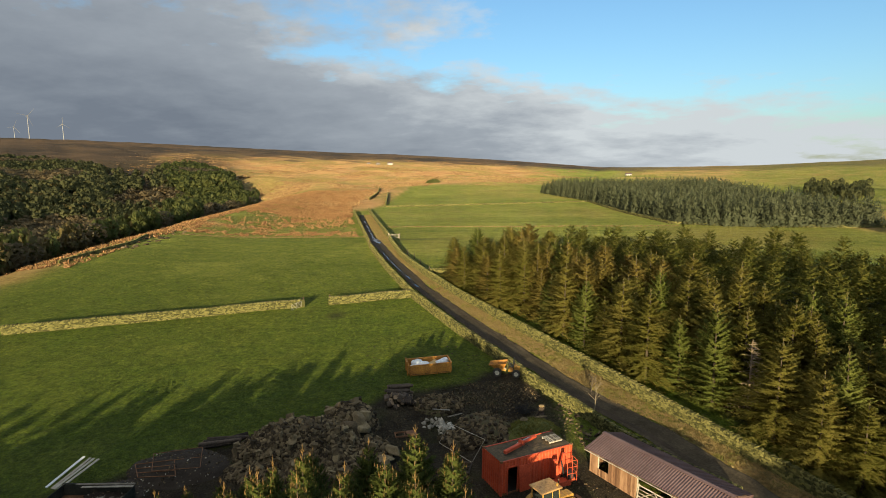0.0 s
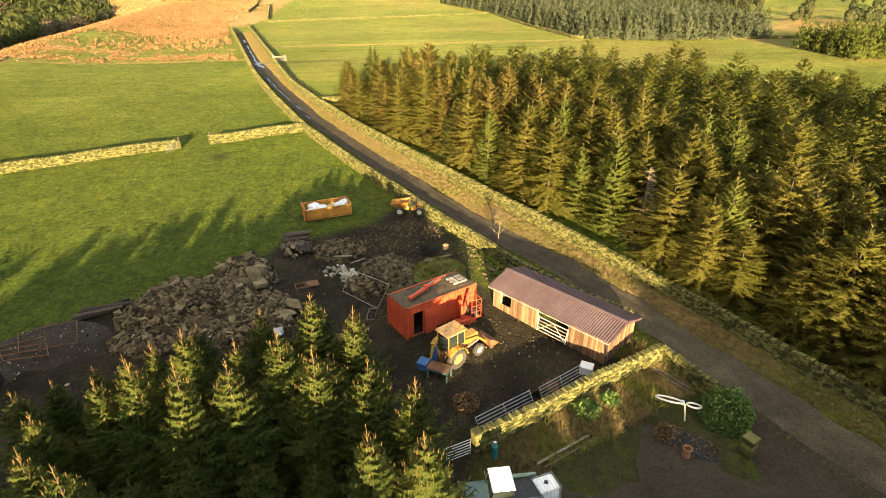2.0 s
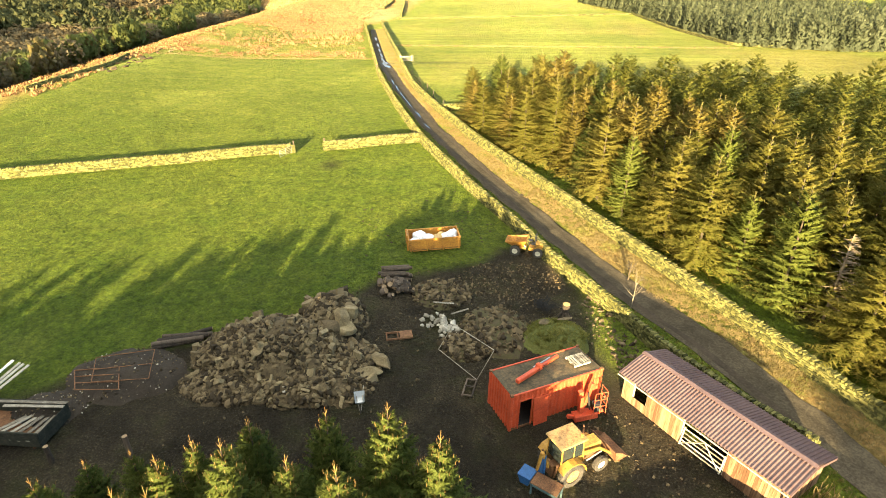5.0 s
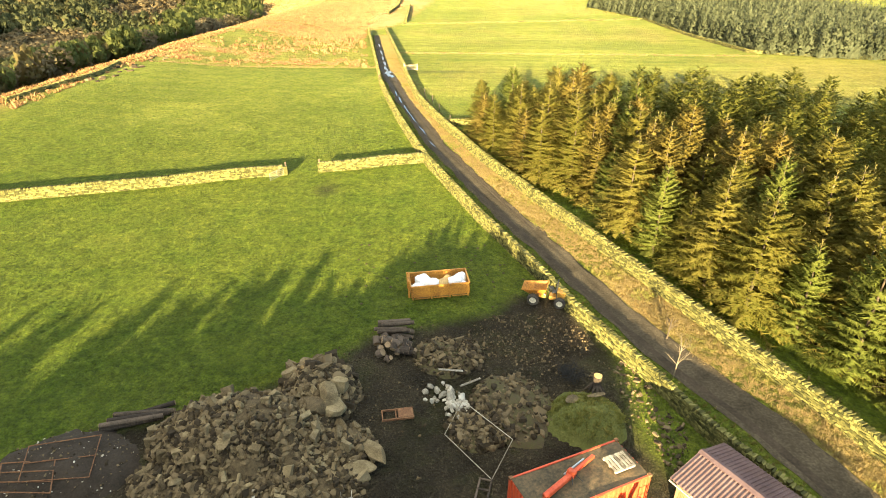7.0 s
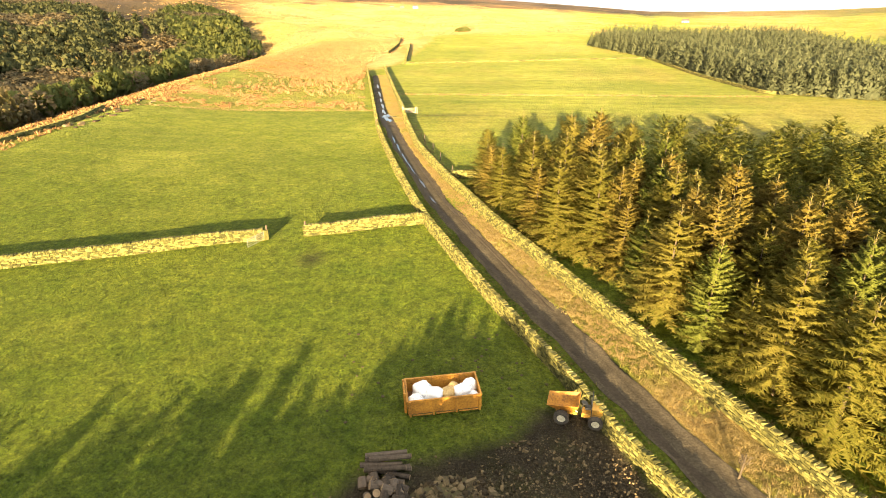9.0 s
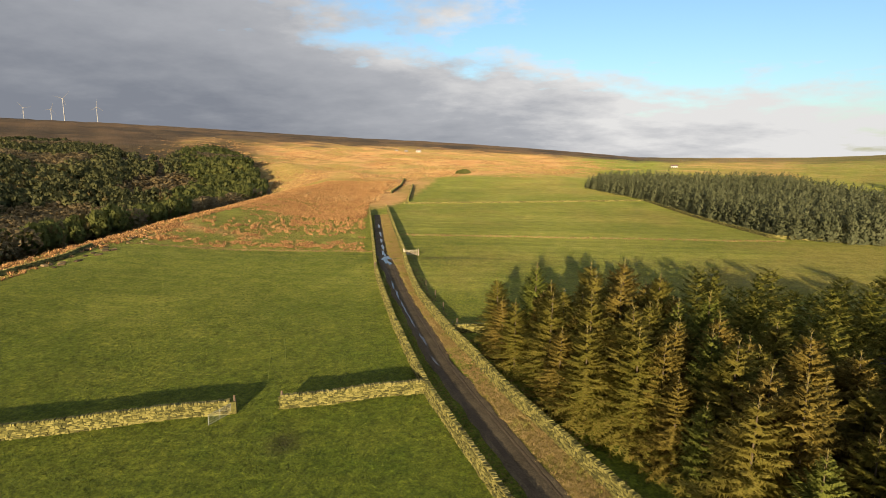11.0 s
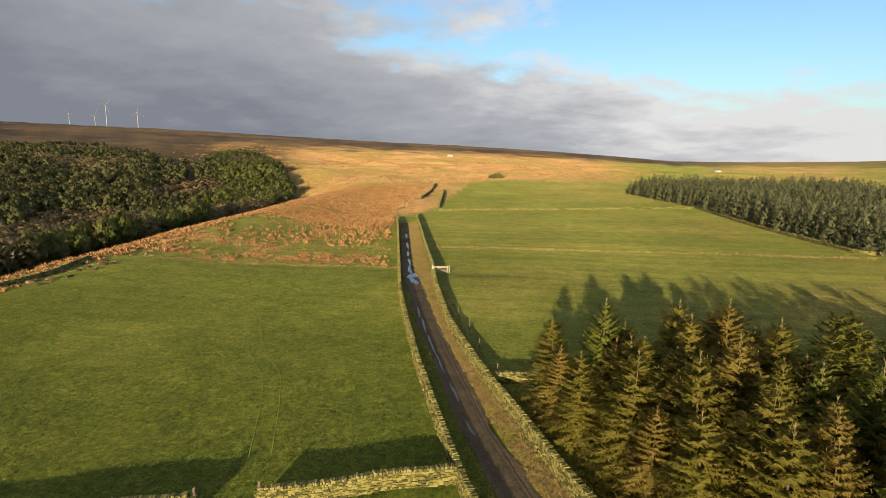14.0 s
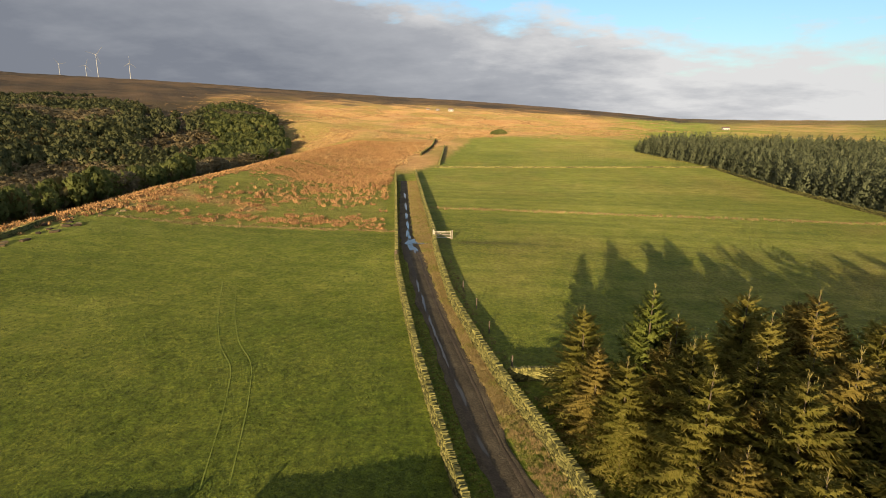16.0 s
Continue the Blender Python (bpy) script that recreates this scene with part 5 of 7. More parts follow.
def backhoe():
    """Old yellow loader; x points ahead."""
    root = thing("backhoe_loader", pose(4.05, 25.35, gz(5, 25.5), 0, 0, 31), "old yellow backhoe loader with a rusty cab roof", "loader")
    Y = YELLOW
    box_part("chassis", (0.9, 0, 0.75), (3.1, 0.55, 0.35), RUST, root, None, 0.03)
    box_part("bonnet", (1.75, 0, 1.25), (1.3, 0.72, 0.6), Y, root, None, 0.06)
    box_part("grille", (2.43, 0, 1.2), (0.06, 0.62, 0.5), BLACKP, root)
    rod_part("exhaust", (1.5, 0.22, 1.5), (1.5, 0.22, 2.55), 0.05, RUST, root)
    for s in (-1, 1):
        wheel(root, (0, s * 0.85, 0.76), 0.76, 0.42, OCHRE)
        wheel(root, (2.05, s * 0.78, 0.46), 0.46, 0.28, CREAM, lugs=14)
        bm = bmesh.new()
        for k in range(6):
            a0 = radians(20 + 23 * k)
            bx(bm, (0.84 * math.cos(a0), s * 0.85, 0.74 + 0.84 * math.sin(a0)), (0.05, 0.46, 0.36), turn_of(0, -math.degrees(a0), 0))
        part("mudguard", bm, Y, root)
    # cab
    bm = bmesh.new()
    for x in (-0.5, 0.95):
        for y in (-0.6, 0.6):
            rod(bm, (x, y, 1.0), (x * 0.92, y * 0.92, 2.45), 0.045, None, 6)
    for y in (-0.6, 0.6):
        rod(bm, (-0.5, y, 1.45), (0.95, y, 1.45), 0.035, None, 6)
        rod(bm, (0.3, y, 1.0), (0.3, y * 0.92, 2.45), 0.035, None, 6)
    part("cab_frame", bm, Y, root)
    bm = bmesh.new()
    bx(bm, (0.22, 0, 2.52), (1.75, 1.4, 0.12), None, 0.05)
    part("cab_roof", bm, CABTOP, root, "rusty yellow cab roof")
    for at, size in (((0.94, 0, 1.85), (0.01, 1.12, 1.1)), ((-0.47, 0, 1.85), (0.01, 1.12, 1.1)), ((0.22, 0.57, 1.9), (1.36, 0.01, 0.95)), ((0.22, -0.57, 1.9), (1.36, 0.01, 0.95))):
        box_part("window_pane", at, size, GLASS, root, None, 0)
    box_part("cab_side", (0.22, 0.58, 1.2), (1.4, 0.04, 0.45), Y, root)
    box_part("cab_side", (0.22, -0.58, 1.2), (1.4, 0.04, 0.45), Y, root)
    box_part("seat", (0.1, 0, 1.3), (0.5, 0.5, 0.5), BLACKP, root, None, 0.08)
    rod_part("beacon", (0.85, -0.4, 2.58), (0.85, -0.4, 2.78), 0.07, YELLOW, root)
    # loader arms and bucket
    for s in (-1, 1):
        bm = bmesh.new()
        rod(bm, (0.95, s * 0.52, 1.5), (2.1, s * 0.55, 1.35), 0.09, None, 6)
        rod(bm, (2.1, s * 0.55, 1.35), (2.95, s * 0.55, 0.6), 0.08, None, 6)
        part("loader_arm", bm, Y, root)
        rod_part("ram", (1.2, s * 0.62, 0.95), (2.2, s * 0.6, 1.15), 0.045, GALV, root)
    bm = bmesh.new()
    prism(bm, [(2.9, 0.95), (2.95, 0.35), (3.25, 0.2), (3.85, 0.32), (3.86, 0.36), (3.28, 0.26), (3.0, 0.4), (2.95, 0.95)], -0.95, 0.95)
    for s in (-0.95, 0.93):
        prism(bm, [(2.9, 0.95), (2.95, 0.35), (3.25, 0.2), (3.85, 0.32), (3.4, 0.7)], s, s + 0.02)
    part("bucket", bm, RUST, root, "rusty yellow front bucket")
    # backhoe, folded up behind
    bm = bmesh.new()
    rod(bm, (-0.8, 0, 0.9), (-1.3, 0, 2.1), 0.13, 0.11, 6)
    rod(bm, (-1.3, 0, 2.1), (-1.55, 0, 1.0), 0.1, 0.08, 6)
    part("boom", bm, Y, root)
    box_part("slew_post", (-0.72, 0, 0.8), (0.25, 0.6, 0.7), RUST, root)
    for s in (-1, 1):
        rod_part("stabiliser", (-0.72, s * 0.42, 0.5), (-0.75, s * 0.62, 1.5), 0.06, RUST, root)
    return root


backhoe()


def crane():
    root = thing("lorry_crane", on_box(4.55, -1.0, 0, 0), "red lorry crane with a guard frame standing before the container", "crane")
    root.matrix_world = pose(*(on_box(4.55, -1.0, 0).translation.xy), gz(6, 29.5), 0, 0, 20)
    box_part("base", (0, 0, 0.25), (1.5, 0.6, 0.4), RED, root, None, 0.03)
    box_part("column", (-0.3, 0.1, 1.2), (0.28, 0.3, 1.7), RED, root, turn_of(0, -6, 0), 0.03)
    box_part("boom", (0.15, 0.18, 1.5), (0.2, 0.24, 1.9), RED, root, turn_of(0, 14, 0), 0.03)
    rod_part("ram", (0.3, 0.0, 0.6), (0.05, 0.0, 1.9), 0.06, BLACKP, root)
    box_part("leg", (-0.9, 0, 0.35), (0.5, 0.22, 0.22), RED, root, turn_of(0, 15, 0), 0.02)
    box_part("leg", (0.95, 0, 0.3), (0.5, 0.22, 0.22), RED, root, turn_of(0, -15, 0), 0.02)
    bm = bmesh.new()
    for z in (1.0, 1.5, 2.0):
        rod(bm, (0.35, -0.35, z), (1.15, -0.35, z), 0.025, None, 5)
        rod(bm, (1.15, -0.35, z), (1.15, 0.3, z), 0.025, None, 5)
    for x, y in ((0.35, -0.35), (0.75, -0.35), (1.15, -0.35), (1.15, 0.3)):
        rod(bm, (x, y, 0.4), (x, y, 2.0), 0.025, None, 5)
    part("guard_frame", bm, RED, root)
    box_part("valve_block", (0.75, 0.0, 0.75), (0.5, 0.4, 0.6), BLACKP, root, None, 0.03)


crane()


def bench():
    root = thing("saw_bench", pose(2.95, 24.1, gz(3, 24), 0, 0, -32), "blue steel bench with a rusty top and upright ram", "bench")
    box_part("top", (0.3, 0, 0.82), (1.5, 0.85, 0.06), RUST, root)
    box_part("frame", (0.3, 0, 0.7), (1.5, 0.85, 0.14), TEAL, root)
    for x in (-0.38, 0.98):
        for y in (-0.36, 0.36):
            box_part("leg", (x, y, 0.33), (0.09, 0.09, 0.66), TEAL, root)
    bm = bmesh.new()
    prism(bm, [(-1.2, 0.95), (-0.45, 0.95), (-0.55, 0.45), (-1.0, 0.45)], -0.4, 0.4)
    part("hopper", bm, BLUE, root, "blue hopper")
    box_part("upright", (-0.35, 0.55, 1.05), (0.22, 0.2, 1.7), BLUE, root, None, 0.02)
    rod_part("cylinder", (-0.18, 0.6, 0.6), (-0.18, 0.6, 1.95), 0.07, BLUE, root)


bench()


def dumper():
    root = thing("site_dumper", pose(3.65, 48.55, gz(3.6, 48.5), 0, 0, 167), "small yellow site dumper with a raised rusty hopper", "dumper")
    for s in (-1, 1):
        wheel(root, (1.0, s * 0.68, 0.47), 0.47, 0.36, CREAM, lugs=14)
        wheel(root, (-1.02, s * 0.62, 0.44), 0.44, 0.3, CREAM, lugs=14)
    box_part("front_chassis", (0.75, 0, 0.62), (1.3, 0.6, 0.22), YELLOW, root, None, 0.03)
    box_part("rear_chassis", (-0.8, 0, 0.62), (1.3, 0.7, 0.3), YELLOW, root, None, 0.03)
    bm = bmesh.new()
    lower, upper = [(0.35, -0.4), (1.35, -0.4), (1.35, 0.4), (0.35, 0.4)], [(0.02, -0.78), (1.95, -0.72), (1.95, 0.72), (0.02, 0.78)]
    for inset, flip in ((0.0, False), (0.05, True)):
        a = [bm.verts.new((x, y * (1 - inset), 0.78 + inset)) for x, y in lower]
        b = [bm.verts.new((x + (inset if x < 0.5 else -inset), y * (1 - inset), 1.5 if x < 0.5 else 1.22)) for x, y in upper]
        bm.faces.new(a)
        for i in range(4):
            bm.faces.new((a[i], a[(i + 1) % 4], b[(i + 1) % 4], b[i]))
        if flip:
            for i in range(4):
                j = (i + 1) % 4
                bm.faces.new((b[i], b[j], last[j], last[i]))
        last = b
    bmesh.ops.recalc_face_normals(bm, faces=bm.faces[:])
    part("hopper", bm, SKIP, root, "worn yellow hopper, rusty inside")
    box_part("engine_cover", (-1.05, 0, 1.0), (0.75, 0.72, 0.42), YELLOW, root, None, 0.05)
    box_part("seat", (-0.5, 0, 1.05), (0.36, 0.45, 0.14), BLACKP, root, None, 0.04)
    box_part("seat_back", (-0.68, 0, 1.3), (0.1, 0.45, 0.4), BLACKP, root, None, 0.03)
    bm = bmesh.new()
    for s in (-1, 1):
        rod(bm, (-0.72, s * 0.42, 0.7), (-0.72, s * 0.42, 1.95), 0.035, None, 6)
    rod(bm, (-0.72, -0.42, 1.95), (-0.72, 0.42, 1.95), 0.035, None, 6)
    part("roll_bar", bm, BLACKP, root)
    rod_part("steering_column", (-0.1, 0, 0.8), (-0.25, 0, 1.35), 0.03, BLACKP, root)
    bm = bmesh.new()
    rod(bm, (-0.26, 0, 1.33), (-0.27, 0, 1.37), 0.2, None, 14)
    part("steering_wheel", bm, BLACKP, root)
    rod_part("tip_ram", (0.1, 0.2, 0.7), (0.5, 0.2, 1.0), 0.05, GALV, root)


dumper()


def skip():
    l, w, h = 4.65, 2.35, 1.15
    root = thing("skip", pose(-4.85, 49.55, gz(-4.85, 49.5), 0, -1.5, 12), "orange steel skip holding white bulk bags", "skip")
    t = 0.06
    box_part("floor", (0, 0, 0.2), (l, w, 0.06), RUST, root)
    for y in (-1, 1):
        box_part("side", (0, y * (w / 2 - t / 2), h / 2 + 0.12), (l, t, h - 0.18), SKIP, root, None, 0.01)
        box_part("top_rail", (0, y * (w / 2 - 0.02), h + 0.02), (l + 0.1, 0.12, 0.1), SKIP, root, None, 0.015)
        for i in range(4):
            box_part("rib", (-l / 2 + 0.15 + i * (l - 0.3) / 3, y * (w / 2 + 0.05), h / 2 + 0.05), (0.14, 0.1, h), SKIP, root, None, 0.015)
        for i in range(3):
            box_part("stop_bar", (-l / 2 + 0.9 + i * (l - 0.3) / 3, y * (w / 2 + 0.03), 0.12), (1.2, 0.06, 0.08), SKIP, root)
    for x in (-1, 1):
        box_part("end", (x * (l / 2 - t / 2), 0, h / 2 + 0.12), (t, w - 2 * t, h - 0.18), SKIP, root, None, 0.01)
        box_part("top_rail", (x * (l / 2 - 0.02), 0, h + 0.02), (0.12, w - 0.1, 0.1), SKIP, root, None, 0.015)
    box_part("lifting_post", (-l / 2 - 0.12, -0.7, 0.75), (0.16, 0.16, 1.5), SKIP, root, None, 0.02)
    box_part("lifting_post", (-l / 2 - 0.12, 0.7, 0.75), (0.16, 0.16, 1.5), SKIP, root, None, 0.02)
    rod_part("lifting_bar", (-l / 2 - 0.12, -0.7, 1.35), (-l / 2 - 0.12, 0.7, 1.35), 0.06, SKIP, root)
    for x in (-1.6, 1.6):
        rod_part("roller", (x, -0.9, 0.1), (x, 0.9, 0.1), 0.1, RUST, root)
    return root


skip_m = skip().matrix_world.copy()


def bag(x, y, z, sx, sy, sz, seed, material, label):
    """A slumped bulk bag with folds."""
    bm = bmesh.new()
    bmesh.ops.create_icosphere(bm, subdivisions=3, radius=1)
    for v in bm.verts:
        c = v.co
        q = max(abs(c.x), abs(c.y), abs(c.z)) ** 0.55
        k = 1 + 0.16 * noise.noise(c * 1.8 + Vector((seed, 0, 0))) + 0.07 * noise.noise(c * 5 + Vector((0, seed, 0)))
        v.co = Vector((c.x / q * sx, c.y / q * sy, max(c.z / q, -0.75) * sz)) * k
    for f in bm.faces:
        f.smooth = True
    ob = part("bulk_bag", bm, material)
    ob.matrix_world = skip_m @ pose(x, y, z, random.uniform(-12, 12), random.uniform(-12, 12), random.uniform(0, 360))
    tagged(ob, label, "bag", "bags in the skip")


SAND = surface("buff_bag", [(0.36, 0.22, 0.08), (0.62, 0.42, 0.18)], 3, 12, rough=0.75, bump=0.4)
bag(-1.75, -0.55, 0.62, 0.5, 0.48, 0.42, 1.0, BAG, "grey-white slumped bulk bag in the skip")
bag(-1.25, 0.3, 0.75, 0.62, 0.55, 0.55, 2.0, BAG, "white full bulk bag in the skip")
bag(-0.55, -0.25, 0.7, 0.6, 0.55, 0.5, 3.0, BAG, "white full bulk bag in the skip")
bag(0.35, -0.1, 0.6, 0.5, 0.55, 0.42, 4.0, SAND, "buff paper sack heap in the skip")
bag(0.75, 0.35, 0.62, 0.4, 0.4, 0.4, 5.0, SAND, "buff paper sack heap in the skip")
bag(1.3, -0.2, 0.72, 0.6, 0.55, 0.5, 6.0, BAG, "white full bulk bag in the skip")
bag(1.85, 0.3, 0.72, 0.42, 0.45, 0.5, 7.0, BAG, "white full bulk bag in the skip")
bag(1.9, -0.55, 0.55, 0.35, 0.4, 0.4, 8.0, BAG, "grey-white slumped bulk bag in the skip")


# ---- heaps of stone, timber and soil
EARTH = surface("spoil_earth", [(0.0338, 0.024, 0.0135), (0.0713, 0.051, 0.027), (0.0675, 0.06, 0.021), (0.12, 0.09, 0.051)], 0.7, 9, rough=0.9, bump=0.9, depth=0.08)
TURF = surface("rough_turf", [(0.05, 0.055, 0.014), (0.10, 0.108, 0.026), (0.17, 0.16, 0.05)], 0.9, 9, rough=0.95, bump=1.0, depth=0.08)
PALE = surface("pale_stone", [(0.22, 0.19, 0.14), (0.4, 0.35, 0.27), (0.54, 0.49, 0.4)], 3, 20, vary=0.4, island=True)
BOULDER = surface("boulder_stone", [(0.069, 0.0483, 0.0241), (0.1638, 0.119, 0.0604), (0.293, 0.2241, 0.1207)], 1.2, 14, bump=0.6, depth=0.05, vary=0.2)


def mound_top(x, y, hills):
    return max((h * max(0.0, 1 - ((x - a) / rx) ** 2 - ((y - b) / ry) ** 2) ** 0.8 for a, b, rx, ry, h in hills), default=0.0)


def mound(name, hills, material, label, category, rough=0.12, kind=""):
    """One body of earth or stone over low domes, sunk into the ground at its rim."""
    xs = [a - rx for a, b, rx, ry, h in hills] + [a + rx for a, b, rx, ry, h in hills]
    ys = [b - ry for a, b, rx, ry, h in hills] + [b + ry for a, b, rx, ry, h in hills]
    step = 0.3
    gx, gy = np.arange(min(xs) - 0.6, max(xs) + 0.6, step), np.arange(min(ys) - 0.6, max(ys) + 0.6, step)
    v, f, w = [], [], len(gy)
    for x in gx:
        for y in gy:
            wob = 0.5 * noise.noise((x * 0.6, y * 0.6, 4))
            t = mound_top(x + wob, y - wob, hills)
            v.append((x, y, gz(x, y) + t + (rough * noise.noise((x * 1.6, y * 1.6, 1)) * min(1, t * 2) if t > 0 else -0.12)))
    for i in range(len(gx) - 1):
        for j in range(w - 1):
            q = (i * w + j, (i + 1) * w + j, (i + 1) * w + j + 1, i * w + j + 1)
            if any(v[k][2] - gz(v[k][0], v[k][1]) > -0.1 for k in q):
                f.append(q)
    return tagged(mesh_of(name, v, f, material, None, True), label, category, kind=kind)


def rubble(name, hills, n, sizes, material, label, seed, slab=0.3):
    rng = np.random.default_rng(seed)
    heap = Heap()
    for _ in range(n):
        a, b, rx, ry, h = hills[rng.integers(len(hills))]
        t, r = rng.uniform(0, 6.283), math.sqrt(rng.random())
        x, y = a + rx * r * math.cos(t), b + ry * r * math.sin(t)
        s = sizes[0] + (sizes[1] - sizes[0]) * rng.random() ** 2.2
        z = gz(x, y) + mound_top(x, y, hills) + s * rng.uniform(-0.1, 0.3)
        if s < 0.1 or s < 0.6 and rng.random() > slab:
            heap.chunk(rng, (s * 1.3, s, s * rng.uniform(0.55, 0.95)), any_turn(rng), (x, y, z))
        elif rng.random() < slab:
            heap.stone(rng, (s * 1.6, s, s * 0.5), any_turn(rng), (x, y, z), 0.14)
        else:
            heap.rock(rng, (s, s * rng.uniform(0.7, 1), s * rng.uniform(0.5, 0.9)), any_turn(rng), (x, y, z))
    ob = heap.make(name, material)
    return tagged(ob, label, "stones", kind="stuff")


MAIN = [(-14.2, 33.6, 5.2, 3.2, 2.4), (-11.3, 37.4, 2.6, 2.6, 1.9), (-17.2, 33.4, 2.8, 2.2, 1.0), (-9.3, 33.2, 2.4, 1.8, 0.8), (-11.5, 31.0, 4.5, 2.2, 0.7), (-16.0, 30.6, 3.5, 1.8, 0.5)]
HEAP = mound("rubble_bank", MAIN, RUBBLE, "long heap of brown building stone in the yard", "stone heap", 0.25)
rubble("heap_stones", MAIN, 4600, (0.15, 0.42), RUBBLE, "tumbled broken building stones covering a heap", 31, 0.35)
rubble("heap_stones", [(-11.3, 37.8, 2.4, 2.2, 1.6)], 120, (0.4, 0.9), RUBBLE, "larger walling stones piled on a heap", 32)


def boulder(x, y, z, size, seed, material=None, label="big rough gritstone boulder on the stone heap", turn=None, flat=False):
    rng = np.random.default_rng(seed)
    v, f = ico(3)
    d = v.copy()
    for _ in range(14):
        n = rng.normal(size=3)
        n /= np.linalg.norm(n)
        c = rng.uniform(0.42, 0.72)
        over = np.maximum(0, d @ n - c)
        d -= over[:, None] * n
    d *= 1 + np.array([0.04 * noise.noise(Vector(p) * 4 + Vector((seed, 0, 0))) for p in v])[:, None]
    d *= np.asarray(size) / 2
    ob = mesh_of("stone_slab" if flat else "boulder", d, f, material or BOULDER)
    ob.matrix_world = Matrix.Translation((x, y, gz(x, y) + z)) @ (turn or turn_of(0, 0, 40 * seed)).to_4x4()
    return tagged(ob, label, "slab" if flat else "boulder", "large stones on the heap")


for i, (x, y, z, s) in enumerate([(-10.1, 36.0, 1.25, 1.7), (-11.0, 35.3, 0.9, 1.75), (-9.5, 35.4, 0.75, 1.5), (-9.6, 36.9, 1.0, 1.3), (-12.3, 38.6, 1.2, 1.0), (-10.9, 38.9, 1.1, 1.1), (-11.7, 39.3, 0.7, 1.0), (-9.9, 38.3, 0.9, 0.9), (-13.0, 37.6, 1.0, 1.0), (-12.0, 37.2, 1.5, 0.9)]):
    boulder(x, y, z + 0.3, (s * 1.35, s * 1.1, s * 1.0), i + 2)
for i, (x, y, z, l, rz, rx) in enumerate([(-7.0, 32.9, 0.55, 2.6, -38, 18), (-8.9, 33.9, 0.7, 2.3, -72, 24), (-8.2, 33.9, 0.6, 1.7, -60, 20), (-7.8, 31.9, 0.35, 1.9, 10, 8), (-9.7, 33.0, 0.6, 1.5, 20, 12), (-14.6, 32.2, 1.9, 1.7, -80, 10)]):
    boulder(x, y, z, (l * 1.3, 1.15, 0.6), i + 40, None, "long dressed stone slab leaning on the heap", turn_of(rx, 6, rz), True)

SPOILT = surface("dark_spoil", [(0.0146, 0.0107, 0.0068), (0.0341, 0.0244, 0.0161), (0.0536, 0.04, 0.0268)], 0.8, 9, rough=0.9, bump=0.9, depth=0.08)
SPOIL = [(-23.4, 31.0, 3.9, 2.6, 0.85), (-26.5, 27.6, 2.4, 1.8, 0.5)]
mound("spoil_mound", SPOIL, SPOILT, "dark low mound of spoil beside the pasture", "soil heap", 0.14)
rubble("spoil_stones", SPOIL, 520, (0.03, 0.13), RUBBLE, "small stones scattered on dark spoil", 33)
rubble("pale_chippings", SPOIL, 150, (0.03, 0.11), PALE, "small pale chippings scattered on dark spoil", 38)
RUB = [(-3.5, 41.6, 2.4, 2.0, 0.55), (0.6, 37.2, 2.6, 2.9, 0.6), (-1.3, 35.4, 1.8, 1.6, 0.4)]
mound("low_mound", RUB[:1], EARTH, "low mound of earth and stone by the log heap", "soil heap", 0.18)
mound("low_mound", RUB[1:], EARTH, "low mound of earth and walling stone", "soil heap", 0.18)
rubble("rubble_stones", RUB, 1100, (0.12, 0.42), RUBBLE, "brown walling stones strewn over a low mound", 34, 0.5)
rubble("pale_stones", [(-3.5, 37.9, 1.3, 1.1, 0.3), (-2.5, 36.7, 0.9, 0.8, 0.25)], 60, (0.18, 0.5), PALE, "pile of whitish limestone lumps", 35, 0.1)
rubble("verge_stones", [(8.4, 39.5, 0.9, 4.0, 0.0), (9.6, 35.6, 1.0, 2.4, 0.0)], 260, (0.05, 0.26), RUBBLE, "fallen walling stones in the grass by the lane wall", 40, 0.6)
rubble("bank_stones", [(2.0, 44.0, 4.4, 2.8, 0.0)], 420, (0.04, 0.2), RUBBLE, "stones and clods strewn over bare earth", 39, 0.5)
mound("grass_mound", [(5.0, 36.6, 2.5, 2.1, 1.0)], TURF, "grassy mound with two stone slabs on it", "bank", 0.1)
rubble("yard_stones", [(-8, 30, 16, 9, 0.0), (4, 40, 6, 5, 0.0), (9, 25, 6, 5, 0.0), (-4, 40, 8, 5, 0), (2.0, 44.0, 4.5, 3.0, 0.25)], 2600, (0.03, 0.15), RUBBLE, "loose small stones scattered over the muddy yard", 36, 0.3)
boulder(4.2, 37.2, 0.98, (1.3, 0.8, 0.16), 61, None, "flat stone slab lying on the grassy mound", turn_of(4, 8, 40), True)
boulder(5.6, 37.6, 1.02, (1.4, 0.5, 0.14), 62, None, "narrow stone slab lying on the grassy mound", turn_of(4, 4, 25), True)

LOGEND = surface("cut_timber", [(0.16, 0.10, 0.055), (0.34, 0.24, 0.14)], 3, 18)
LOGBARK = surface("log_bark", [(0.0263, 0.0188, 0.0135), (0.0675, 0.0488, 0.0338), (0.1125, 0.0825, 0.06)], 2, 16, vary=0.4, streak=(1, 1, 0.3))


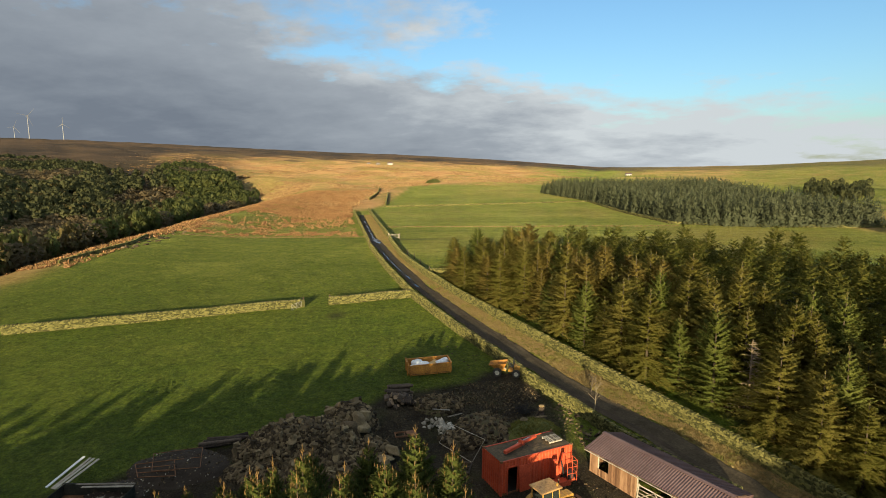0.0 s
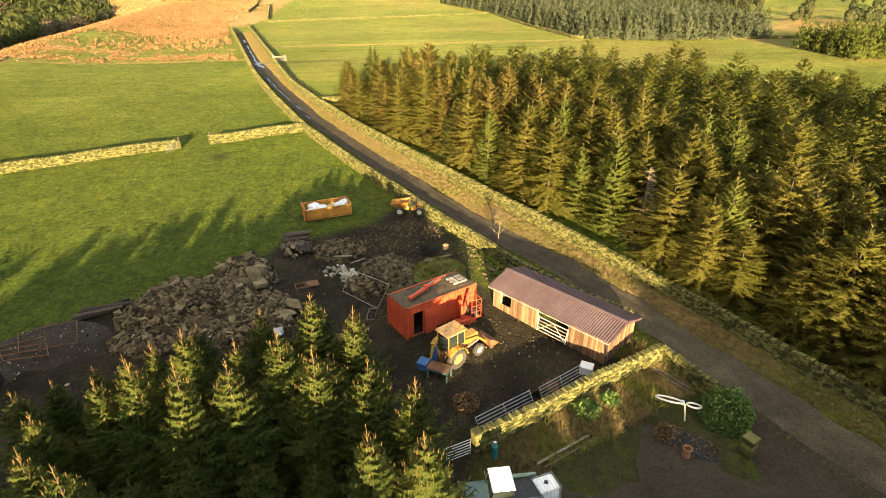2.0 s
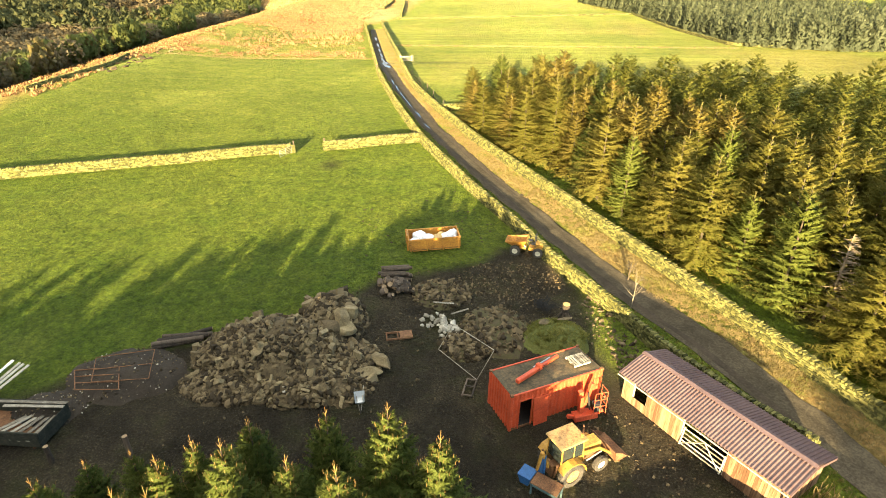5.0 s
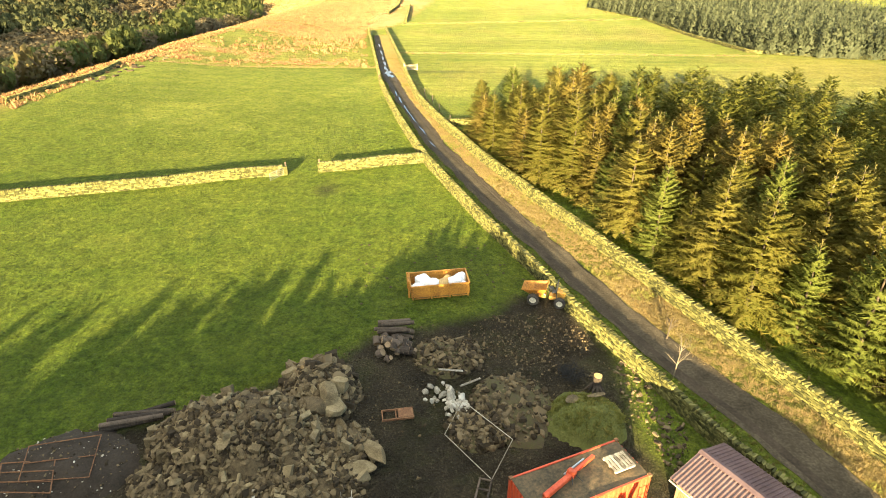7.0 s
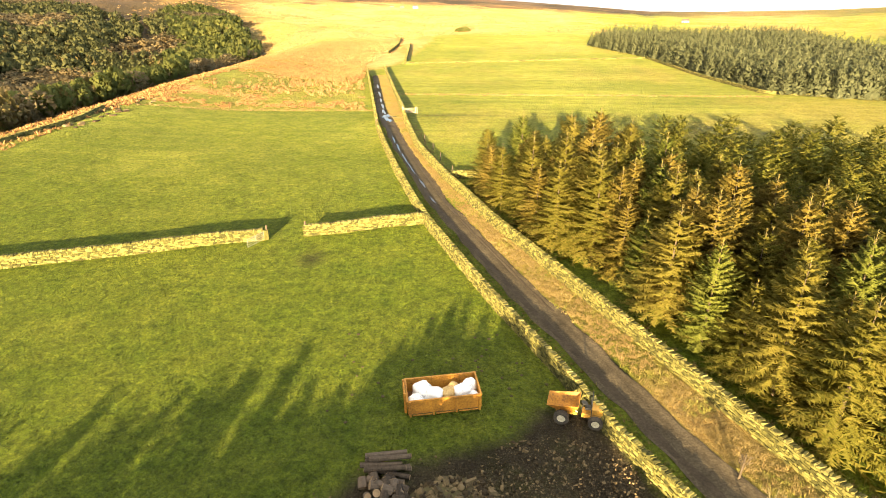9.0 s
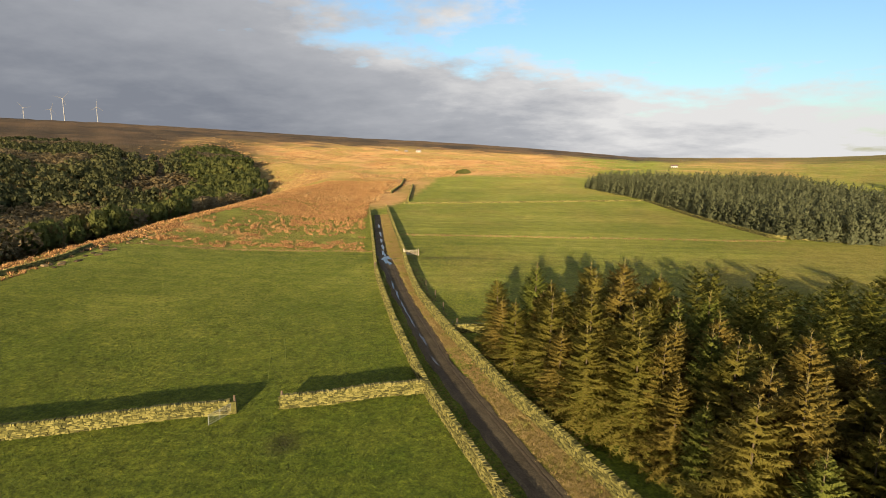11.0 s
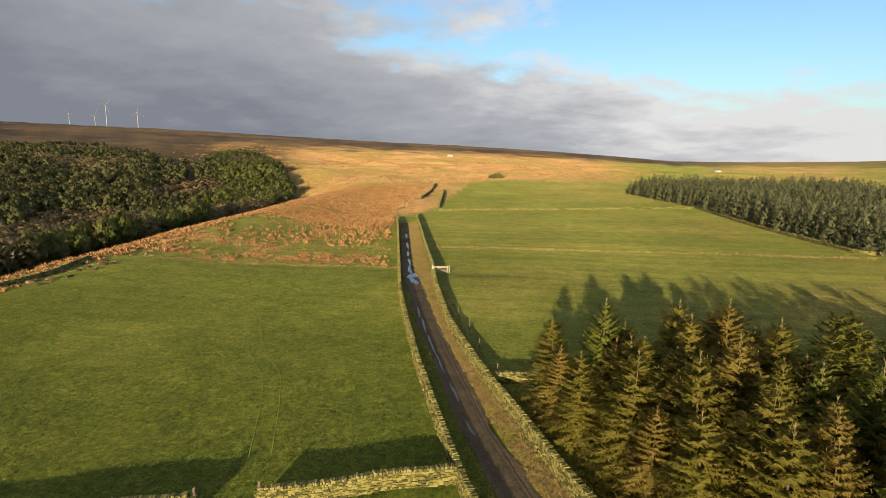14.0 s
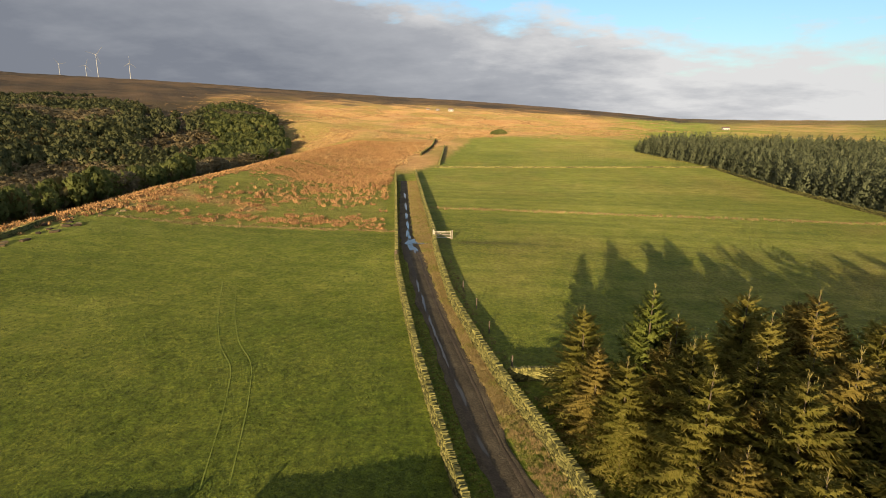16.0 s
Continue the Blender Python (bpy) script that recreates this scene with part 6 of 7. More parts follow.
def log(x, y, z, l, r, rz, ry=0.0, label="short bark-covered log in a heap", group="logs in the heap"):
    bm = bmesh.new()
    rod(bm, (-l / 2, 0, 0), (l / 2, 0, 0), r, r * 0.92, 9)
    for v in bm.verts:
        v.co += v.co.normalized() * 0.03 * noise.noise(v.co * 3 + Vector((x, y, z)))
    root = thing("log", pose(x, y, gz(x, y) + z, 0, ry, rz), label, "log", group)
    part("bark", bm, LOGBARK, root)
    for s in (-1, 1):
        rod_part("cut_end", (s * l / 2, 0, 0), (s * (l / 2 + 0.012), 0, 0), r * 0.9, LOGEND, root, None, 9)
    return root


rng_l = random.Random(4)
for i in range(30):
    t, r = rng_l.uniform(0, 6.28), rng_l.random() ** 0.6
    x, y = -7.4 + 1.5 * r * math.cos(t), 42.0 + 1.2 * r * math.sin(t)
    log(x, y, 0.2 + 0.75 * (1 - r), rng_l.uniform(0.35, 0.7), rng_l.uniform(0.17, 0.3), rng_l.uniform(0, 360), rng_l.uniform(-40, 40))
for i in range(8):
    log(-7.5 + rng_l.uniform(-0.3, 0.3), 43.4 + 0.25 * (i % 4), 0.25 + 0.28 * (i // 3), 2.3, 0.15, rng_l.uniform(-12, 20), rng_l.uniform(-5, 5), "long dark log stacked behind the log heap", "long logs")
for i in range(7):
    log(-21.2 + rng_l.uniform(-0.3, 0.3), 34.1 + 0.32 * (i % 4), 0.2 + 0.25 * (i // 4), 3.3, 0.16, 22 + rng_l.uniform(-8, 8), rng_l.uniform(-4, 4), "old dark beam in a stack at the field edge", "old beams")


def frame_bars(name, corners, r, material, label, category, mids=0):
    """A tubular frame through the given corners (x, y, height over the ground), with cross bars."""
    root = new(name)
    pts = [Vector((x, y, gz(x, y) + z)) for x, y, z in corners]
    for i in range(len(pts)):
        rod_part("bar", pts[i], pts[(i + 1) % len(pts)], r, material, root)
    for k in range(mids):
        s = (k + 1) / (mids + 1)
        rod_part("bar", pts[0].lerp(pts[3], s), pts[1].lerp(pts[2], s), r, material, root)
    return tagged(root, label, category)


frame_bars("tubular_frame", [(-2.3, 36.9, 0.7), (0.6, 34.0, 0.9), (-0.5, 32.0, 0.12), (-3.2, 34.8, 0.12)], 0.022, GREYWOOD, "dull grey tubular fence panel frame leaning on rubble", "fence panel")
frame_bars("steel_frame", [(-25.6, 31.5, 0.9), (-22.2, 32.6, 0.85), (-21.2, 30.0, 0.75), (-24.6, 29.4, 0.8)], 0.03, RUST, "thin rusty steel frame lying on the spoil mound", "frame", 1)
frame_bars("steel_frame", [(-26.6, 30.6, 0.55), (-23.6, 30.8, 0.85), (-22.6, 29.0, 0.7), (-25.4, 28.9, 0.6)], 0.035, RUST, "tangled rusty steel frame on the spoil mound", "frame", 2)


def chassis():
    root = thing("trailer_chassis", pose(-6.1, 36.0, gz(-6.1, 36), 0, 0, 14), "small rusty trailer chassis lying in the yard", "chassis")
    for y in (-0.4, 0.4):
        box_part("side_member", (0, y, 0.22), (1.9, 0.08, 0.14), RUST, root)
    for x in (-0.9, -0.1, 0.5, 0.9):
        box_part("cross_member", (x, 0, 0.2), (0.08, 0.8, 0.12), RUST, root)
    box_part("plate", (0.45, 0, 0.3), (0.85, 0.7, 0.03), RUST, root)


chassis()


def timber_frame():
    root = thing("timber_frame", pose(-0.95, 31.2, gz(-1, 31.2), 0, 0, 80), "broken dark timber frame lying by the container", "frame")
    for y in (-0.3, 0.3):
        box_part("rail", (0, y, 0.15), (1.7, 0.1, 0.12), LOGBARK, root)
    for x in (-0.75, 0.1, 0.75):
        box_part("rung", (x, 0, 0.2), (0.1, 0.6, 0.08), LOGBARK, root)


timber_frame()


def stump():
    root = thing("tree_stump", pose(5.85, 38.9, gz(5.85, 38.9)), "pale upturned tree stump with splayed roots", "stump")
    bm = bmesh.new()
    rod(bm, (0, 0, 0.4), (0.05, 0, 1.35), 0.24, 0.28, 10)
    for v in bm.verts:
        v.co += Vector((noise.noise(v.co * 2), noise.noise(v.co * 2 + Vector((5, 0, 0))), 0)) * 0.08
    part("trunk", bm, LOGBARK, root)
    rod_part("cut_face", (0.05, 0, 1.35), (0.05, 0, 1.38), 0.26, SAND, root, None, 12, "freshly cut yellow wood")
    for i in range(9):
        a = i * 0.7
        rod_part("root", (0.1 * math.cos(a), 0.1 * math.sin(a), 0.8), (0.75 * math.cos(a), 0.75 * math.sin(a), -0.05), 0.1, LOGBARK, root, 0.03, 6)


stump()


def brash():
    rng = np.random.default_rng(6)
    bm = bmesh.new()
    for i in range(70):
        a, b = rng.uniform(0, 6.28), rng.uniform(0, 6.28)
        x, y = 4.5 + 0.8 * math.cos(a) * rng.random(), 40.2 + 0.8 * math.sin(a) * rng.random()
        z = gz(x, y) + 0.1 + 0.5 * rng.random()
        l = rng.uniform(0.4, 1.2)
        rod(bm, (x, y, z), (x + l * math.cos(b), y + l * math.sin(b), z + rng.uniform(-0.2, 0.3)), 0.03, 0.01, 4)
    tagged(part("brushwood_heap", bm, DARK), "charred heap of brushwood on a bonfire patch", "brushwood", kind="stuff")


brash()
boulder(4.2, 40.6, 0.25, (0.9, 0.7, 0.6), 71, DARK, "blackened lump in the bonfire heap")


def fence_post(x, y, h, r, label, lean=0):
    root = thing("fence_post", pose(x, y, gz(x, y) - 0.1, lean, 0, 0), label, "post", "wooden posts")
    bm = bmesh.new()
    rod(bm, (0, 0, 0), (0, 0, h + 0.1), r, r * 0.95, 9)
    part("shaft", bm, LOGBARK, root)
    rod_part("cut_top", (0, 0, h + 0.1), (0, 0, h + 0.112), r * 0.9, LOGEND, root, None, 9)


fence_post(-19.5, 24.8, 1.5, 0.15, "stout round fence post in the yard")
fence_post(-23.6, 24.1, 1.2, 0.15, "stout round fence post in the yard")
for x, y in ((-11.3, 108.5), (-9.6, 102.5), (-7.3, 95.6), (-13.3, 114)):
    fence_post(x, y, 1.2, 0.07, "thin grey fence post beside the lane wall")
fence_post(-23.4, 123.6, 1.7, 0.2, "pale stone gatepost at the end of a lane wall")
fence_post(-25.3, 72.9, 1.5, 0.1, "grey wooden gatepost at the field gateway")
fence_post(-21.5, 74.0, 1.55, 0.1, "grey wooden gatepost at the field gateway")


MURK = surface("grimy_green_steel", [(0.018, 0.019, 0.014), (0.036, 0.036, 0.027), (0.07, 0.058, 0.04)], 1.5, 9, rough=0.95, spec=0.1)


def dark_skip():
    root = thing("open_skip", pose(-27.3, 26.1, gz(-27.3, 26), 0, 0, 0), "dull green open steel skip full of scrap timber", "skip")
    l, w, h = 5.2, 2.5, 1.05
    box_part("floor", (0, 0, 0.25), (l, w, 0.06), RUST, root)
    for y in (-1, 1):
        box_part("side", (0, y * w / 2, 0.62), (l, 0.06, h - 0.15), MURK, root)
        box_part("top_rail", (0, y * w / 2, h + 0.1), (l + 0.08, 0.1, 0.08), MURK, root)
    for x in (-1, 1):
        box_part("end", (x * l / 2, 0, 0.62), (0.06, w - 0.08, h - 0.15), MURK, root)
        box_part("leg", (x * (l / 2 - 0.5), 0, 0.1), (0.12, w, 0.22), RUST, root)


dark_skip()


def plank(x, y, z, l, w, rz, ry, material, label, group="loose planks"):
    ob = box_part("plank", (0, 0, 0), (l, w, 0.05), material, None, None, 0.005)
    ob.matrix_world = pose(x, y, gz(x, y) + z, 0, ry, rz)
    tagged(ob, label, "plank", group)


for i, (x, y, rz) in enumerate([(-30.9, 29.0, 74), (-30.3, 28.8, 72), (-30.0, 28.7, 70), (-29.6, 28.6, 68)]):
    plank(x, y, 0.95 + 0.03 * i, 3.2, 0.22, rz, -14, WHITE if i == 0 else GREYWOOD, "pale painted plank leaning on the open skip")
plank(-26.6, 27.1, 1.25, 4.2, 0.2, 2, 0, GREYWOOD, "grey scaffold plank laid across the open skip")
plank(-26.3, 26.8, 1.25, 3.6, 0.2, 3, 0, GREYWOOD, "grey scaffold plank laid across the open skip")
for i in range(6):
    plank(-27.6 + 0.45 * i, 25.9, 0.5 + 0.05 * (i % 2), 2.2, 0.22, 60 + 6 * i, 4, GREYWOOD, "scrap plank lying in the open skip")
plank(6.9, 45.2, 0.55, 2.6, 0.16, -58, 8, GREYWOOD, "grey board bridging a gap in the lane wall")
for x, y, rz in ((-3.2, 39.6, 5), (-1.9, 38.6, 40), (-12.6, 30.3, -70)):
    plank(x, y, 0.6, 1.6, 0.16, rz, 5, GREYWOOD, "weathered timber lying on the rubble")


# ---- gateway, garden and drive south of the yard


def field_gate(x0, y0, x1, y1, tilt, label, bars=6):
    """A tubular galvanised field gate between two points."""
    l, a = math.hypot(x1 - x0, y1 - y0), math.degrees(math.atan2(y1 - y0, x1 - x0))
    root = thing("field_gate", pose(x0, y0, gz(x0, y0) + 0.05, tilt, 0, a), label, "gate", "field gates")
    for i in range(bars):
        rod_part("rail", (0, 0, 0.12 + i * 0.2), (l, 0, 0.12 + i * 0.2), 0.022, GALV, root, None, 6)
    for x in (0.02, l / 2, l - 0.02):
        rod_part("stile", (x, 0, 0.05), (x, 0, 0.16 + (bars - 1) * 0.2), 0.026, GALV, root, None, 6)
    return root


field_gate(1.2, 16.6, 4.05, 17.5, 0, "closed galvanised field gate between stone posts")
field_gate(4.9, 18.6, 8.7, 20.4, -35, "galvanised field gate leaning on the yard wall")
field_gate(9.2, 20.5, 12.5, 22.2, -25, "galvanised field gate leaning on the yard wall")
field_gate(-25.5, 72.5, -26.3, 70.2, 0, "open galvanised field gate swung back from a gateway", 5)


def wooden_gate():
    root = thing("wooden_gate", pose(-20.5, 138.2, gz(-20, 138), 0, 0, 12), "pale wooden five-bar gate ajar beside the lane", "gate")
    for z in (0.25, 0.5, 0.75, 1.0, 1.2):
        box_part("rail", (1.3, 0, z), (2.6, 0.04, 0.1), GREYWOOD, root)
    for x in (0.05, 2.55):
        box_part("stile", (x, 0, 0.72), (0.12, 0.07, 1.3), GREYWOOD, root)
    rod_part("brace", (0.1, -0.03, 0.2), (1.4, -0.03, 1.2), 0.04, GREYWOOD, root)
    box_part("gatepost", (-0.15, 0, 0.75), (0.2, 0.2, 1.6), GREYWOOD, root)
    box_part("gatepost", (2.85, 0.1, 0.7), (0.2, 0.2, 1.5), GREYWOOD, root)


wooden_gate()


def pillar(x, y, h, w, label):
    root = thing("stone_pillar", pose(x, y, gz(x, y), 0, 0, 25), label, "pillar", "stone gate pillars")
    n = max(3, round(h / 0.3))
    for i in range(n):
        box_part("block", (random.uniform(-0.02, 0.02), random.uniform(-0.02, 0.02), (i + 0.5) * h / n), (w, w, h / n * 0.97), COPE, root, None, 0.025)
    box_part("cap", (0, 0, h + 0.05), (w * 1.15, w * 1.15, 0.12), COPE, root, None, 0.03)


pillar(4.45, 17.75, 1.35, 0.5, "mossy yellow stone gate pillar at the yard entrance")
pillar(19.3, 15.2, 1.25, 0.62, "square stone gate pillar beside a clipped bush")


def offroader():
    """Pick-up style off-roader; x points to its nose."""
    root = thing("offroad_vehicle", pose(5.0, 14.1, gz(5, 14), 0, 0, 178), "grey-green off-road vehicle with a white cab roof", "vehicle")
    for x in (-1.2, 1.25):
        for s in (-1, 1):
            wheel(root, (x, s * 0.72, 0.38), 0.38, 0.24, CREAM, lugs=16)
    box_part("body", (0, 0, 0.75), (3.8, 1.6, 0.5), TEAL, root, None, 0.05)
    box_part("bonnet", (1.25, 0, 1.08), (1.25, 1.1, 0.22), TEAL, root, None, 0.05)
    for s in (-1, 1):
        box_part("wing", (1.3, s * 0.68, 0.98), (1.2, 0.28, 0.12), TEAL, root, None, 0.04)
    box_part("cab_side", (0.15, 0, 1.15), (1.15, 1.55, 0.35), TEAL, root, None, 0.03)
    bm = bmesh.new()
    for x, t in ((0.72, 0.55), (-0.42, -0.38)):
        for s in (-1, 1):
            rod(bm, (x, s * 0.74, 1.3), (t, s * 0.7, 1.9), 0.04, None, 6)
    part("window_frame", bm, BLACKP, root)
    box_part("windscreen", (0.63, 0, 1.6), (0.012, 1.4, 0.56), GLASS, root, turn_of(0, -16, 0), 0)
    box_part("rear_window", (-0.4, 0, 1.6), (0.012, 1.4, 0.56), GLASS, root, None, 0)
    for s in (-1, 1):
        box_part("side_window", (0.1, s * 0.72, 1.6), (1.0, 0.012, 0.54), GLASS, root, None, 0)
    box_part("cab_roof", (0.08, 0, 1.93), (1.15, 1.5, 0.08), WHITE, root, None, 0.04, "white painted cab roof")
    box_part("load_bed", (-1.15, 0, 1.02), (1.5, 1.45, 0.1), BLACKP, root, None, 0.01)
    for s in (-1, 1):
        box_part("bed_side", (-1.15, s * 0.75, 1.15), (1.5, 0.05, 0.35), TEAL, root)
        box_part("mirror", (0.75, s * 0.95, 1.45), (0.05, 0.18, 0.25), BLACKP, root)
        box_part("headlight", (1.91, s * 0.55, 0.85), (0.03, 0.2, 0.2), WHITE, root, None, 0.01)
    box_part("bumper", (1.98, 0, 0.55), (0.1, 1.6, 0.16), BLACKP, root)


offroader()


def tote():
    root = thing("liquid_tote", pose(7.3, 14.2, gz(7.3, 14.2), 0, 0, 12), "white plastic liquid tote in a wire cage", "tank")
    box_part("tank", (0, 0, 0.68), (1.12, 0.94, 0.95), BAG, root, None, 0.07)
    rod_part("lid", (0, 0, 1.15), (0, 0, 1.2), 0.12, BLACKP, root)
    box_part("pallet", (0, 0, 0.08), (1.2, 1.0, 0.15), GREYWOOD, root)
    bm = bmesh.new()
    for i in range(6):
        z = 0.25 + i * 0.18
        for y in (-0.5, 0.5):
            rod(bm, (-0.6, y, z), (0.6, y, z), 0.012, None, 4)
        for x in (-0.6, 0.6):
            rod(bm, (x, -0.5, z), (x, 0.5, z), 0.012, None, 4)
    for i in range(7):
        x = -0.6 + i * 0.2
        for y in (-0.5, 0.5):
            rod(bm, (x, y, 0.15), (x, y, 1.17), 0.012, None, 4)
        rod(bm, (x, -0.5, 1.17), (x, 0.5, 1.17), 0.012, None, 4)
    part("cage", bm, GALV, root)


tote()


def gas_bottle():
    root = thing("gas_bottle", pose(5.3, 17.0, gz(5.3, 17)), "teal steel gas bottle standing by the wall", "gas bottle")
    bm = bmesh.new()
    for z0, z1, r0, r1 in ((0, 0.08, 0.17, 0.18), (0.08, 0.95, 0.18, 0.18), (0.95, 1.1, 0.18, 0.07)):
        rod(bm, (0, 0, z0), (0, 0, z1), r0, r1, 14)
    part("cylinder", bm, surface("teal_gas_bottle", [(0.01, 0.12, 0.12), (0.03, 0.22, 0.2)], 2, 12, rough=0.5, bump=0.1), root)
    rod_part("collar", (0, 0, 1.08), (0, 0, 1.24), 0.09, GALV, root)


gas_bottle()
plank(9.3, 17.0, 0.1, 3.9, 0.15, 24, 0, GREYWOOD, "long grey plank edging a garden bed")
plank(9.6, 16.7, 0.1, 3.9, 0.15, 24, 0, LOGBARK, "long dark plank edging a garden bed")


def trough(x, y, rz):
    ob = thing("metal_trough", pose(x, y, gz(x, y), 0, 0, rz), "open grey metal water trough at the shed end", "trough")
    for s in (-1, 1):
        box_part("side", (0, s * 0.35, 0.25), (1.5, 0.04, 0.45), GALV, ob)
        box_part("end", (s * 0.74, 0, 0.25), (0.04, 0.66, 0.45), GALV, ob)
    box_part("floor", (0, 0, 0.05), (1.46, 0.66, 0.04), DARK, ob)


trough(15.2, 22.6, 28)


def junk():
    root = thing("storage_crate", pose(12.9, 22.9, gz(12.9, 22.9), 0, 0, -35), "white plastic crate beside the shed wall", "crate")
    box_part("box", (0, 0, 0.3), (0.8, 0.6, 0.6), WHITE, root, None, 0.03)
    box_part("lid", (0, 0, 0.62), (0.86, 0.66, 0.06), WHITE, root, turn_of(8, 0, 0), 0.02)
    for i, (x, y) in enumerate(((12.6, 22.1), (13.3, 22.2), (13.9, 22.4))):
        ob = thing("bucket", pose(x, y, gz(x, y)), "grey and rusty bucket by the shed corner", "bucket", "buckets by the shed")
        rod_part("pail", (0, 0, 0), (0, 0, 0.32), 0.12, (GALV, RUST, RED)[i], ob, 0.16, 12)
    sheet = thing("scrap_sheet", pose(9.0, 21.4, gz(9, 21.4), 0, 0, 20), "rusty bent sheet of scrap steel", "scrap")
    box_part("sheet", (0, 0, 0.35), (0.9, 0.03, 0.8), RUST, sheet, turn_of(35, 0, 0))
    sheet = thing("scrap_sheet", pose(10.1, 21.6, gz(10.1, 21.6), 0, 0, -40), "rusty bent sheet of scrap steel", "scrap")
    box_part("sheet", (0, 0, 0.4), (0.8, 0.03, 0.8), RUST, sheet, turn_of(-20, 0, 0))


junk()


def ornament():
    root = thing("garden_ornament", pose(17.2, 18.6, gz(17.2, 18.6), 0, 0, -32), "weathered white metal ornament with long oval arms", "ornament")
    rod_part("post", (0.3, -0.5, 0), (0.15, 0, 0.85), 0.05, GREYWOOD, root)
    for x0, l in ((-0.75, 0.75), (0.65, 0.4)):
        bm = bmesh.new()
        pts = [(x0 + l * math.cos(t) * 1.0, 0.2 * math.sin(t), 0.9) for t in np.linspace(0, 6.2832, 17)]
        for a, b in zip(pts, pts[1:]):
            rod(bm, a, b, 0.06, None, 6)
        part("oval_arm", bm, GALV, root)
    rod_part("hub", (0, 0, 0.82), (0, 0, 1.0), 0.14, GALV, root)


ornament()


def chimney_pot():
    root = thing("chimney_pot", pose(15.9, 15.6, gz(15.9, 15.6)), "round terracotta chimney pot used as planter", "planter")
    bm = bmesh.new()
    n = 16
    prof = [(0.24, 0), (0.2, 0.5), (0.26, 0.58), (0.26, 0.66), (0.2, 0.66), (0.18, 0.3), (0.0, 0.3)]
    ring = [[bm.verts.new((r * math.cos(6.2832 * i / n), r * math.sin(6.2832 * i / n), z)) for r, z in prof] for i in range(n)]
    for i in range(n):
        for k in range(len(prof) - 1):
            bm.faces.new((ring[i][k], ring[(i + 1) % n][k], ring[(i + 1) % n][k + 1], ring[i][k + 1]))
    part("pot", bm, surface("terracotta", [(0.16, 0.07, 0.04), (0.3, 0.14, 0.08)], 3, 16), root)


chimney_pot()


def leafy(name, x, y, r, h, n, material, label, seed, leaf=0.09):
    rng = np.random.default_rng(seed)
    v, f = [], []
    for i in range(n):
        d = rng.normal(size=3)
        d[2] = abs(d[2]) * 0.9 - 0.15
        d /= np.linalg.norm(d)
        k = rng.uniform(0.8, 1.04) * (1 + 0.14 * noise.noise(Vector(d) * 2.5 + Vector((seed, 0, 0))))
        c = d * k * (r, r, h)
        t = any_turn(rng)
        q = len(v)
        v += [c + t @ (np.array(p) * leaf * rng.uniform(0.7, 1.4)) for p in ((1.2, 0, 0), (0, 0.5, 0.1), (-1.2, 0, 0), (0, -0.5, 0.1))]
        f.append((q, q + 1, q + 2, q + 3))
    root = thing(name, pose(x, y, gz(x, y) + 0.05), label, "bush")
    mesh_of("foliage", v, f, material, root)
    bm = bmesh.new()
    for i in range(7):
        a = i * 0.9
        rod(bm, (0, 0, -0.1), (r * 0.7 * math.cos(a), r * 0.7 * math.sin(a), h * 0.7), 0.05, 0.02, 5)
    part("stems", bm, BARK, root)


TANGLE = surface("russet_tangle", [(0.06, 0.045, 0.016), (0.13, 0.085, 0.035), (0.24, 0.14, 0.07)], 1, 8, rough=0.8, bump=0, vary=0.5, island=True, thin=0.3)
LEAF = surface("laurel_leaves", [(0.03, 0.06, 0.012), (0.075, 0.13, 0.022), (0.14, 0.19, 0.04)], 1, 8, rough=0.45, bump=0, vary=0.4, island=True)
leafy("evergreen_bush", 19.7, 17.8, 1.45, 2.1, 5200, LEAF, "rounded dark evergreen bush by the drive", 5)
leafy("bramble_bush", 11.6, 19.6, 0.9, 0.7, 900, LEAF, "low green bramble against the yard wall", 6)
leafy("bramble_bush", 13.4, 20.2, 0.7, 0.6, 700, LEAF, "low green bramble against the yard wall", 7)
leafy("moorland_bush", -24.5, 470, 6, 3.2, 900, PINE, "lone dark bush on the pasture skyline", 8, 0.6)


def ash_heap():
    hills = [(15.9, 17.0, 1.0, 0.8, 0.35), (17.0, 15.9, 1.1, 0.9, 0.2)]
    mound("ash_mound", hills, DARK, "grey heap of ash and garden waste", "ash heap", 0.1)
    rubble("ash_debris", hills, 420, (0.03, 0.12), RUBBLE, "brown bits of debris strewn on ash", 77, 0.5)


ash_heap()

# ---- grass, tussocks and brushwood
STRAW = surface("straw_grass", [(0.12, 0.084, 0.0304), (0.2, 0.144, 0.056), (0.28, 0.208, 0.088)], 0.4, 4, bump=0, vary=0.3, island=True)
BLADE = surface("pasture_grass", [(0.041, 0.0697, 0.0074), (0.0722, 0.1, 0.0115), (0.1107, 0.1312, 0.0205)], 0.25, 3, bump=0, vary=0.2, island=True)
OLIVE = surface("olive_verge_grass", [(0.10, 0.105, 0.016), (0.16, 0.15, 0.03), (0.23, 0.2, 0.055)], 0.4, 4, bump=0, vary=0.3, island=True)
RUSSET = surface("russet_moor_grass", [(0.12, 0.06, 0.024), (0.25, 0.13, 0.052), (0.38, 0.22, 0.095)], 0.15, 3, bump=0, vary=0.5, island=True)


TAN = surface("tan_moor_grass", [(0.2, 0.115, 0.05), (0.31, 0.185, 0.08), (0.4, 0.26, 0.115)], 0.02, 0.3, bump=0, vary=0.4, island=True)


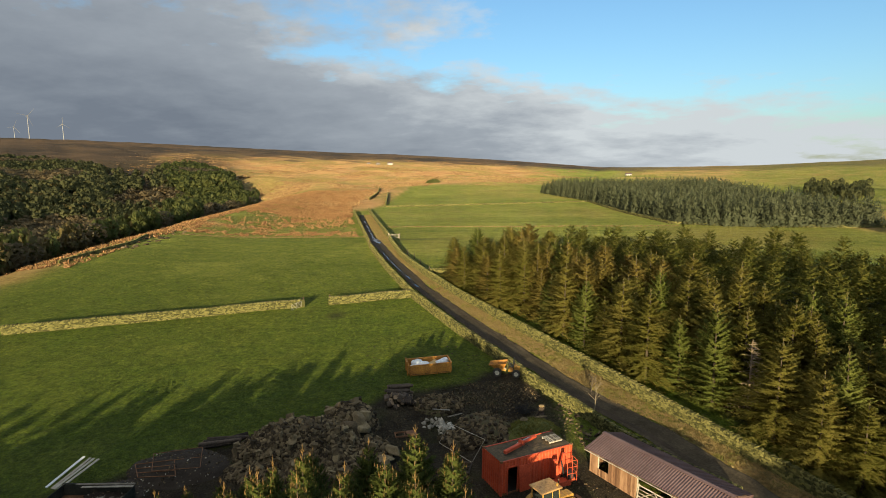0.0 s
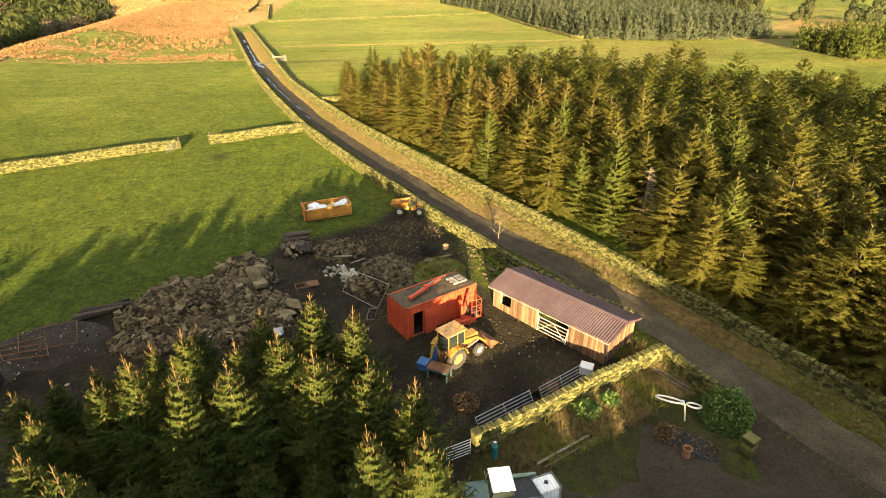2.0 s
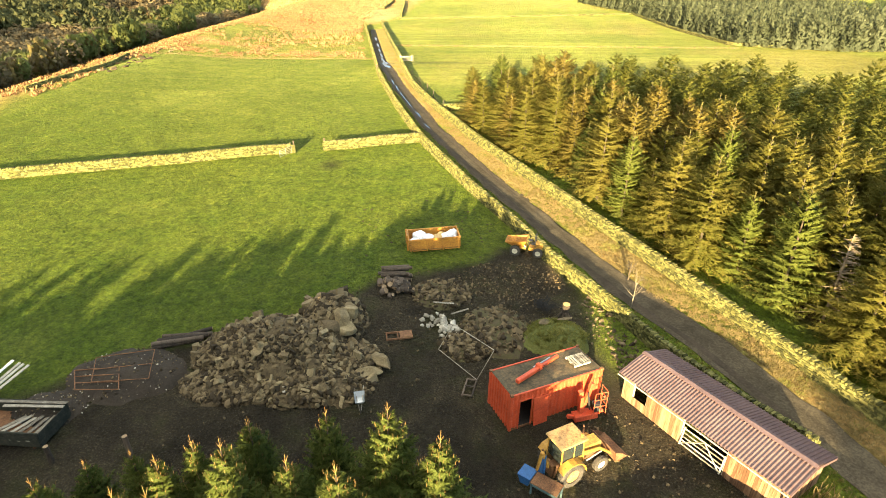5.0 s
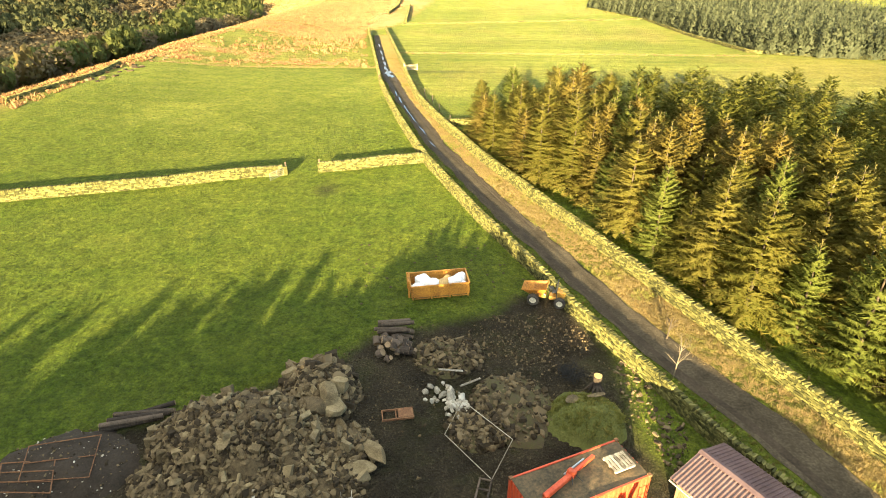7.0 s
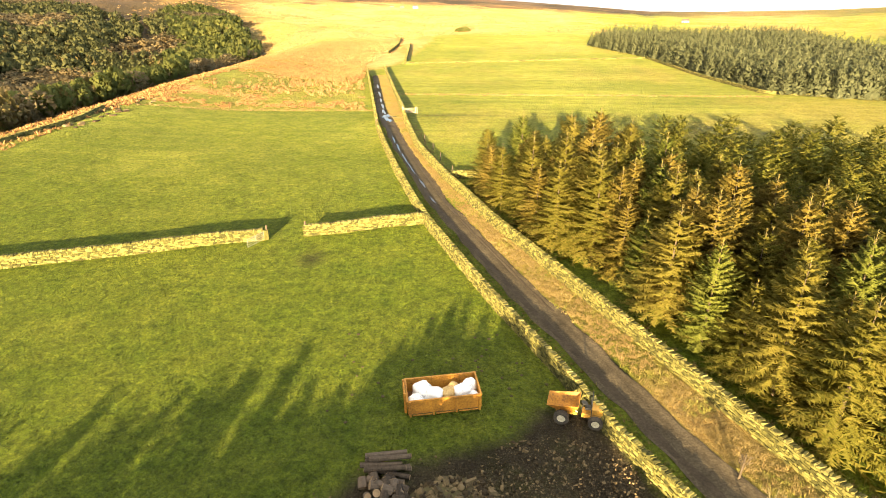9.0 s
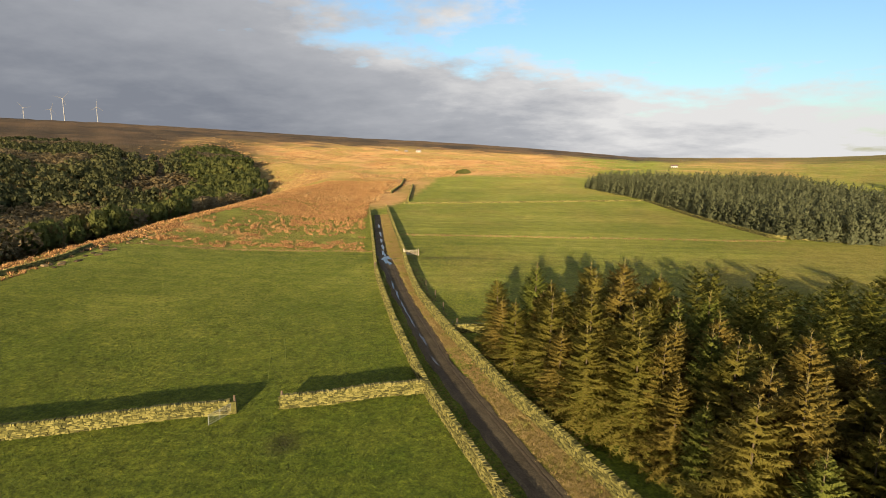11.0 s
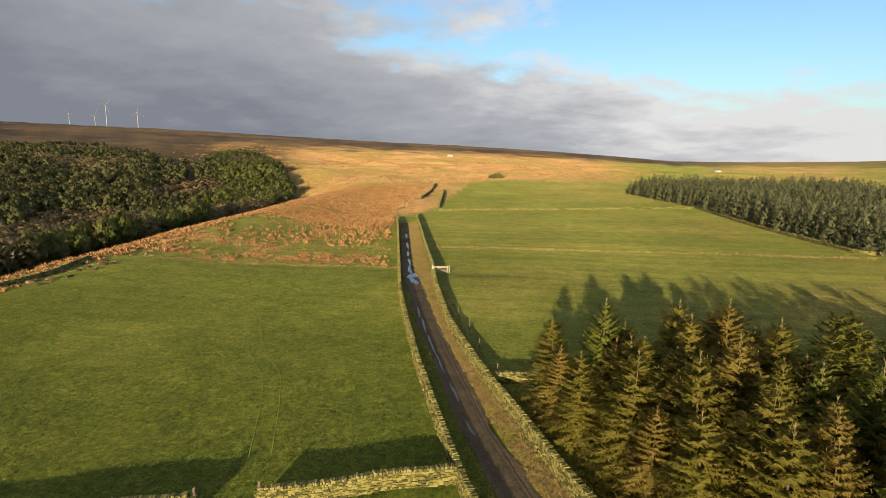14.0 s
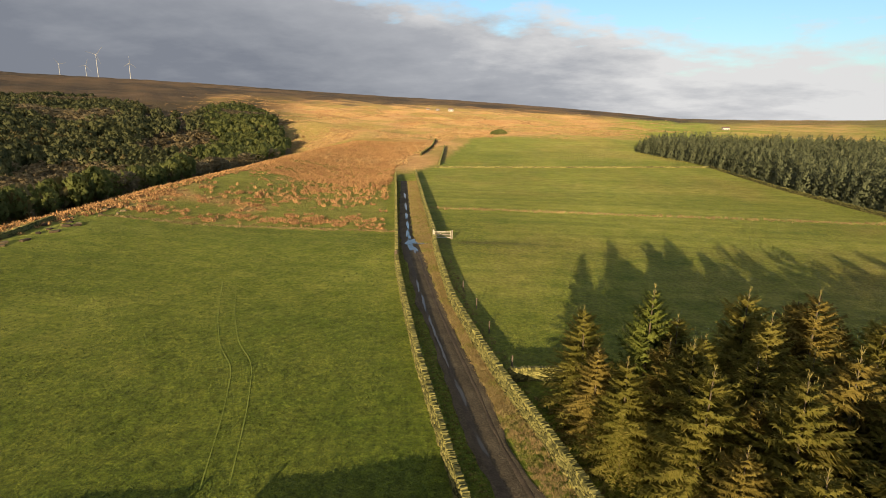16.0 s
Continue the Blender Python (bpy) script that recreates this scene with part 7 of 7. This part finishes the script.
def tufts(name, spots, blades, material, label, wide=0.05, seed=1, turf=False, hills=()):
    """Tufts of bent blades at (x, y, height, spread)."""
    rng = np.random.default_rng(seed)
    p = np.array(spots, float)
    p = np.repeat(p, blades, 0)
    n = len(p)
    a, b = rng.uniform(0, 6.283, n), rng.uniform(0, 6.283, n)
    lean = rng.uniform(0.15, 1.0, n) * p[:, 3]
    bx0, by0 = p[:, 0] + 0.4 * lean * np.cos(a), p[:, 1] + 0.4 * lean * np.sin(a)
    z = ground_z(bx0, by0)
    if hills:
        z = z + np.array([mound_top(a, b, hills) for a, b in zip(bx0, by0)])
    w = wide * rng.uniform(0.6, 1.5, n)
    h = p[:, 2] * rng.uniform(0.6, 1.2, n)
    v = np.empty((n, 3, 3))
    flip = np.where((np.sin(b) * np.cos(a) - np.cos(b) * np.sin(a)) > 0, 1.0, -1.0)
    w = w * flip if turf else w
    v[:, 0] = np.stack([bx0 + w * np.cos(b), by0 + w * np.sin(b), z - 0.03], -1)
    v[:, 1] = np.stack([bx0 - w * np.cos(b), by0 - w * np.sin(b), z - 0.03], -1)
    v[:, 2] = np.stack([bx0 + lean * np.cos(a), by0 + lean * np.sin(a), z + h], -1)
    data = bpy.data.meshes.new(name)
    data.vertices.add(3 * n), data.loops.add(3 * n), data.polygons.add(n)
    data.vertices.foreach_set("co", v.ravel())
    data.loops.foreach_set("vertex_index", np.arange(3 * n))
    data.polygons.foreach_set("loop_start", np.arange(0, 3 * n, 3))
    data.update()
    data.materials.append(material)
    if turf:  # short turf takes the light as the ground under it does
        data.polygons.foreach_set("use_smooth", [True] * n)
        data.normals_split_custom_set_from_vertices(np.tile((0.0, -0.12, 0.99), (3 * n, 1)))
    return tagged(new(name, data), label, "grass", kind="stuff")


def verges():
    rng = random.Random(8)
    straw, green = [], []
    lane_line, right, left = along(LANE, 0.5), along(WALL_R, 0.5), along(WALL_L, 0.5)
    for x, y, h in lane_line:
        w = lane_width(y) / 2
        near = right[np.argmin(np.hypot(right[:, 0] - x, right[:, 1] - y))]
        gap = min(math.hypot(near[0] - x, near[1] - y), 4.2)
        for _ in range(22):
            q = w + 0.1 + (max(gap, w + 1.2) - w - 0.3) * rng.random()
            sx, sy = x + q * math.sin(h) + rng.uniform(-0.25, 0.25), y - q * math.cos(h) + rng.uniform(-0.25, 0.25)
            (straw if noise.noise((sx * 0.35, sy * 0.35, 0)) + rng.uniform(-0.3, 0.45) > -0.3 else green).append((sx, sy, rng.uniform(0.1, 0.3), 0.26))
        near = left[np.argmin(np.hypot(left[:, 0] - x, left[:, 1] - y))]
        gap = min(math.hypot(near[0] - x, near[1] - y), 2.6)
        for _ in range(5):
            q = w + 0.05 + max(0.2, gap - w - 0.3) * rng.random()
            sx, sy = x - q * math.sin(h), y + q * math.cos(h)
            (straw if rng.random() < 0.15 else green).append((sx, sy, rng.uniform(0.08, 0.2), 0.15))
    for x, y, h in right[::2]:
        for _ in range(3):
            q = 0.5 + rng.random() * 1.3
            straw.append((x + q * math.sin(h), y - q * math.cos(h), rng.uniform(0.2, 0.5), 0.3))
    for _ in range(1500):
        x = rng.uniform(5, 19)
        y = 17.6 + 0.4 * (x - 4.6) - rng.random() ** 1.3 * 3.2
        (straw if noise.noise((x * 0.4, y * 0.4, 2)) > -0.1 else green).append((x, y, rng.uniform(0.15, 0.45), 0.3))
    tufts("verge_grass", straw, 24, STRAW, "pale dead grass tussocks on the lane verge", 0.013, 2)
    tufts("verge_turf", green, 12, OLIVE, "short green grass on the lane verge", 0.025, 3)


verges()


def pasture():
    rng = random.Random(12)
    spots = []
    while len(spots) < 18000:
        x, y = rng.uniform(-75, 10), rng.uniform(36, 140)
        left = float(np.interp(y, [36, 47.5, 62, 76.6, 95.6, 121, 150], [9, 5, -2.2, -9, -15.6, -23, -29.5])) - 0.6
        if x > left or x < -80 or rng.random() < (y - 36) / 170:
            continue
        if y < 52 and inside(YARD, np.array([x]), np.array([y]), 0.6)[0] > 0.2:
            continue
        if abs((x + 4.85) * 0.978 + (y - 49.55) * 0.208) < 2.6 and abs(-(x + 4.85) * 0.208 + (y - 49.55) * 0.978) < 1.5:
            continue
        k = 0.6 + 0.6 * noise.noise((x * 0.12, y * 0.12, 4)) + 0.4 * noise.noise((x * 0.5, y * 0.5, 4))
        if rng.random() < k:
            spots.append((x, y, rng.uniform(0.05, 0.11), 0.25))
    tufts("pasture_tufts", spots, 6, BLADE, "short grazed grass tufts over the pasture", 0.045, 4, True)
    spots = [(rng.uniform(-26, 68), 168 + rng.gauss(0, 0.7), rng.uniform(0.15, 0.38), 0.4) for _ in range(620)]
    spots += [(-80 + 52 * u, 139.4 + 3.2 * u + rng.gauss(0, 0.5), rng.uniform(0.1, 0.28), 0.35) for u in (rng.random() for _ in range(420))]
    tufts("old_field_bank", spots, 7, STRAW, "line of pale tussocks along an old field bank", 0.1, 6)


pasture()


def moor_grass():
    rng = random.Random(14)
    spots = []
    while len(spots) < 12000:
        y = 143 + 230 * rng.random() ** 1.5
        edge = -84 - 0.07 * (y - 120)
        lane_x = float(np.interp(y, [143, 225, 260, 400], [-30, -47.5, -54, -64]))
        x = rng.uniform(edge - 4, lane_x)
        n = 0.55 * noise.noise((x * 0.09, y * 0.09, 7)) + 0.7 * noise.noise((x * 0.35, y * 0.35, 7)) - (0.12 if y < 205 else 0)
        if n + (0.55 if y > 205 else 0.0) + 0.5 * math.exp(-(((y - 148) / 4) ** 2)) * (rng.random() < 0.4) > rng.uniform(0.0, 0.8):
            spots.append((x, y, rng.uniform(0.25, 0.6), 0.55))
    for cx, cy, n in ((-50, 200, 260), (-58, 187, 200), (-44, 211, 240), (-62, 206, 160), (-40, 190, 140), (-70, 172, 90), (-47, 172, 90)):
        for _ in range(n):
            x, y = cx + rng.gauss(0, 5), cy + rng.gauss(0, 4)
            if x < float(np.interp(y, [143, 225], [-31, -48.5])) and noise.noise((x * 0.3, y * 0.5, 2)) > -0.12:
                spots.append((x, y, rng.uniform(0.45, 0.9), 0.6))
    for _ in range(1300):
        y = rng.uniform(96, 260)
        edge = -84 - 0.07 * (y - 120)
        spots.append((edge + rng.uniform(-9, 4), y, rng.uniform(0.3, 0.7), 0.6))
    far = []
    while len(far) < 9000:
        az, r = rng.uniform(-16, 34), 210 + 950 * rng.random() ** 1.2
        x, y = -6 - r * math.sin(radians(az)), 46 + r * math.cos(radians(az))
        if y < 255 or x > -52 and y < 415 or az < -5 and y < 430 or az > 22.5 + rng.uniform(0, 2) and r < 520 + 12 * (az - 22) or rng.random() < (az - 27) / 7 or rng.random() < (-9 - az) / 7 or rng.random() < (r - 700) / 520:
            continue
        if noise.noise((x * 0.015, y * 0.015, 9)) + 0.5 * noise.noise((x * 0.05, y * 0.05, 9)) + rng.uniform(-0.3, 0.1) > -0.05:
            far.append((x, y, rng.uniform(0.4, 0.8) * (1 + r / 1500), 1.0 + r / 400))
    tufts("moor_grass", far, 6, TAN, "tan and russet grass over the open moor", 0.4, 9)
    tufts("moor_tussocks", spots, 13, RUSSET, "russet moor grass and bracken tussocks", 0.1, 7)
    bm = bmesh.new()
    for _ in range(140):
        a, q = rng.uniform(0, 6.28), rng.random() * 1.6
        x, y = 17.0 + q * math.cos(a) * 0.8, 24.0 + 0.7 * q * math.sin(a)
        l = rng.uniform(0.6, 1.3)
        rod(bm, (x, y, gz(x, y)), (x + rng.uniform(-0.5, 0.4), y + rng.uniform(-0.5, 0.2), gz(x, y) + l), 0.02, 0.008, 4)
    tagged(part("dead_stems", bm, STRAW), "tall dead plant stems behind the shed", "weeds", kind="stuff")


moor_grass()



def tracks():
    """Faint wheel tracks in the turf and clods of dung."""
    worn = surface("worn_turf", [(0.115, 0.145, 0.015), (0.19, 0.2, 0.03)], 0.5, 6, bump=0.6)
    for line in ([(-41.5, 113), (-36.2, 102.5), (-32.6, 96.4), (-29.3, 92.6), (-26.5, 86), (-23.8, 78.5)], [(-6, 135.2), (12, 128), (22, 125.5), (34, 127)]):
        for off in (-0.8, 0.8):
            v, f = [], []
            for i, (x, y, h) in enumerate(along(line, 0.5)):
                w = 0.032 * (1 + 0.9 * noise.noise((x, y, off)))
                for s in (-w, w):
                    a, b = x - (off + s) * math.sin(h), y + (off + s) * math.cos(h)
                    v.append((a, b, gz(a, b) + 0.03))
                if i:
                    f.append((2 * i - 2, 2 * i - 1, 2 * i + 1, 2 * i))
            tagged(mesh_of("wheel_track", v, f, worn, None, True), "faint worn wheel track across the pasture", "track", kind="structure")
    rng = np.random.default_rng(15)
    heap = Heap()
    for i in range(80):
        x, y = rng.normal(-3, 5.5), rng.normal(53, 3.5)
        if x > 4 - 0.5 * (y - 48) or y < 46.5 or abs(x + 4.85) < 3.2 and abs(y - 49.5) < 2:
            continue
        s = rng.uniform(0.1, 0.26)
        heap.rock(rng, (s, s, s * 0.3), rot_z(rng.uniform(0, 6)), (x, y, gz(x, y) + 0.02))
    tagged(heap.make("dung_clods", EARTH), "dark clods of dung and mud on the grass", "clods", kind="stuff")


tracks()

tufts("mound_grass", [(5.0 + 2.2 * r * math.cos(t), 36.6 + 1.8 * r * math.sin(t), 0.16, 0.25) for r, t in ((random.random() ** 0.5, random.uniform(0, 6.28)) for _ in range(420))], 12, OLIVE, "rough olive grass on a mound", 0.02, 21, False, [(5.0, 36.6, 2.5, 2.1, 1.0)])


def wheelbarrow(x, y, rz):
    root = thing("wheelbarrow", pose(x, y, gz(x, y), 0, 0, rz), "pale grey metal wheelbarrow standing in the yard", "wheelbarrow")
    bm = bmesh.new()
    low, top = [(-0.25, -0.2), (0.35, -0.16), (0.35, 0.16), (-0.25, 0.2)], [(-0.45, -0.34), (0.6, -0.28), (0.6, 0.28), (-0.45, 0.34)]
    for inset in (0.0, 0.02):
        a = [bm.verts.new((u * (1 - inset), v * (1 - inset), 0.34 + inset)) for u, v in low]
        b = [bm.verts.new((u * (1 - inset), v * (1 - inset), 0.66)) for u, v in top]
        bm.faces.new(a)
        for i in range(4):
            bm.faces.new((a[i], a[(i + 1) % 4], b[(i + 1) % 4], b[i]))
    part("tray", bm, GALV, root)
    for s in (-1, 1):
        rod_part("handle", (0.75, s * 0.05, 0.2), (-1.0, s * 0.3, 0.6), 0.02, GREYWOOD, root, None, 6)
        rod_part("leg", (-0.3, s * 0.22, 0.38), (-0.4, s * 0.24, 0.0), 0.018, GALV, root, None, 6)
    wheel(root, (0.75, 0, 0.19), 0.19, 0.08, RUST, lugs=12)


wheelbarrow(-7.6, 29.5, -75)
leafy("weed_clump", 4.5, 21.3, 0.85, 0.45, 900, TANGLE, "low clump of weeds and twigs on the yard mud", 31, 0.07)
leafy("russet_shrub", 15.5, 17.2, 0.65, 0.75, 800, TANGLE, "low russet shrub growing beside an ash heap", 32, 0.06)
for i in range(2):
    plank(17.8 + 0.3 * i, 21.4 + 0.12 * i, 0.25, 2.9, 0.22, -64, 0, LOGBARK, "dark railway sleeper lying inside the garden wall")


def rim_rocks():
    rng = np.random.default_rng(19)
    heap = Heap()
    # dark rocks added where the brow has only shaded hollows
    for i in range(36):
        y = rng.choice((118, 131, 146)) + rng.normal(0, 3.0)
        x = -84 - 0.07 * (y - 120) + rng.uniform(2, 8)
        s = rng.uniform(0.3, 1.1)
        heap.rock(rng, (s * 1.4, s, s * 0.6), rot_z(rng.uniform(0, 6)), (x, y, gz(x, y) + 0.05))
    tagged(heap.make("outcrop_stones", RUBBLE), "dark rocks standing in for shaded hollows on the brow of the clough", "stones", kind="stuff")


rim_rocks()

# ---- on the skyline


GREYWHITE = surface("grey_white_paint", [(0.2, 0.2, 0.215), (0.26, 0.26, 0.275)], 0.1, 1, rough=0.6, bump=0)


def turbine(az, base_el, hub_el, dist, spin, label):
    x, y = -7.3 - dist * math.sin(radians(az)), 53 + dist * math.cos(radians(az))
    z, top = gz(x, y), 22 + dist * math.tan(radians(hub_el))
    h = top - z
    root = thing("wind_turbine", pose(x, y, z, 0, 0, az + 25), label, "wind turbine", "wind turbines")
    rod_part("tower", (0, 0, 0), (0, 0, h), 1.6, GREYWHITE, root, 0.9, 12)
    box_part("nacelle", (0, 2.0, h + 1.0), (2.4, 8, 2.6), GREYWHITE, root, None, 0.6)
    rod_part("hub", (0, -3.4, h + 1), (0, -2.4, h + 1), 1.2, GREYWHITE, root, 1.4, 10)
    for i in range(3):
        a = radians(spin + 120 * i)
        bm = bmesh.new()
        l = h * 0.42
        prism(bm, [(-0.5, 0.8), (0.5, 0.8), (0.9, l * 0.25), (0.2, l), (-0.1, l), (-0.6, l * 0.25)], -0.2, 0.2)
        blade = part("blade", bm, GREYWHITE, root)
        blade.matrix_basis = pose(0, -2.9, h + 1, 0, math.degrees(a), 0)


turbine(38.9, 2.6, 4.69, 2250, 40, "white wind turbine on the moor skyline")
turbine(36.5, 2.45, 4.1, 2300, 0, "white wind turbine on the moor skyline")
turbine(41.6, 2.65, 3.76, 2650, 75, "distant pale wind turbine behind the moor skyline")
turbine(39.75, 2.6, 3.74, 2650, 20, "distant pale wind turbine behind the moor skyline")


LIMEWASH = surface("old_limewash", [(0.3, 0.29, 0.26), (0.5, 0.48, 0.44)], 0.5, 3)


def farmstead(az, r, size, label):
    x, y = -7.3 - r * math.sin(radians(az)), 53 + r * math.cos(radians(az))
    l, w, h = size
    root = thing("farmhouse", pose(x, y, gz(x, y) - 0.4, 0, 0, az + 12), label, "house", "distant farm buildings")
    box_part("wall", (0, 0, h / 2), (l, w, h), LIMEWASH, root)
    bm = bmesh.new()
    prism(bm, [(-w / 2 - 0.4, h), (0, h + w * 0.35), (w / 2 + 0.4, h)], -l / 2 - 0.3, l / 2 + 0.3)
    roof = part("roof", bm, TIN, root)
    roof.matrix_basis = pose(0, 0, 0, 0, 0, 90)
    for i in range(3):
        box_part("window", (-l / 3 + i * l / 3, -w / 2 - 0.02, h * 0.55), (1.0, 0.06, 1.2), DARK, root)


farmstead(7.3, 930, (8, 6, 3), "small white farmhouse far off on the moor")
farmstead(8.6, 950, (5, 5, 2.6), "small white farm building far off on the moor")
farmstead(9.6, 940, (5, 4, 2.4), "small white farm building far off on the moor")
farmstead(-18.5, 700, (7, 5, 3), "white farmhouse beyond the spruce wood")


# ---- coping stones picked out one by one


def coping():
    rng = np.random.default_rng(21)
    shapes = []
    for i in range(8):
        k = (CUBE + rng.uniform(-0.14, 0.14, (8, 3))) * (1, 1, 1)
        data = bpy.data.meshes.new("coping_stone")
        data.from_pydata([tuple(p) for p in k], [], CUBE_F)
        data.materials.append(COPE)
        shapes.append(data)
    for i, (wall, (x, y, z, a, t, h, lean, twist), w) in enumerate(COPES):
        ob = new("coping_stone", shapes[i % 8])
        ob.parent = wall
        ob.matrix_world = Matrix.Translation((x, y, z + h * 0.36)) @ Euler((0, lean, a + twist)).to_matrix().to_4x4() @ Matrix.Diagonal((t, w * 0.72, h, 1))


coping()


def heap_pieces():
    """The larger stones of the long heap, each by itself."""
    rng = np.random.default_rng(44)
    shapes = []
    for i in range(12):
        h = Heap()
        if i % 3 != 1:
            h.stone(rng, (1.5, 1.0, 0.5), np.eye(3), (0, 0, 0), 0.14)
        else:
            h.rock(rng, (1, 0.8, 0.65), np.eye(3), (0, 0, 0))
        data = bpy.data.meshes.new("stone")
        data.from_pydata([tuple(p) for p in np.concatenate(h.v)], [], h.f)
        data.materials.append(BOULDER)
        shapes.append(data)
    for i in range(290):
        a, b, rx, ry, h = MAIN[rng.integers(len(MAIN))]
        t, r = rng.uniform(0, 6.283), math.sqrt(rng.random())
        x, y = a + rx * r * math.cos(t), b + ry * r * math.sin(t)
        s = 0.22 + 0.36 * rng.random() ** 2.5
        ob = new("stone", shapes[rng.integers(12)])
        ob.parent = HEAP
        ob.matrix_world = Matrix.Translation((x, y, gz(x, y) + mound_top(x, y, MAIN) + 0.18 * s)) @ Euler(rng.uniform(0, 6.28, 3)).to_matrix().to_4x4() @ Matrix.Scale(s, 4)


heap_pieces()
